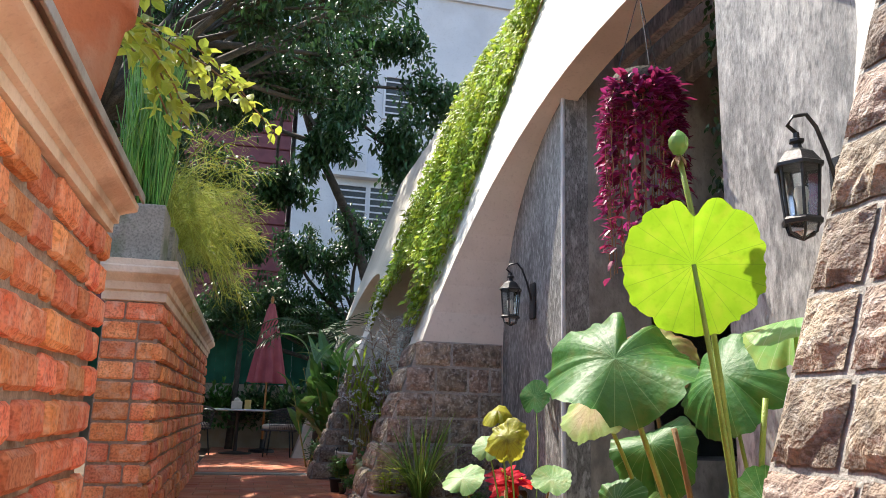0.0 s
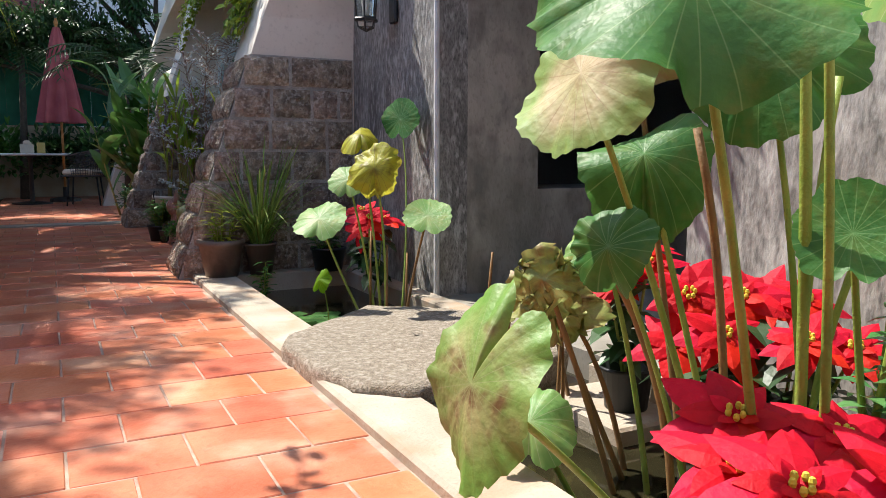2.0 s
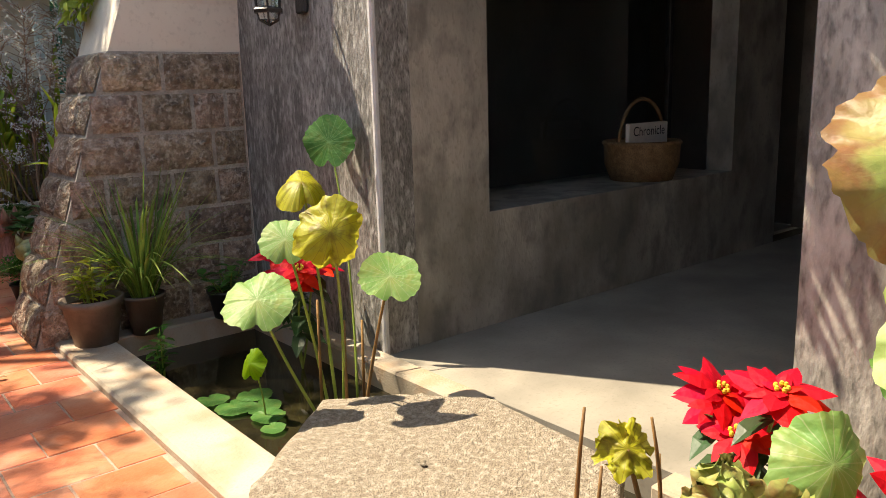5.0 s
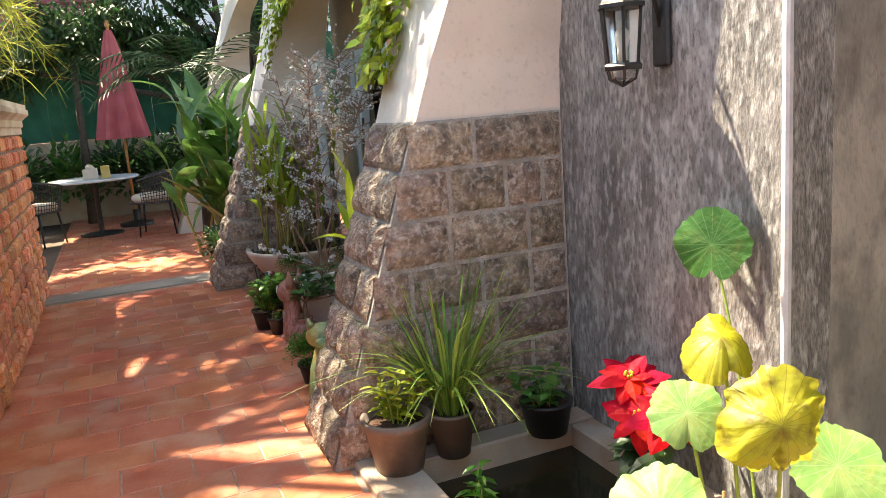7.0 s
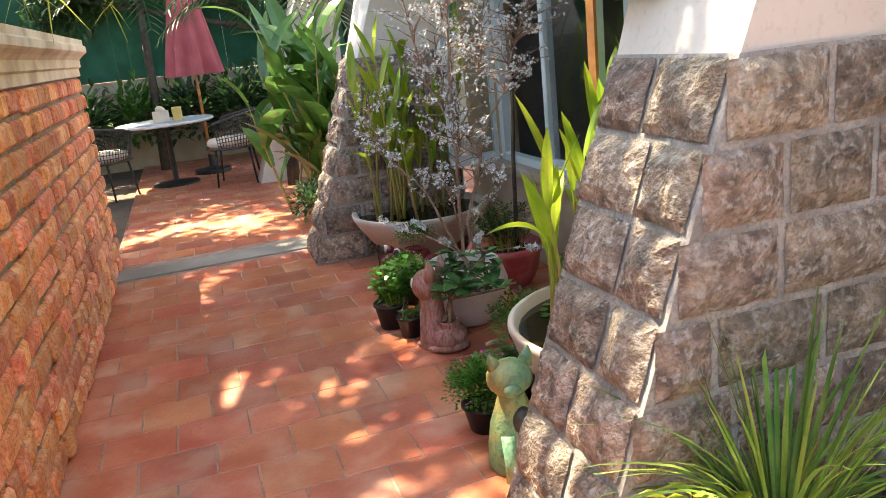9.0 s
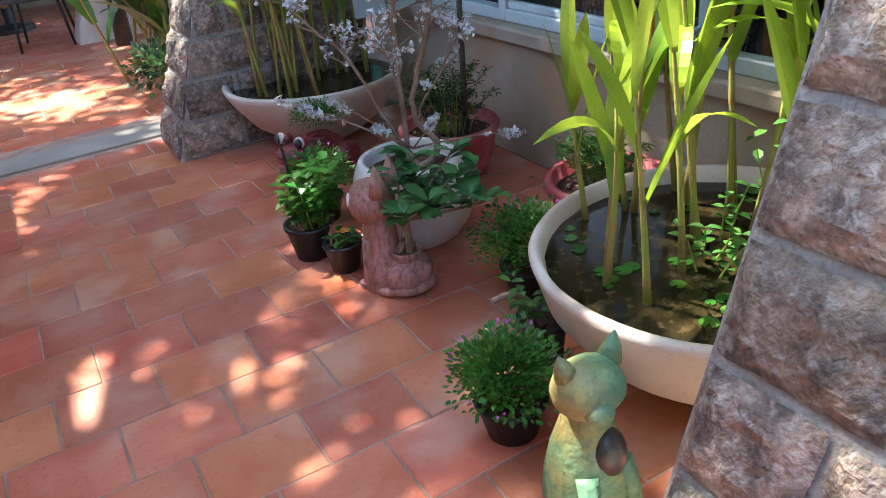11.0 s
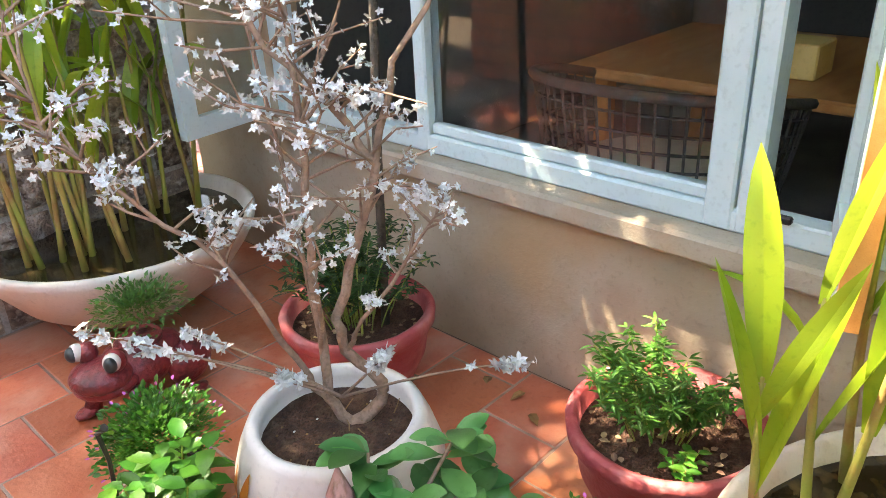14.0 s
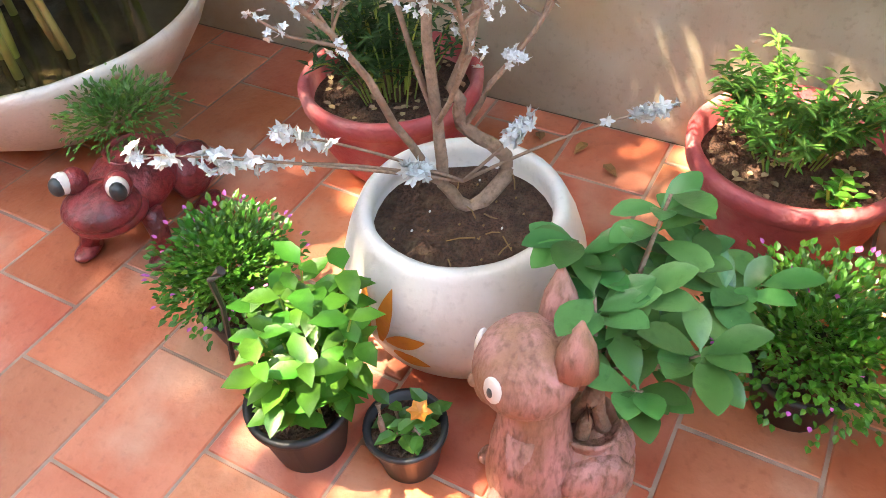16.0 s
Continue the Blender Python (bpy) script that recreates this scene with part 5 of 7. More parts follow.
for k in range(34):
    a, q = rnd.uniform(0, 6.28), 0.45 * math.sqrt(rnd.random())
    c = Vector((1.39 + q * math.cos(a), 7.59 + q * math.sin(a), 0.353))
    r = rnd.uniform(0.012, 0.026)
    o = len(pd.v)
    pd.v += [c] + [c + Vector((r * math.cos(t), r * math.sin(t), 0.002)) for t in [0.3 + 5.7 * j / 11 + a for j in range(12)]]
    pd.f += [(o, o + j, o + j + 1) for j in range(1, 12)]
part("duckweed", pd, LEAFFRESH, ba, "tiny round floating leaves")
m, st = Mesh(), Mesh()
for k in range(5):
    a = rnd.uniform(0, 6.28)
    q = rnd.uniform(0.05, 0.3)
    sprig(m, st, (1.45 + q * math.cos(a), 7.58 + q * math.sin(a), 0.35), 0.10, rnd.uniform(0.12, 0.5), 2, rnd, 0.042, 0.028, 4)
part("pond_weed", m, LEAFMID, ba)
part("weed_growth", st, STALK, ba)

BB = [(0, 0), (0.15, 0), (0.23, 0.04), (0.365, 0.14), (0.46, 0.27), (0.49, 0.325), (0.496, 0.35), (0.488, 0.362), (0.468, 0.358), (0.45, 0.31), (0, 0.2)]
bb = pot("water_bowl", (1.31, 10.33, 0), BB, BOWLPOT, "wide pale stone bowl of water with tall canna", "bowl", "water bowls", soil=0.449, soil_z=0.315, n=64, fill=BOWLWATER)
for k in range(27):
    a, q = rnd.uniform(0, 6.28), 0.36 * math.sqrt(rnd.random())
    cane_stand(bb, (1.33 + q * math.cos(a), 10.34 + q * math.sin(a), 0.31), rnd.uniform(0.5, 1.15), rnd)

wpot = pot("white_pot", (1.118, 8.875, 0), [(0, 0), (0.145, 0), (0.175, 0.02), (0.222, 0.085), (0.243, 0.16), (0.240, 0.23), (0.222, 0.29), (0.205, 0.328), (0.198, 0.342), (0.186, 0.348), (0.174, 0.342), (0.170, 0.32), (0.178, 0.27), (0, 0.25)], WHITEPOT, "round white glazed pot with a painted orange leaf", soil=0.176, soil_z=0.285, n=56)


def pot_radius(z):
    prof = ((0.02, 0.175), (0.085, 0.222), (0.16, 0.243), (0.23, 0.240), (0.29, 0.222), (0.328, 0.205))
    for (z0, r0), (z1, r1) in zip(prof, prof[1:]):
        if z <= z1:
            return r0 + (r1 - r0) * (z - z0) / (z1 - z0)
    return 0.2


for a0, z0, a1, z1, wide in ((2.92, 0.165, 3.02, 0.30, 0.034), (2.80, 0.175, 2.72, 0.285, 0.030), (2.98, 0.175, 3.32, 0.21, 0.036), (3.04, 0.155, 3.34, 0.135, 0.028)):
    m = Mesh()
    pts, ws = [], []
    for k in range(9):
        t = k / 8
        aa, zz = a0 + (a1 - a0) * t, z0 + (z1 - z0) * t
        rr = pot_radius(zz) + 0.004
        pts.append(Vector((1.118 + rr * math.cos(aa), 8.875 + rr * math.sin(aa), zz)))
        ws.append(wide * max(0.03, math.sin(math.pi * (0.08 + 0.90 * t))))
    out = Vector((math.cos(0.5 * (a0 + a1)), math.sin(0.5 * (a0 + a1)), 0))
    m.blade(pts, ws, out.cross(pts[-1] - pts[0]).normalized(), 0.0)
    part("painted_leaf", m, ORANGE, wpot, "painted orange leaf")

rnd = random.Random(31)
for _ in range(14):
    a, q = rnd.uniform(0, 6.28), 0.155 * math.sqrt(rnd.random())
    p, d = Vector((1.118 + q * math.cos(a), 8.875 + q * math.sin(a), 0.292)), 0.022 * Vector((rnd.uniform(-1, 1), rnd.uniform(-1, 1), 0.1))
    part("fallen_twig", Mesh().tube([p - d, p + 0.005 * spread(rnd), p + d], [0.0017, 0.0015, 0.001], 5), STALKBROWN, wpot)
for _ in range(16):
    a, q = rnd.uniform(0, 6.28), 0.16 * math.sqrt(rnd.random())
    part("pebble", Mesh().ball((1.118 + q * math.cos(a), 8.875 + q * math.sin(a), 0.290), (0.0035, 0.0022, 0.002), 6), STALKBROWN if rnd.random() < 0.6 else WHITEPOT, wpot)

tree = thing("flowering_shrub", (1.15, 8.89, 0.275), "bare-stemmed shrub covered with silvery white leaf stars", "shrub")
st, fl = Mesh(), Mesh()
rnd = random.Random(77)


def star(p, size):
    up = spread(rnd).normalized()
    u = up.cross(Vector((0.3, 0.2, 1))).normalized()
    v = up.cross(u)
    for k in range(5):
        a = 6.283 * k / 5 + rnd.uniform(-0.3, 0.3)
        fl.leaf(p, math.cos(a) * u + math.sin(a) * v + 0.3 * up, up, size * rnd.uniform(0.8, 1.15), size * 0.62, 0.1)


def cluster(p, q, count):
    for _ in range(int(count * 1.7)):
        star(p.lerp(q, rnd.random()) + 0.02 * spread(rnd), rnd.uniform(0.0075, 0.0125))


def limb(points, r0, r1, twigs, reach):
    """A crooked limb given as (aside, away, up) from the foot, with twigs that end in white stars."""
    foot = Vector((1.168, 8.884, 0.278))
    aside, away = Vector((0.69, -0.72, 0)), Vector((0.72, 0.69, 0))
    pts = [foot + aside * a + away * b + Vector((0, 0, c)) for a, b, c in points]
    fine = []
    for k in range(len(pts) - 1):
        for t in (0.0, 0.33, 0.67):
            fine.append(pts[k].lerp(pts[k + 1], t) + (0.008 * spread(rnd) if k or t else Vector()))
    fine.append(pts[-1])
    n = len(fine)
    st.tube(fine, [0.82 * (r0 + (r1 - r0) * k / (n - 1)) for k in range(n)], 8, False)
    for _ in range(twigs):
        u = rnd.uniform(0.25, 1.0) ** 0.6 * (n - 1)
        k = min(int(u), n - 2)
        p = fine[k].lerp(fine[k + 1], u - k)
        d = spread(rnd).normalized()
        d.z = 0.25 + 0.6 * abs(d.z)
        ln = reach * rnd.uniform(0.5, 1.2)
        mid = p + d * ln * 0.5 + 0.15 * ln * spread(rnd)
        tip = p + d * ln + Vector((0, 0, -0.1 * ln))
        st.tube([p, mid, tip], [0.0035, 0.0028, 0.0015], 5, False)
        cluster(mid, tip, rnd.choice((4, 5, 7, 9)))
        if rnd.random() < 0.6:
            e = mid + (spread(rnd) + Vector((0, 0, 0.4))) * 0.5 * ln
            st.tube([mid, e], [0.0025, 0.0013], 4, False)
            cluster(mid.lerp(e, 0.4), e, 4)


limb([(0, 0, 0), (0.07, 0.0, 0.055), (0.075, 0.01, 0.10), (0.0, 0.03, 0.18), (-0.015, 0.03, 0.27), (0.05, 0.04, 0.45), (0.10, 0.03, 0.62), (0.02, 0.05, 0.74), (-0.09, 0.05, 0.86), (-0.19, 0.06, 1.02), (-0.24, 0.05, 1.25), (-0.30, 0.08, 1.50)], 0.020, 0.004, 60, 0.24)
limb([(0.10, 0.03, 0.62), (0.15, 0.06, 0.82), (0.24, 0.08, 0.96), (0.32, 0.10, 1.20), (0.40, 0.14, 1.45)], 0.010, 0.004, 60, 0.24)
limb([(0, 0, 0), (-0.05, 0.01, 0.07), (-0.055, 0.02, 0.20), (-0.05, 0.03, 0.45), (-0.04, 0.04, 0.72), (-0.05, 0.05, 0.95), (-0.03, 0.05, 1.30), (0.02, 0.02, 1.62)], 0.017, 0.004, 52, 0.22)
limb([(-0.045, 0.01, 0.06), (-0.09, 0.0, 0.13), (-0.15, -0.02, 0.30), (-0.22, -0.04, 0.45), (-0.36, -0.06, 0.60), (-0.50, -0.05, 0.75), (-0.53, -0.02, 1.0)], 0.011, 0.003, 34, 0.15)
limb([(0.0, 0.03, 0.18), (0.04, 0.0, 0.27), (0.15, -0.02, 0.42), (0.24, -0.03, 0.58)], 0.008, 0.003, 12, 0.10)
limb([(-0.04, 0.04, 0.72), (0.06, 0.12, 0.95), (0.12, 0.16, 1.30), (0.14, 0.24, 1.60)], 0.008, 0.003, 50, 0.24)
limb([(-0.05, 0.02, 0.20), (-0.10, 0.16, 0.50), (-0.16, 0.22, 0.9), (-0.22, 0.26, 1.20), (-0.12, 0.30, 1.52)], 0.008, 0.003, 48, 0.24)
limb([(-0.055, 0.02, 0.20), (-0.02, -0.10, 0.42), (-0.06, -0.14, 0.58)], 0.007, 0.003, 10, 0.09)
for tip in ((0.86, 9.20, 0.50), (0.78, 9.28, 0.56), (1.46, 8.58, 0.42), (0.92, 9.10, 0.56), (1.20, 8.78, 0.50), (1.02, 8.92, 0.47)):
    p, tip = Vector((1.15, 8.89, 0.36)), Vector(tip)
    line = curve3(p, p.lerp(tip, 0.6) + Vector((0, 0, 0.02)) + 0.03 * spread(rnd), tip, 8)
    st.tube(line, [0.004 - 0.0003 * k for k in range(9)], 5, False)
    for k in range(30):
        star(line[rnd.randrange(5, 9)].lerp(tip, rnd.random() * 0.6) + 0.014 * spread(rnd), rnd.uniform(0.013, 0.020))
part("branching", st, TWIG, tree, "knobbly pale brown branches", smooth=True)
part("white_foliage", fl, SILVER, tree, "silvery white leaf stars")
NP = [(0, 0), (0.085, 0), (0.115, 0.19), (0.124, 0.19), (0.124, 0.21), (0.108, 0.21), (0.10, 0.17), (0, 0.17)]


def scaled(prof, k, kz):
    return [(r * k, z * kz) for r, z in prof]


bp = pot("nursery_pot", (0.71, 9.005, 0), scaled(NP, 0.80, 0.70), BLACKPOT, "black plastic pot with bright green leafy plant", group="nursery pots", soil=0.082, soil_z=0.125)
m, st = Mesh(), Mesh()
sprig(m, st, (0.735, 8.985, 0.115), 0.125, 0.27, 26, rnd, 0.062, 0.038, 6)
part("foliage", m, LEAFFRESH, bp, smooth=True)
part("stemwork", st, STALK, bp)
part("hook", Mesh().tube([(0.70, 9.13, 0.2), (0.70, 9.10, 0.36), (0.69, 9.09, 0.44), (0.70, 9.07, 0.46)], [0.005, 0.005, 0.006, 0.009], 6), BLACKPOT, bp, "black plastic hanger")
sp = pot("nursery_pot", (0.765, 8.815, 0), scaled(NP, 0.62, 0.56), BLACKPOT, "small black pot with a cut succulent and orange bloom", group="nursery pots", soil=0.063, soil_z=0.10)
m, st = Mesh(), Mesh()
sprig(m, st, (0.765, 8.815, 0.10), 0.05, 0.05, 6, rnd, 0.045, 0.03, 2)
st.tube([(0.73, 8.835, 0.10), (0.735, 8.845, 0.145), (0.75, 8.855, 0.175)], 0.006, 6)
part("foliage", m, LEAFMID, sp)
part("stemwork", st, TWIG, sp)
m = Mesh()
for k in range(6):
    m.leaf((0.772, 8.785, 0.165), (math.cos(k), math.sin(k), 0.5), (0, 0, 1), 0.025, 0.018, 0.2)
m.tube([(0.765, 8.80, 0.10), (0.772, 8.785, 0.165)], 0.002, 5)
part("bloom", m, ORANGE, sp, "small orange bloom")


def heather(at, r, rz, label, k=1.0, count=900, blooms=34):
    ob = pot("nursery_pot", at, scaled(NP, k, 0.68 * k), BLACKPOT, label, group="nursery pots", soil=0.10 * k, soil_z=0.122 * k)
    c = (at[0], at[1], at[2] + 0.136 * k + rz * 0.65)
    q = random.Random(int(at[0] * 1000))
    part("foliage", bush(Mesh(), c, (r, r, rz), int(3.2 * count), 0.018, 0.012, q, 1.0, 0.25), LEAFFRESH, ob, "fine dense green leaves")
    b = Mesh()
    for _ in range(blooms):
        d = spread(q).normalized()
        d.z = abs(d.z)
        b.leaf(Vector(c) + Vector((d.x * r, d.y * r, d.z * rz)) * 1.02, d, (0, 0, 1), 0.013, 0.009, 0.0)
    part("bloom_scatter", b, PINK, ob, "tiny pink flowers")
    return ob


heather((1.205, 8.22, 0), 0.20, 0.13, "black pot of fine-leaved bush with pink flowers", 0.85)
heather((0.88, 9.29, 0), 0.155, 0.14, "black pot of fine-leaved bush with purple flowers", 0.75, 800)
heather((0.75, 7.69, 0), 0.16, 0.12, "black pot of trailing bush with pink flowers", 0.8, 900)
sm = pot("nursery_pot", (0.985, 7.86, 0), scaled(NP, 0.62, 0.85), BLACKPOT, "small black pot with a bent pale succulent", group="nursery pots", soil=0.063, soil_z=0.15)
m = Mesh()
m.tube(curve3((0.985, 7.86, 0.15), (0.955, 7.89, 0.30), (0.86, 7.92, 0.25), 6), [0.010] * 7, 7)
part("stem", m, TWIG, sm)
m, st = Mesh(), Mesh()
sprig(m, st, (0.965, 7.88, 0.18), 0.07, 0.10, 6, rnd, 0.04, 0.025, 3)
part("foliage", m, LEAFMID, sm)

REDP = [(0, 0), (0.14, 0), (0.17, 0.04), (0.20, 0.11), (0.212, 0.19), (0.22, 0.205), (0.232, 0.215), (0.236, 0.25), (0.226, 0.262), (0.208, 0.255), (0.20, 0.20), (0, 0.18)]
r1 = pot("red_planter", (1.67, 8.35, 0), REDP, REDPOT, "red painted clay bowl with feathery green plant", "planter", "red planters", soil=0.205, soil_z=0.205, n=56)
rnd = random.Random(91)


def feathery(ob, c, r, h, count, material):
    m, st = Mesh(), Mesh()
    for _ in range(count):
        a = rnd.uniform(0, 6.28)
        q = r * math.sqrt(rnd.random())
        foot = Vector(c) + Vector((0.4 * q * math.cos(a), 0.4 * q * math.sin(a), 0))
        tip = Vector(c) + Vector((q * math.cos(a), q * math.sin(a), h * rnd.uniform(0.5, 1)))
        line = curve3(foot, foot.lerp(tip, 0.5) + Vector((0, 0, 0.3 * h)), tip, 7)
        st.tube(line, 0.0025, 3, False)
        for k in range(2, 8):
            for s in range(7):
                b = rnd.uniform(0, 6.28)
                m.leaf(line[k] + 0.012 * spread(rnd), (math.cos(b), math.sin(b), rnd.uniform(-0.2, 0.6)), (0, 0, 1), 0.034, 0.009, 0.2)
    part("foliage", m, material, ob, "finely cut leaves")
    part("stemwork", st, STALK, ob)


feathery(r1, (1.67, 8.37, 0.21), 0.19, 0.22, 34, LEAFMID)
r2 = pot("red_planter", (1.555, 9.31, 0), REDP, REDPOT, "red painted clay bowl with dense ferny plant", "planter", "red planters", soil=0.205, soil_z=0.205, n=56)
feathery(r2, (1.555, 9.31, 0.21), 0.24, 0.32, 46, LEAFDARK)
part("stake", Mesh().tube([(1.60, 9.24, 0.15), (1.62, 9.23, 0.8), (1.66, 9.22, 1.45)], [0.014, 0.013, 0.011], 7), BARK, r2, "dark wooden stake", smooth=True)
m, st = Mesh(), Mesh()
sprig(m, st, (1.56, 8.25, 0.205), 0.05, 0.07, 5, rnd, 0.035, 0.022, 3)
part("sprout", m, LEAFFRESH, r1, "small bright green seedling")
part("stemwork", st, STALK, r1)
chips = Mesh()
for ob_c in ((1.67, 8.35), (1.555, 9.31)):
    for _ in range(46):
        a, q = rnd.uniform(0, 6.28), 0.19 * math.sqrt(rnd.random())
        chips.leaf((ob_c[0] + q * math.cos(a), ob_c[1] + q * math.sin(a), 0.215), (rnd.uniform(-1, 1), rnd.uniform(-1, 1), 0.1), (0, 0, 1), rnd.uniform(0.01, 0.03), 0.016, 0.1)
tagged(part("leaf_litter", chips, LITTER), "dry leaf bits and pebbles lying on the potting soil", "litter", kind="stuff")
for x, y in ((1.80, 8.86), (1.76, 8.98), (1.73, 8.79), (0.35, 6.2)):
    solid("dry_leaf", Mesh().leaf((x, y, 0.012), (rnd.uniform(-1, 1), rnd.uniform(-1, 1), 0.3), (0, 0, 1), 0.05, 0.03, 0.5), STALKBROWN, "dry brown fallen leaf on the tiles", "leaf", group="fallen leaves")

# ---- windows of the house ----
def window_bar(name, lo, hi, parent, bev=0.006, material=BLUEFRAME, label=""):
    return part(name, Mesh().box((lo[0] + 0.04, *lo[1:]), (hi[0] + 0.04, *hi[1:]), bev=bev), material, parent, label)


win = thing("window_1", (1.90, 8.7, 0.6), "wide pale blue timber window with a fixed pane", "window", kind="structure")
window_bar("window_sill", (1.80, 7.20, 0.575), (1.92, 10.15, 0.642), win, 0.01, KERB, "pale worn cement sill")
window_bar("bottom_rail", (1.872, 7.25, 0.643), (1.94, 10.10, 0.70), win)
window_bar("top_rail", (1.872, 7.25, 1.955), (1.94, 10.10, 2.02), win)
for y, w in ((7.25, 0.06), (8.30, 0.05), (8.357, 0.07), (9.32, 0.05), (10.04, 0.06)):
    window_bar("mullion", (1.868, y, 0.645), (1.945, y + w, 1.953), win)
for y0, y1 in ((8.427, 9.32),):
    for lo, hi in (((1.885, y0, 0.701), (1.925, y1, 0.735)), ((1.885, y0, 1.915), (1.925, y1, 1.954))):
        window_bar("sash_rail", lo, hi, win)
    pane = part("pane", Mesh().box((1.943, y0, 0.70), (1.948, y1, 1.92)), GLASS, win, "clear reflecting glass")
    pane.visible_shadow = False
part("latch", Mesh().box((1.89, 8.22, 0.702), (1.908, 8.27, 0.72), bev=0.004), BLACKIRON, win, "small dark iron latch")


def casement(hinge, tip, z0, z1, label, back=BLUEFRAME):
    """An open window leaf standing out from the wall."""
    h, t = Vector((*hinge, 0)), Vector((*tip, 0))
    d = (t - h)
    ln = d.length
    d.normalize()
    n = Vector((-d.y, d.x, 0))
    ob = thing("open_casement", (h.x, h.y, z0), label, "window leaf", "open casements", kind="structure")

    def bar(a0, a1, b0, b1, name, material=BLUEFRAME, th=0.02):
        m = Mesh()
        c = [h + d * a + n * s for a, s in ((a0, -th), (a1, -th), (a1, th), (a0, th))]
        m.add([(p.x, p.y, b0) for p in c] + [(p.x, p.y, b1) for p in c], [(3, 2, 1, 0), (4, 5, 6, 7), (0, 1, 5, 4), (1, 2, 6, 5), (2, 3, 7, 6), (3, 0, 4, 7)])
        return part(name, m, material, ob)

    bar(0, 0.06, z0, z1, "stile")
    bar(ln - 0.06, ln - 0.018, z0, z1, "stile")
    bar(ln - 0.018, ln, z0, z1, "edge_strip", back, 0.0205)
    bar(0.06, ln - 0.06, z0, z0 + 0.07, "rail")
    bar(0.06, ln - 0.06, z1 - 0.07, z1, "rail")
    g = bar(0.06, ln - 0.06, z0 + 0.07, z1 - 0.07, "pane", GLASS, 0.003)
    g.visible_shadow = False
    return ob


casement((1.90, 8.12), (1.48, 7.985), 0.73, 1.95, "open casement leaf with peeling orange-brown wood edge", WOOD)
casement((1.94, 10.17), (1.53, 10.13), 0.63, 1.95, "pale blue open casement leaf")
casement((1.90, 7.28), (1.74, 7.55), 0.63, 1.95, "pale blue open casement leaf")


def rope_chair(at, turn):
    """A tub chair: curved frame woven with a net of dark rope, a cushion, four legs."""
    ob = thing("rope_chair", at, "dark woven rope tub chair with a cream cushion", "chair", "rope chairs")
    x, y, z = at

    def p(a, r, h):
        return (x + 1.22 * r * math.cos(a + turn), y + 1.22 * r * math.sin(a + turn), z + 1.12 * h)

    arc = [-2.0 + 4.0 * k / 24 for k in range(25)]
    part("top_rail", Mesh().tube([p(a, 0.33, 0.80 - 0.10 * (abs(a) / 2) ** 2) for a in arc], 0.016, 7), ROPE, ob, smooth=True)
    part("lower_rail", Mesh().tube([p(a, 0.28, 0.42) for a in [-3.14 + 6.28 * k / 32 for k in range(33)]], 0.016, 7), ROPE, ob, smooth=True)
    net = Mesh()
    for k in range(41):
        a = -2.0 + 4.0 * k / 40
        net.tube([p(a, 0.28, 0.42), p(a + 0.02, 0.31, 0.6), p(a, 0.33, 0.80 - 0.10 * (abs(a) / 2) ** 2)], 0.0045, 4, False)
    for j in range(1, 8):
        t = j / 8
        net.tube([p(a, 0.28 + 0.05 * t, 0.42 + (0.38 - 0.10 * (abs(a) / 2) ** 2) * t) for a in arc], 0.0045, 4, False)
    part("rope_net", net, ROPE, ob, "open net of dark rope")
    part("cushion", Mesh().lathe([(0, 0.48), (0.29, 0.48), (0.32, 0.505), (0.32, 0.545), (0.29, 0.575), (0, 0.58)], at, 28), CUSHION, ob, "cream seat cushion", smooth=True)
    for a in (-2.3, -0.8, 0.8, 2.3):
        part("leg", Mesh().tube([p(a, 0.24, 0.42), p(a, 0.29, 0.0)], [0.016, 0.012], 7), BLACKIRON, ob, smooth=True)
    return ob


room_chair = rope_chair((2.42, 8.80, -0.004), math.pi)
tb = thing("dining_table", (3.2, 8.4, -0.004), "orange-brown wooden dining table inside the room", "table")
part("tabletop", Mesh().box((2.75, 7.6, 0.71), (3.8, 9.4, 0.75), bev=0.008), WOOD, tb)
for x in (2.83, 3.68):
    for y in (7.7, 9.25):
        part("leg", Mesh().box((x, y, 0), (x + 0.06, y + 0.06, 0.71), bev=0.005), WOOD, tb)
solid("wooden_box", Mesh().box((2.95, 8.55, 0.752), (3.12, 8.75, 0.87), bev=0.006), CARD, "small pale wooden box on the dining table", "box")

# ---- planters on the walls ----
rnd = random.Random(5)


def planter(y, ln):
    ob = thing("planter_box", (-1.10, y, 1.795), "square mossy cement planter on the brick wall", "planter", "wall planters")
    x0, x1, z0, z1, t = -1.32, -0.96, 1.797, 2.20, 0.035
    for lo, hi in (((x0, y, z0), (x1, y + t, z1)), ((x0, y + ln - t, z0), (x1, y + ln, z1)), ((x0, y + t, z0), (x0 + t, y + ln - t, z1)), ((x1 - t, y + t, z0), (x1, y + ln - t, z1))):
        part("side", Mesh().box(lo, hi, bev=0.006), GREYBOX, ob)
    part("soil", Mesh().box((x0 + t, y + t, z0 + 0.01), (x1 - t, y + ln - t, z1 - 0.04)), SOIL, ob)
    return ob


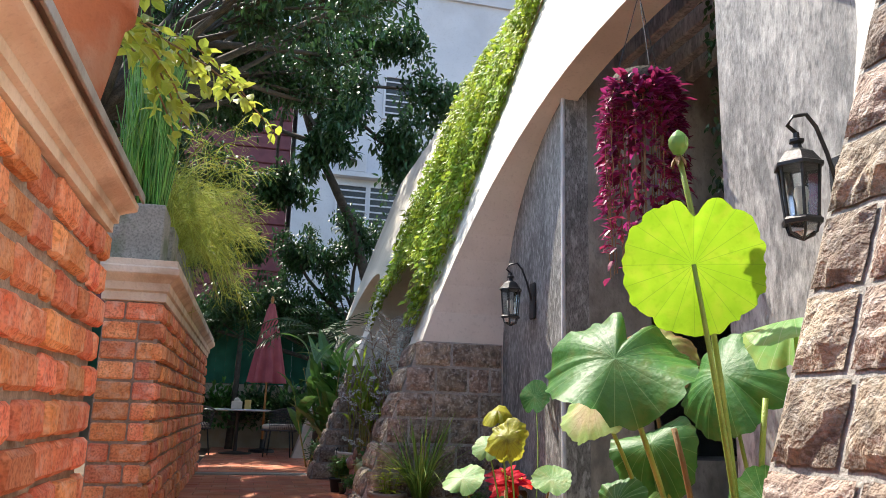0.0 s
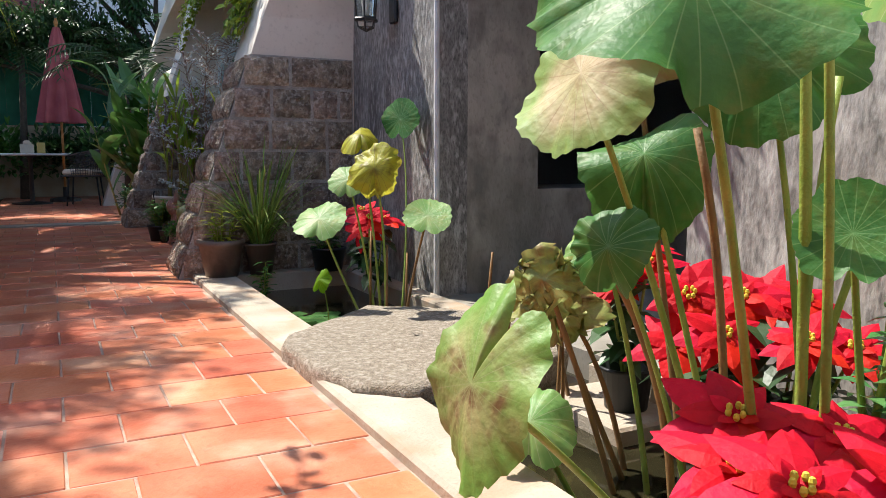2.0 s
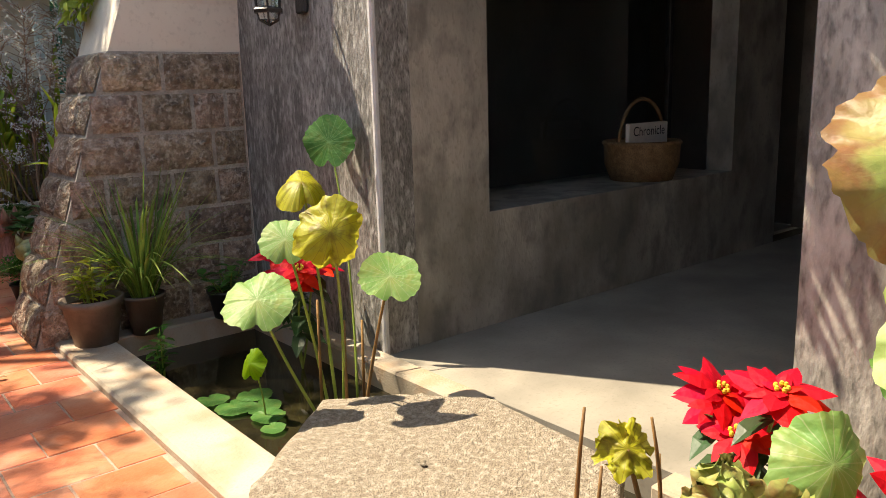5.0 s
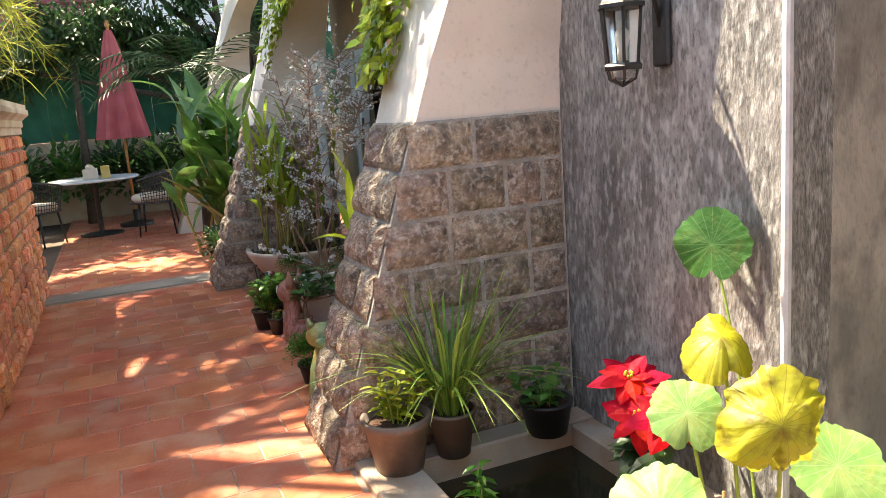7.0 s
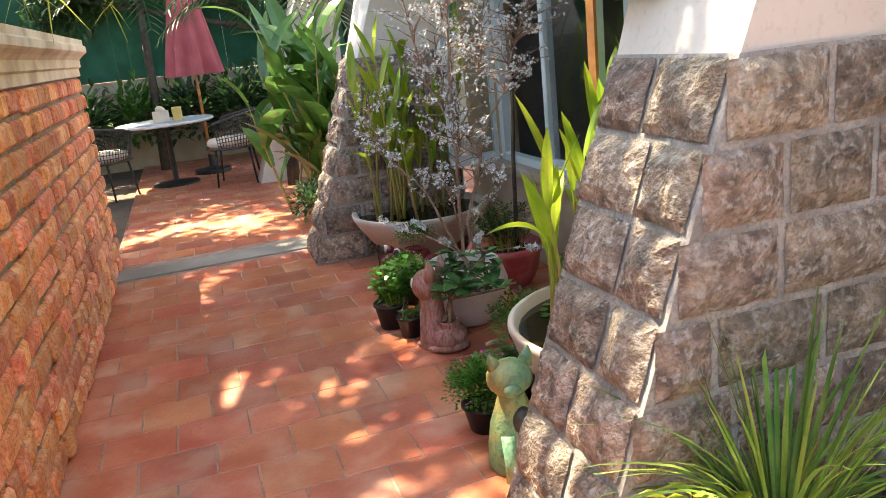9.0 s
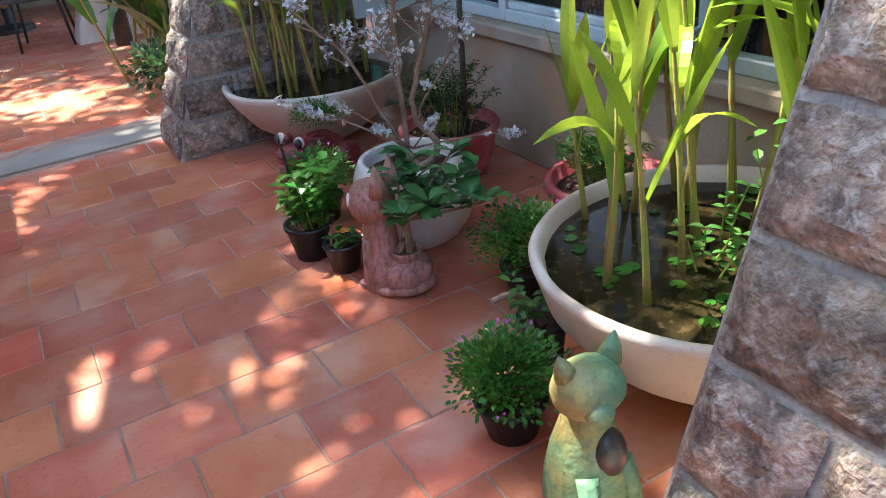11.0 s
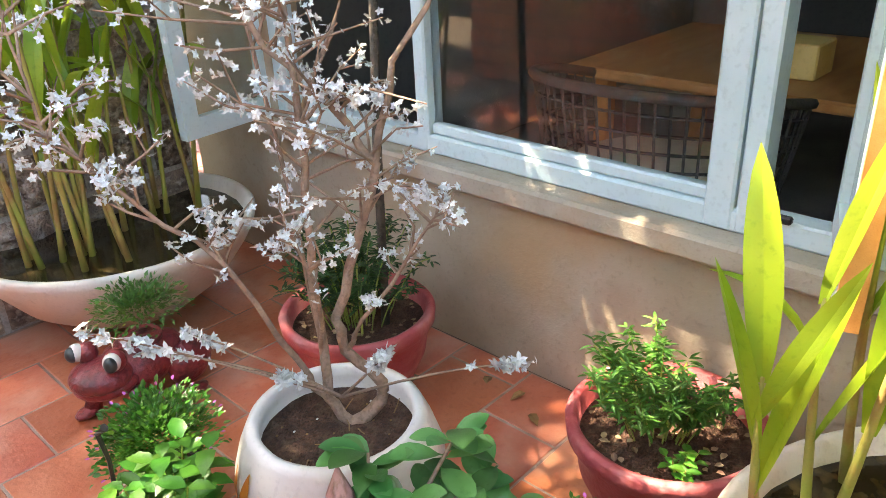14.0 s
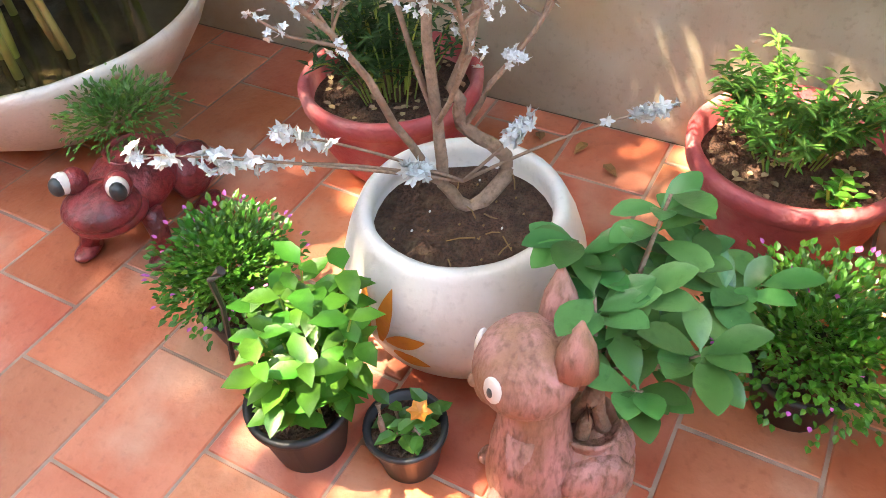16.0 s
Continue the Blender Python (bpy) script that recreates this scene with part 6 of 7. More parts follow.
pb = planter(5.68, 0.40)
m = Mesh()
for _ in range(230):
    x, y = -1.14 + rnd.uniform(-0.14, 0.14), 5.88 + rnd.uniform(-0.16, 0.16)
    h = rnd.uniform(0.7, 1.45)
    m.tube([(x, y, 2.2), (x + rnd.uniform(-0.06, 0.08), y + rnd.uniform(-0.06, 0.06), 2.2 + h * 0.5), (x + rnd.uniform(-0.12, 0.2), y + rnd.uniform(-0.15, 0.15), 2.2 + h)], [0.005, 0.0045, 0.003], 4, False)
part("reed_clump", m, REED, pb, "upright green horsetail reeds")
for y in (6.35, 7.2, 8.1):
    pf = planter(y, 0.40)
    m = Mesh()
    for _ in range(70):
        foot = Vector((-1.12 + rnd.uniform(-0.12, 0.12), y + 0.2 + rnd.uniform(-0.14, 0.14), 2.22))
        a = rnd.uniform(0, 6.28)
        top = foot + Vector((0.30 * math.cos(a) + 0.12, 0.34 * math.sin(a), rnd.uniform(0.3, 0.85)))
        end = top + Vector((0.14 * math.cos(a) + 0.16, 0.22 * math.sin(a), rnd.uniform(-0.9, 0.05)))
        line = curve3(foot, top, end, 8)
        m.tube(line, 0.0028, 3, False)
        for k in range(46):
            p = line[rnd.randrange(2, 9)] + 0.03 * spread(rnd)
            d = Vector((math.cos(a) * 0.5, math.sin(a) * 0.5, -0.2)) + 0.9 * spread(rnd)
            m.blade([p, p + d.normalized() * 0.07, p + d.normalized() * 0.14 - Vector((0, 0, 0.02))], [0.003, 0.004, 0.001], spread(rnd), 0.0)
    part("feathery_growth", m, FEATHER, pf, "hanging feathery yellow-green stems")
cp = pot("clay_pot", (-0.92, 2.62, 1.711), [(0, 0), (0.10, 0), (0.155, 0.30), (0.175, 0.305), (0.178, 0.37), (0.16, 0.375), (0.145, 0.30), (0, 0.28)], CLAYPOT, "large weathered terracotta pot with a yellow creeper", soil=0.148, soil_z=0.33)
m, st = Mesh(), Mesh()
for tip in ((-0.72, 3.5, 2.10), (-0.62, 3.75, 2.26), (-0.8, 3.4, 2.5), (-0.45, 4.3, 2.48), (-0.9, 3.6, 2.35), (-0.75, 3.85, 2.1), (-1.0, 3.3, 2.6), (-0.3, 4.6, 2.42), (-0.66, 3.3, 2.02)):
    p, tip = Vector((-0.92, 2.64, 2.04)), Vector(tip)
    line = curve3(p, p.lerp(tip, 0.5) + Vector((0, 0, 0.2)), tip, 8)
    st.tube(line, 0.004, 5, False)
    for k in range(34):
        q = line[rnd.randrange(2, 9)].lerp(tip, rnd.random() * 0.4) + 0.05 * spread(rnd)
        m.leaf(q, spread(rnd) + Vector((0.2, -0.2, -0.2)), Vector((0, 0, 1)) + 0.6 * spread(rnd), 0.075, 0.048, 0.3)
part("foliage", m, LEAFGOLD, cp, "sunlit yellow creeper leaves")
part("stemwork", st, STALKBROWN, cp)

# ---- vine on the facade ----
m = Mesh()
rnd = random.Random(8)
n = 0
while n < 17000:
    y, z = rnd.uniform(6.74, 10.2), rnd.uniform(1.65, 5.4)
    t = (y - 8.75) / 1.77
    edge = 2.9 if abs(t) >= 1 else SPRING + RISE * 0.84 * max(0, 1 - abs(t) ** 2.3) ** (1 / 2.1)
    low = edge - 0.45 + 0.35 * noise.noise(Vector((y * 3, 0, 2)))
    if y < 7.02:
        low = 1.7 + 2.2 * (noise.noise(Vector((y * 9, z, 5))) + 0.15)
    if z < low:
        continue
    out = 0.05 + 0.22 * abs(noise.noise(Vector((y * 1.8, z * 1.5, 3)))) + 0.05 * rnd.random()
    p = Vector((face_x(z) - out * rnd.random(), y, z))
    m.leaf(p, Vector((-0.5, rnd.uniform(-0.8, 0.8), rnd.uniform(-1.0, 0.2))), (-0.9, 0, 0.4), rnd.uniform(0.05, 0.085), rnd.uniform(0.04, 0.06), 0.3)
    n += 1
vine = thing("climbing_vine", (face_x(1.7), 6.8, 1.7), "dense sunlit green creeper covering the facade", "vine")
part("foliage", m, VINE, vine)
for k in range(14):
    y = 6.80 + 0.24 * k
    run = [(face_x(z) - 0.02, y + 0.12 * math.sin(2.1 * z + k), z) for z in (5.3, 4.7, 4.1, 3.6, 3.3)]
    part("stem", Mesh().tube(run, 0.008, 5), STALKBROWN, vine)

# ---- far court: plants, table, umbrella, fence ----
rnd = random.Random(15)
hel = thing("heliconia_clump", (0.95, 12.4, 0), "tall clump of broad dark green heliconia leaves", "plant")
canna(hel, (0.95, 12.45, 0), 0.32, 30, 1.75, rnd, HELICONIA, CANNASTEM, 0.19, 0.85, 0.0, 0.35, 0.016)
m = Mesh()
bush(m, (0.78, 11.75, 0.22), (0.22, 0.26, 0.24), 420, 0.06, 0.035, rnd)
tagged(part("shrub", m, LEAFDARK), "low dark green shrub beside the stone pier", "shrub")
for y, x in ((13.6, 1.3), (14.6, 1.5), (16.6, 1.6), (17.2, 0.6), (17.3, -1.6), (17.2, -2.6), (17.45, -0.1), (17.4, -0.85), (17.5, -2.1), (17.45, 1.1)):
    m = Mesh()
    bush(m, (x, y, 0.65), (0.55, 0.5, 0.75), 620, 0.16, 0.07, rnd)
    tagged(part("shrub", m, rnd.choice((LEAFDARK, HELICONIA))), "dense dark green garden shrub", "shrub", "garden shrubs")


def palm(at, h, ln, count):
    ob = thing("palm", at, "dark green feather palm with arching fronds", "palm", "palms")
    part("trunk", Mesh().tube([at, (at[0] + 0.05, at[1], at[2] + h * 0.5), (at[0] + 0.08, at[1], at[2] + h)], [0.08, 0.06, 0.05], 8), BARK, ob, smooth=True)
    top = Vector((at[0] + 0.08, at[1], at[2] + h))
    for k in range(count):
        a = 2.4 * k
        el = rnd.uniform(0.3, 1.1)
        mid = top + Vector((math.cos(a), math.sin(a), el)) * ln * 0.55
        end = top + Vector((math.cos(a) * ln, math.sin(a) * ln, ln * (el - 0.75)))
        line = curve3(top, mid, end, 16)
        m = Mesh()
        m.tube(line, 0.008, 4, False)
        for j in range(2, 17):
            d = (line[j] - line[j - 1]).normalized()
            s = d.cross(Vector((0, 0, 1))).normalized()
            for sg in (-1, 1):
                q = (s * sg + d * 0.7 - Vector((0, 0, 0.25))).normalized()
                w = ln * 0.34 * math.sin(math.pi * (0.15 + 0.8 * j / 17))
                m.blade([line[j], line[j] + q * w * 0.5, line[j] + q * w - Vector((0, 0, 0.1 * w))], [0.012, 0.03, 0.002], d, 0.05)
        part("frond", m, LEAFDARK, ob)
    return ob


palm((0.9, 14.2, 0), 2.1, 1.3, 13)
palm((-0.6, 17.3, 0), 2.6, 1.4, 12)
palm((2.2, 16.2, 0), 2.6, 1.5, 12)

tbl = thing("bistro_table", (-0.45, 15.7, 0), "round pale marble bistro table on a black base", "table")
part("tabletop", Mesh().lathe([(0, 0.79), (0.60, 0.79), (0.615, 0.80), (0.615, 0.815), (0.60, 0.825), (0, 0.825)], (-0.45, 15.7, 0), 48), MARBLE, tbl)
part("column", Mesh().lathe([(0.035, 0.03), (0.035, 0.74), (0.12, 0.79)], (-0.45, 15.7, 0), 16), BLACKIRON, tbl, smooth=True)
part("foot", Mesh().lathe([(0, 0), (0.30, 0), (0.30, 0.02), (0.05, 0.05), (0, 0.05)], (-0.45, 15.7, 0), 28), BLACKIRON, tbl)
solid("tissue_box", Mesh().box((-0.58, 15.45, 0.826), (-0.38, 15.58, 0.97), bev=0.008).ball((-0.48, 15.52, 0.98), (0.06, 0.03, 0.05), 6, None, 0.4, 1.0), CUSHION, "cream tissue box on the marble table", "box")
solid("menu_card", Mesh().box((-0.34, 15.5, 0.826), (-0.22, 15.56, 1.0), bev=0.004), CARD, "yellow menu card holder on the marble table", "card")
copy_thing(room_chair, Matrix.Translation(S * Vector((-1.25, 15.2, 0))) @ pose(0, 0, 0, 0, 0, 60))
copy_thing(room_chair, Matrix.Translation(S * Vector((0.32, 15.0, 0))) @ pose(0, 0, 0, 0, 0, 170))
um = thing("garden_umbrella", (0.05, 16.3, 0), "closed dusty red garden umbrella on a pole", "umbrella")
part("pole", Mesh().tube([(0.05, 16.3, 0), (0.05, 16.3, 3.1)], 0.022, 10), WOOD, um, smooth=True)
m = Mesh()
for i in range(13):
    t = i / 12
    z = 2.95 - 1.60 * t
    for k in range(48):
        a = 6.283 * k / 48
        r = (0.05 + 0.27 * t ** 0.8) * (1 + (0.10 + 0.16 * t) * math.sin(8 * a + 0.6 * t))
        m.v.append((0.05 + r * math.cos(a), 16.3 + r * math.sin(a), z))
for i in range(12):
    for k in range(48):
        m.f.append((i * 48 + k, i * 48 + (k + 1) % 48, (i + 1) * 48 + (k + 1) % 48, (i + 1) * 48 + k))
part("canopy", m, CLOTH, um, "folded canvas canopy", smooth=True)
part("finial", Mesh().ball((0.05, 16.3, 3.03), (0.035, 0.035, 0.06), 8), WOOD, um, smooth=True)
part("base", Mesh().lathe([(0, 0), (0.25, 0), (0.25, 0.05), (0.04, 0.08), (0.04, 0.25)], (0.05, 16.3, 0), 24), BLACKIRON, um)

wall("wall_back", (-6.0, 18.0, -0.03), (6.4, 18.2, 1.35), HOUSEWALL, "low dim cement boundary wall", axis=1)
m = Mesh()
for k in range(60):
    x0, x1 = -6 + 12.4 * k / 60, -6 + 12.4 * (k + 1) / 60
    a, b = 0.05 * math.sin(k * 1.3), 0.05 * math.sin((k + 1) * 1.3)
    m.box((x0, 18.08 + a, 1.36), (x1, 18.10 + a, 3.0))
tagged(part("shade_net", m, NET), "dark green shade net above the boundary wall", "net", kind="structure")
wall("wall_west", (-4.2, -3.2, -0.03), (-4.0, 18.0, 3.0), HOUSEWALL, "dim cement boundary wall")
wall("wall_south", (-4.2, -3.4, -0.03), (6.4, -3.2, 3.2), HOUSEWALL, "dim cement wall behind the path", axis=1)
solid("threshold", Mesh().box((-0.92, 11.08, -0.03), (0.60, 11.36, 0.012), bev=0.004), PORCHFLOOR, "pale grey cement strip across the tiled path", "threshold", "structure")


# ---- trees and the buildings behind ----
GRID = [((-3.0 + 0.86 * (k % 5) + 0.3 * math.sin(5.1 * k), 8.6 + 0.82 * (k // 5) + 0.3 * math.cos(3.7 * k), 5.7 + 0.4 * ((k * 7) % 4)), 0.56) for k in range(32)]
# a gap in the leaves lets the sun through to the path
GRID = [g for g in GRID if not (abs(g[0][0] + 1.28) < 0.75 and 9.0 < g[0][1] < 10.8)]


def garden_tree(at, trunk, clumps, count, leaf, label, seed, material=LEAFDARK):
    q = random.Random(seed)
    ob = thing("tree", at, label, "tree", "garden trees")
    wood = Mesh()
    wood.tube(trunk, [0.17 - 0.03 * k for k in range(len(trunk))], 9)
    top = Vector(trunk[-1])
    crown = Mesh()
    for c, r in clumps:
        c = Vector(c)
        start = Vector(trunk[q.randrange(max(1, len(trunk) - 2), len(trunk))])
        line = curve3(start, start.lerp(c, 0.5) + 0.5 * spread(q), c, 5)
        wood.tube(line, [0.07, 0.06, 0.05, 0.04, 0.03, 0.02], 6)
        for _ in range(7):
            e = c + r * 0.9 * spread(q)
            twig = curve3(c.lerp(start, q.random() * 0.4), c.lerp(e, 0.5) + 0.2 * spread(q), e, 4)
            wood.tube(twig, [0.02, 0.016, 0.012, 0.008, 0.004], 4, False)
            for _ in range(count // (7 * len(clumps))):
                p = twig[q.randrange(1, 5)] + 0.38 * r * spread(q)
                crown.leaf(p, spread(q) - Vector((0, 0, 0.4)), Vector((0, 0, 1)) + 0.6 * spread(q), leaf * q.uniform(0.7, 1.3), leaf * 0.45, 0.3)
    part("trunk", wood, BARK, ob, smooth=True)
    part("crown", crown, material, ob, "uneven crown of small dark leaves")


garden_tree((2.6, 17.0, 0), [(2.6, 17.0, 0), (2.4, 17.0, 2.6), (1.7, 17.0, 4.9), (0.7, 17.0, 6.8), (0.2, 17.0, 8.2)],
            [((-1.2, 16.4, 7.2), 1.1), ((0.4, 16.0, 8.6), 1.3), ((1.6, 16.6, 7.6), 1.1), ((2.6, 16.4, 6.4), 1.0), ((3.4, 17, 8.4), 1.3), ((-0.6, 15.4, 9.6), 1.2), ((1.2, 15.6, 10), 1.3), ((-2.6, 15.2, 7.8), 1.3), ((2.2, 17.4, 9.6), 1.2), ((1.0, 16.0, 6.3), 0.8), ((-2.0, 13.6, 7.0), 1.0), ((0.0, 17.2, 5.6), 0.8)],
            21000, 0.17, "large garden tree with dark leafy branches", 51)
garden_tree((-2.9, 16.6, 0), [(-2.9, 16.6, 0), (-2.8, 16.4, 2.5), (-2.9, 16.0, 4.5), (-3.1, 15.6, 6.0)],
            [((-2.4, 16.0, 5.0), 1.0), ((-1.7, 16.6, 4.2), 0.9), ((-3.4, 15.2, 6.6), 1.1), ((-2.2, 14.6, 6.0), 0.9), ((-3.6, 13.6, 6.2), 1.0), ((-2.9, 12.6, 6.4), 0.9), ((-1.4, 17.0, 5.6), 0.9), ((-0.9, 17.1, 4.4), 0.8), ((-3.3, 11.4, 6.0), 0.8), ((-2.4, 16.4, 3.2), 0.9)],
            15000, 0.16, "dark bushy tree beyond the brick wall", 52)
garden_tree((2.4, 17.5, 0), [(2.4, 17.5, 0), (2.2, 17.5, 1.6), (1.9, 17.4, 2.8)],
            [((1.6, 17.3, 2.6), 0.8), ((2.4, 17.2, 3.4), 0.9), ((0.8, 17.3, 3.0), 0.8), ((0.0, 17.4, 3.3), 0.8), ((3.2, 17.4, 3.6), 0.9), ((1.3, 17.3, 4.0), 0.8), ((-0.9, 17.4, 3.0), 0.8), ((2.0, 17.2, 4.8), 0.8), ((-1.7, 17.4, 2.6), 0.7), ((0.4, 17.5, 4.4), 0.7)],
            15000, 0.13, "low dark leafy tree before the boundary wall", 53)
garden_tree((-2.7, 9.2, 0), [(-2.7, 9.2, 0), (-2.6, 9.3, 2.4), (-2.3, 9.6, 4.2), (-1.9, 10.0, 5.4)],
            GRID + [((-1.9, 7.4, 6.0), 0.7), ((-2.2, 6.1, 6.2), 0.6), ((-2.3, 5.4, 6.2), 0.6), ((-1.8, 4.9, 6.5), 0.5), ((-1.4, 13.2, 6.2), 0.8), ((-0.9, 13.6, 6.4), 0.8), ((-1.9, 12.7, 6.0), 0.7), ((-0.6, 11.3, 7.0), 0.6), ((-2.6, 8.2, 5.6), 0.7), ((-0.9, 11.5, 6.4), 0.75), ((-0.1, 11.7, 6.0), 0.75), ((-0.6, 12.3, 6.6), 0.75), ((0.2, 12.4, 6.2), 0.7), ((-1.3, 12.6, 6.0), 0.7), ((-0.3, 13.0, 6.3), 0.7), ((-0.9, 12.1, 7.0), 0.7), ((0.3, 11.2, 6.6), 0.6)],
            24500, 0.11, "slender tree whose leafy branches shade the path", 54)

bld = thing("white_building", (4.0, 26.0, 0), "tall white painted house with louvred windows", "building")
part("wall", Mesh().box((0.6, 24.0, 0), (9.5, 30.0, 15.0)), WHITEWALL, bld)
part("parapet", Mesh().box((0.5, 23.9, 15.0), (9.6, 30.1, 15.5)), WHITEWALL, bld)
part("ledge", Mesh().box((1.7, 23.65, 8.15), (4.3, 24.0, 8.30)), WHITEWALL, bld)
for x, z in ((2.0, 6.5), (3.05, 6.5), (2.0, 10.4), (3.4, 10.4), (5.4, 6.5), (5.4, 10.4)):
    wd = part("window", Mesh().box((x, 23.97, z), (x + 0.9, 24.0, z + 1.4)), EYEBLACK, bld, "dark louvred window")
    for lo, hi in (((x - 0.08, 23.92, z - 0.08), (x, 23.99, z + 1.48)), ((x + 0.9, 23.92, z - 0.08), (x + 0.98, 23.99, z + 1.48)), ((x, 23.92, z + 1.4), (x + 0.9, 23.99, z + 1.48)), ((x, 23.92, z - 0.08), (x + 0.9, 23.99, z))):
        part("frame", Mesh().box(lo, hi), WHITEWALL, wd)
    for k in range(6):
        part("louvre", Mesh().box((x, 23.94, z + 0.12 + 0.22 * k), (x + 0.9, 23.96, z + 0.17 + 0.22 * k)), WHITEWALL, wd)
ac = thing("air_conditioner", (2.35, 23.8, 8.31), "white outdoor air conditioner unit on the ledge", "air conditioner")
part("case", Mesh().box((1.95, 23.68, 8.31), (2.85, 23.97, 8.95), bev=0.03), WHITEWALL, ac)
part("fan_grille", Mesh().lathe([(0.02, 0), (0.22, 0), (0.24, 0.02)], (2.3, 23.66, 8.63), 20), BLACKIRON, ac)
mb = thing("maroon_building", (-2.2, 25, 0), "maroon clad building behind the trees", "building")
part("wall", Mesh().box((-6.5, 24.4, 0), (0.45, 29.0, 13.0)), MAROON, mb)
for k in range(24):
    part("cladding_board", Mesh().box((-6.5, 24.33, 1.0 + 0.5 * k), (0.45, 24.39, 1.46 + 0.5 * k), bev=0.02), MAROON, mb)

# ---- tiled floor ----
TW, TD, Y0, X0 = 0.305, 0.2628, 3.664, -0.62
floor_ob = solid("floor", Mesh().box((-0.96, -3.1, -0.029), (0.62, 18.0, -0.003)).box((0.62, 7.03, -0.029), (1.91, 10.52, -0.003)).box((0.62, 10.97, -0.029), (3.2, 18.0, -0.003)), GROUT, "terracotta tiled path with pale grout", "floor", "structure")
far_tiles = Mesh()
shared = {}
rows = range(-26, 55)
for r in rows:
    y0 = Y0 + TD * r
    y1 = y0 + TD
    right = 0.62
    if y0 >= 6.95 and y1 <= 10.60:
        right = 1.91
    elif y0 > 10.9:
        right = 3.2
    off = X0 + (TW / 2 if r % 2 else 0)
    k0 = math.floor((-0.96 - off) / TW)
    k = k0
    while off + TW * k < right - 0.02:
        a, b = max(off + TW * k, -0.96), min(off + TW * (k + 1), right)
        k += 1
        if b - a < 0.02 or (10.98 < (y0 + y1) / 2 < 11.42 and a < 0.6):
            continue
        lo, hi = (a + 0.0034, y0 + 0.0034, -0.022), (b - 0.0034, y1 - 0.0034, 0.0)
        if 2.9 < y0 < 10.7 and b - a > TW - 0.01 and len(shared) < 1:
            cx, cy = (a + b) / 2, (y0 + y1) / 2
            me_m = Mesh().box((-TW / 2 + 0.0034, -TD / 2 + 0.0034, -0.022), (TW / 2 - 0.0034, TD / 2 - 0.0034, 0.0), bev=0.003)
            first = part("tile", me_m, TILE)
            shared["full"] = first.data
            bpy.data.objects.remove(first)
        if 2.9 < y0 < 10.7:
            if b - a > TW - 0.01:
                t = new("tile", shared["full"])
            else:
                c = ((a + b) / 2, (y0 + y1) / 2, 0)
                t = part("tile", Mesh().box((a + 0.004 - c[0], y0 + 0.004 - c[1], -0.022), (b - 0.004 - c[0], y1 - 0.004 - c[1], 0), bev=0.003), TILE)
            t.parent = floor_ob
            t.location = S * Vector(((a + b) / 2, (y0 + y1) / 2, R.uniform(-0.0015, 0.0015)))
            t.rotation_euler = (R.uniform(-0.003, 0.003), R.uniform(-0.003, 0.003), R.uniform(-0.006, 0.006))
        else:
            far_tiles.box(lo, hi, bev=0.004)
ft_ob = part("far_tiles", far_tiles, TILESTUFF, floor_ob)
ft_ob["kind"] = "stuff"


# ---- brick walls ----
def brick_mesh(ln, seed):
    """One worn brick, its face looking to +x, centred."""
    vs, fs = soft_box((-0.06, -ln / 2, -0.0525), (0.016, ln / 2, 0.0525), 0.015)
    m = Mesh().add([Vector(v) + 0.0065 * spread(random.Random(seed * 100 + i)) for i, v in enumerate(vs)], fs)
    ob = part("brick", m, BRICK)
    me = ob.data
    bpy.data.objects.remove(ob)
    return me


BRICKS = {ln: [brick_mesh(ln, s + 10 * int(ln * 100)) for s in range(3)] for ln in (0.125, 0.185, 0.255)}


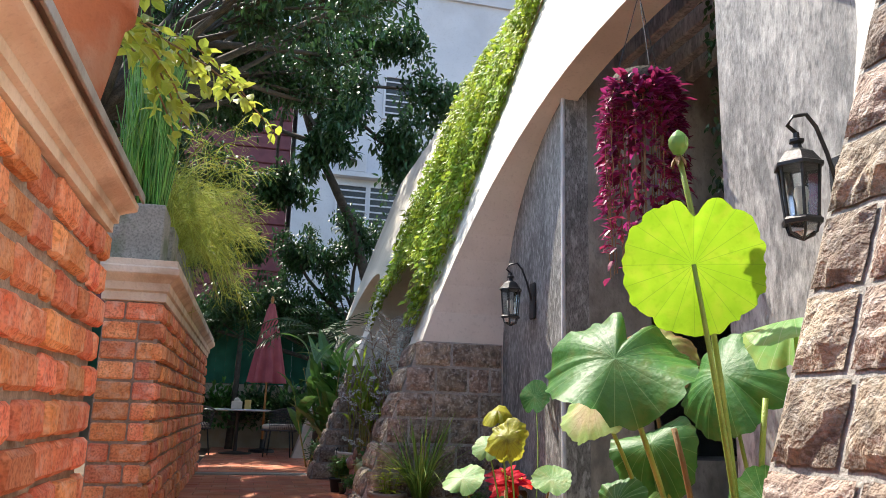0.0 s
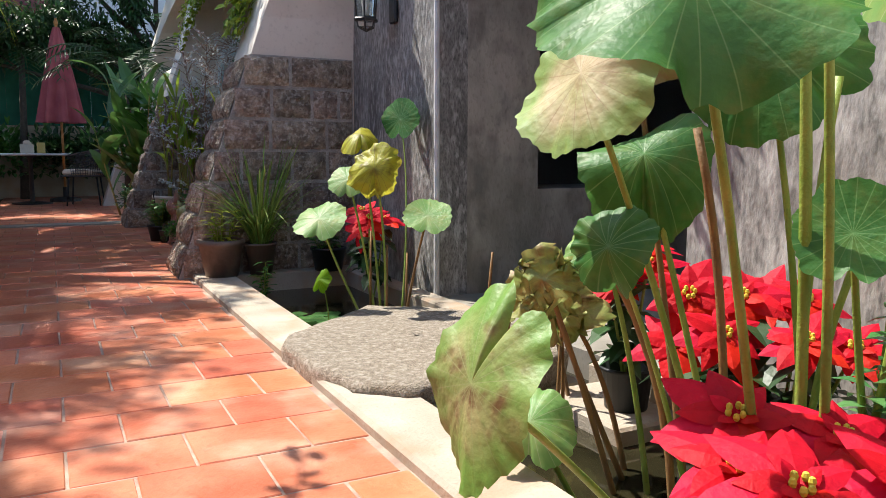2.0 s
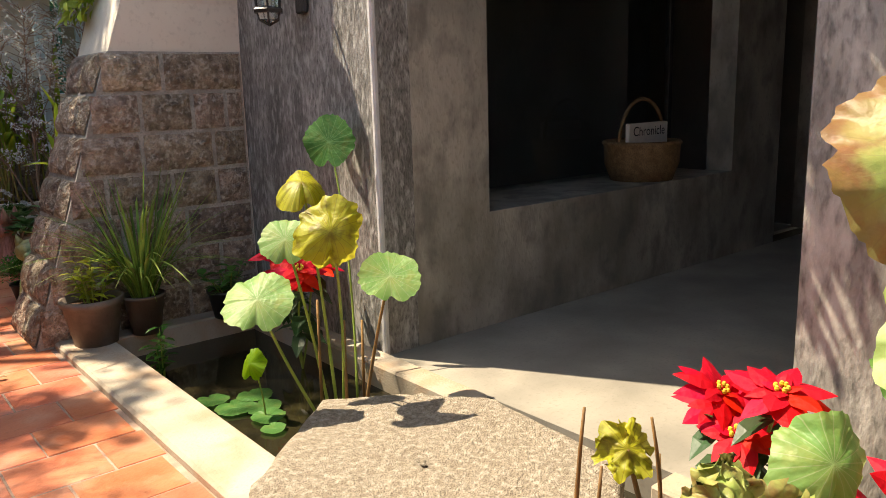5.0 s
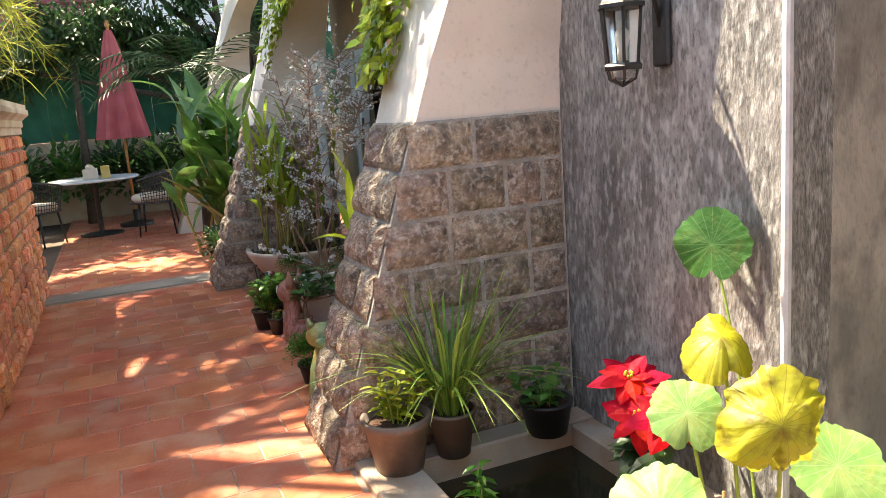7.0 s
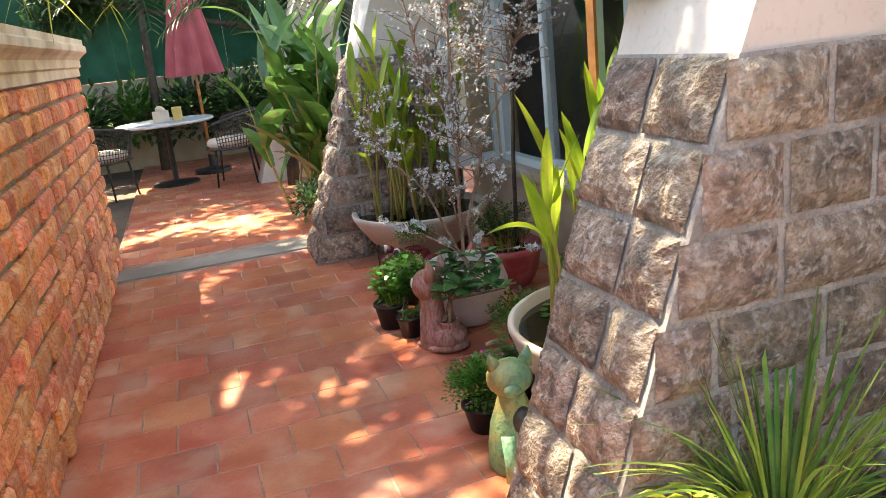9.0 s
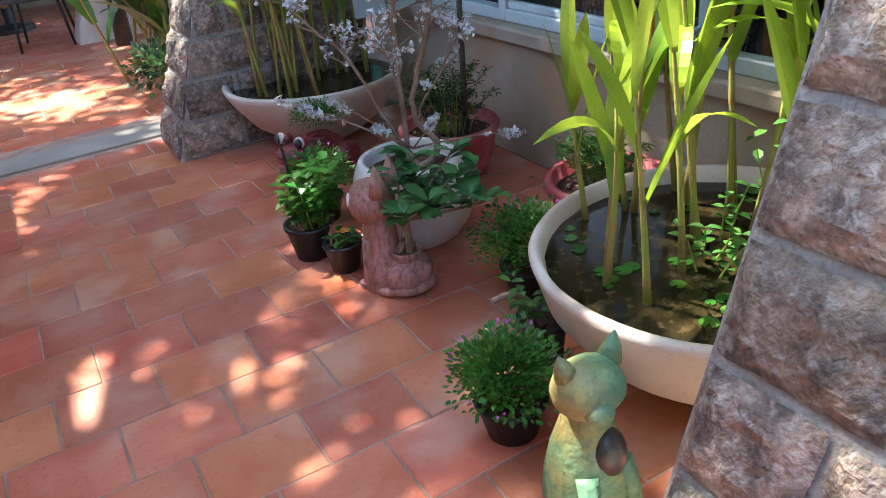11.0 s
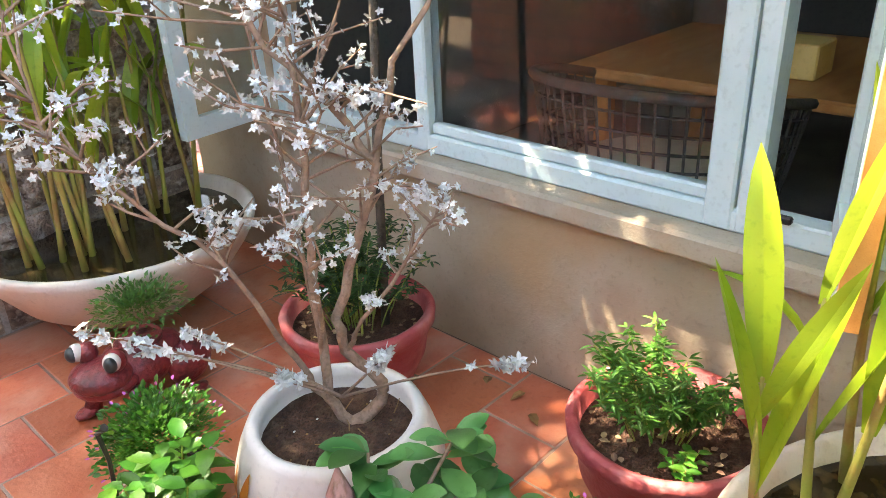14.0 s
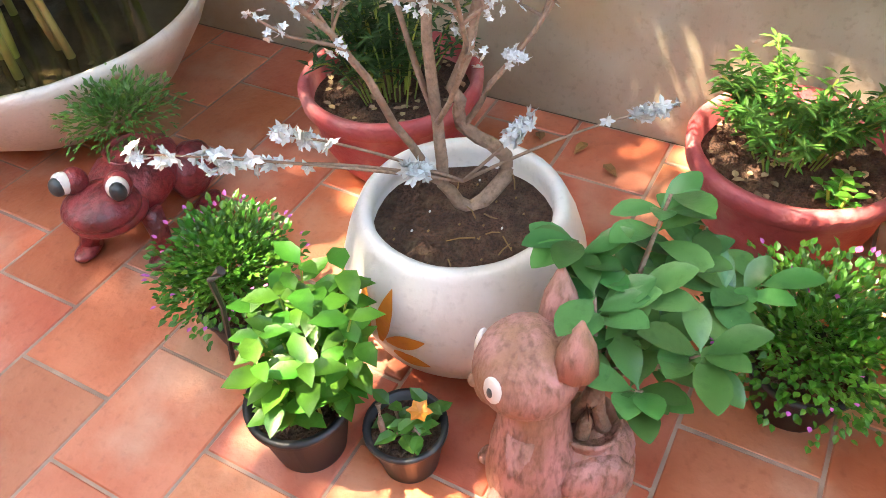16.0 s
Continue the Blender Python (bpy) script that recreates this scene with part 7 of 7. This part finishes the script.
def brick_wall(name, y0, y1, near, label, south=False, cap_high=0.345):
    """A wall of coursed bricks with its coping; near: the stretch whose bricks are parts."""
    q = random.Random(int(100 * y1))
    core = Mesh().box((-1.26, y0 + 0.014, 0), (-0.915, y1 - 0.014, 1.53))
    course = 0.127
    ob = solid(name, core, MORTAR, label, "wall", "structure")
    rest = Mesh()
    count = 0
    for c in range(12):
        z = course * (c + 0.5)
        y = y0
        while y < y1 - 0.03:
            ln = q.choice((0.125, 0.185, 0.255, 0.255)) if c % 2 else q.choice((0.125, 0.125, 0.255, 0.185))
            if y + ln + 0.012 > y1:
                ln = y1 - y
            mid = y + ln / 2
            x = -0.905 + q.uniform(-0.012, 0.012)
            if near[0] < mid < near[1] and ln in BRICKS and count < 290:
                b = new("brick", q.choice(BRICKS[ln]))
                b.parent = ob
                b.location = S * Vector((x, mid, z + q.uniform(-0.003, 0.003)))
                b.rotation_euler = (q.uniform(-0.02, 0.02), q.uniform(-0.02, 0.02), q.uniform(-0.03, 0.03))
                count += 1
            else:
                d = q.uniform(-0.012, 0.012)
                rest.box((-0.96, y, z - 0.0525), (-0.889 + d, y + ln, z + 0.0525), bev=0.015)
            y += ln + 0.017
        if south:
            xs = [-1.26, -1.26 + q.choice((0.13, 0.22)), -0.93]
            for a, b in zip(xs, xs[1:]):
                rest.box((a + 0.006, y0 - q.uniform(0.0, 0.008), z - 0.055), (b - 0.006, y0 + 0.06, z + 0.055), bev=0.010)
        else:
            xs = [-1.26, -1.26 + q.choice((0.13, 0.22)), -0.93]
            for a, b in zip(xs, xs[1:]):
                rest.box((a + 0.006, y1 - 0.06, z - 0.055), (b - 0.006, y1 + q.uniform(0.0, 0.008), z + 0.055), bev=0.010)
    s = part("far_bricks", rest, BRICKSTUFF, ob)
    s["kind"] = "stuff"
    cap = Mesh()
    prof = [(0.0, 1.525), (0.012, 1.53), (0.012, 1.60), (0.028, 1.615), (0.028, 1.68), (0.05, 1.71), (0.075, 1.735), (0.085, 1.75), (0.085, 1.80), (0.07, 1.815), (0.07, 1.865), (0.055, 1.87)]
    prof = [(d, 1.525 + (z - 1.525) * cap_high / 0.345) for d, z in prof]
    for yy, e in ((y0, -1), (y1, 1)):
        for d, z in prof:
            cap.v.append((-0.90 + d, yy + e * (d - 0.004), z))
        for d, z in reversed(prof):
            cap.v.append((-1.27 - d, yy + e * (d - 0.004), z))
    k = 2 * len(prof)
    for i in range(k):
        cap.f.append((i, (i + 1) % k, k + (i + 1) % k, k + i))
    h = len(prof)
    for o in (0, k):
        for i in range(h - 1):
            cap.f.append((o + i, o + i + 1, o + k - 2 - i, o + k - 1 - i))
    part("coping", cap, COPING, ob, "moulded pale lime coping with brown stains")
    return ob


w1 = brick_wall("wall_brick_south", -3.0, 3.48, (1.4, 3.6), "red brick garden wall with moulded lime coping", cap_high=0.17)
part("flashing", Mesh().box((-1.0, -3.0, 1.697), (-0.795, 3.54, 1.710), bev=0.003).box((-0.80, -3.0, 1.665), (-0.79, 3.54, 1.697), bev=0.002), TIN, w1, "bent grey tin flashing")
brick_wall("wall_brick_north", 5.60, 11.65, (5.6, 9.2), "long red brick garden wall with moulded lime coping", True, 0.27)
for ob in list(bpy.data.objects):
    if ob.name.split(".")[0] in ("stemwork", "foliage", "white_foliage", "bloom_scatter", "duckweed", "weed_growth", "flower_centre", "grass_tuft", "crown", "pond_weed", "sprout", "stemwork"):
        ob["kind"] = "stuff"
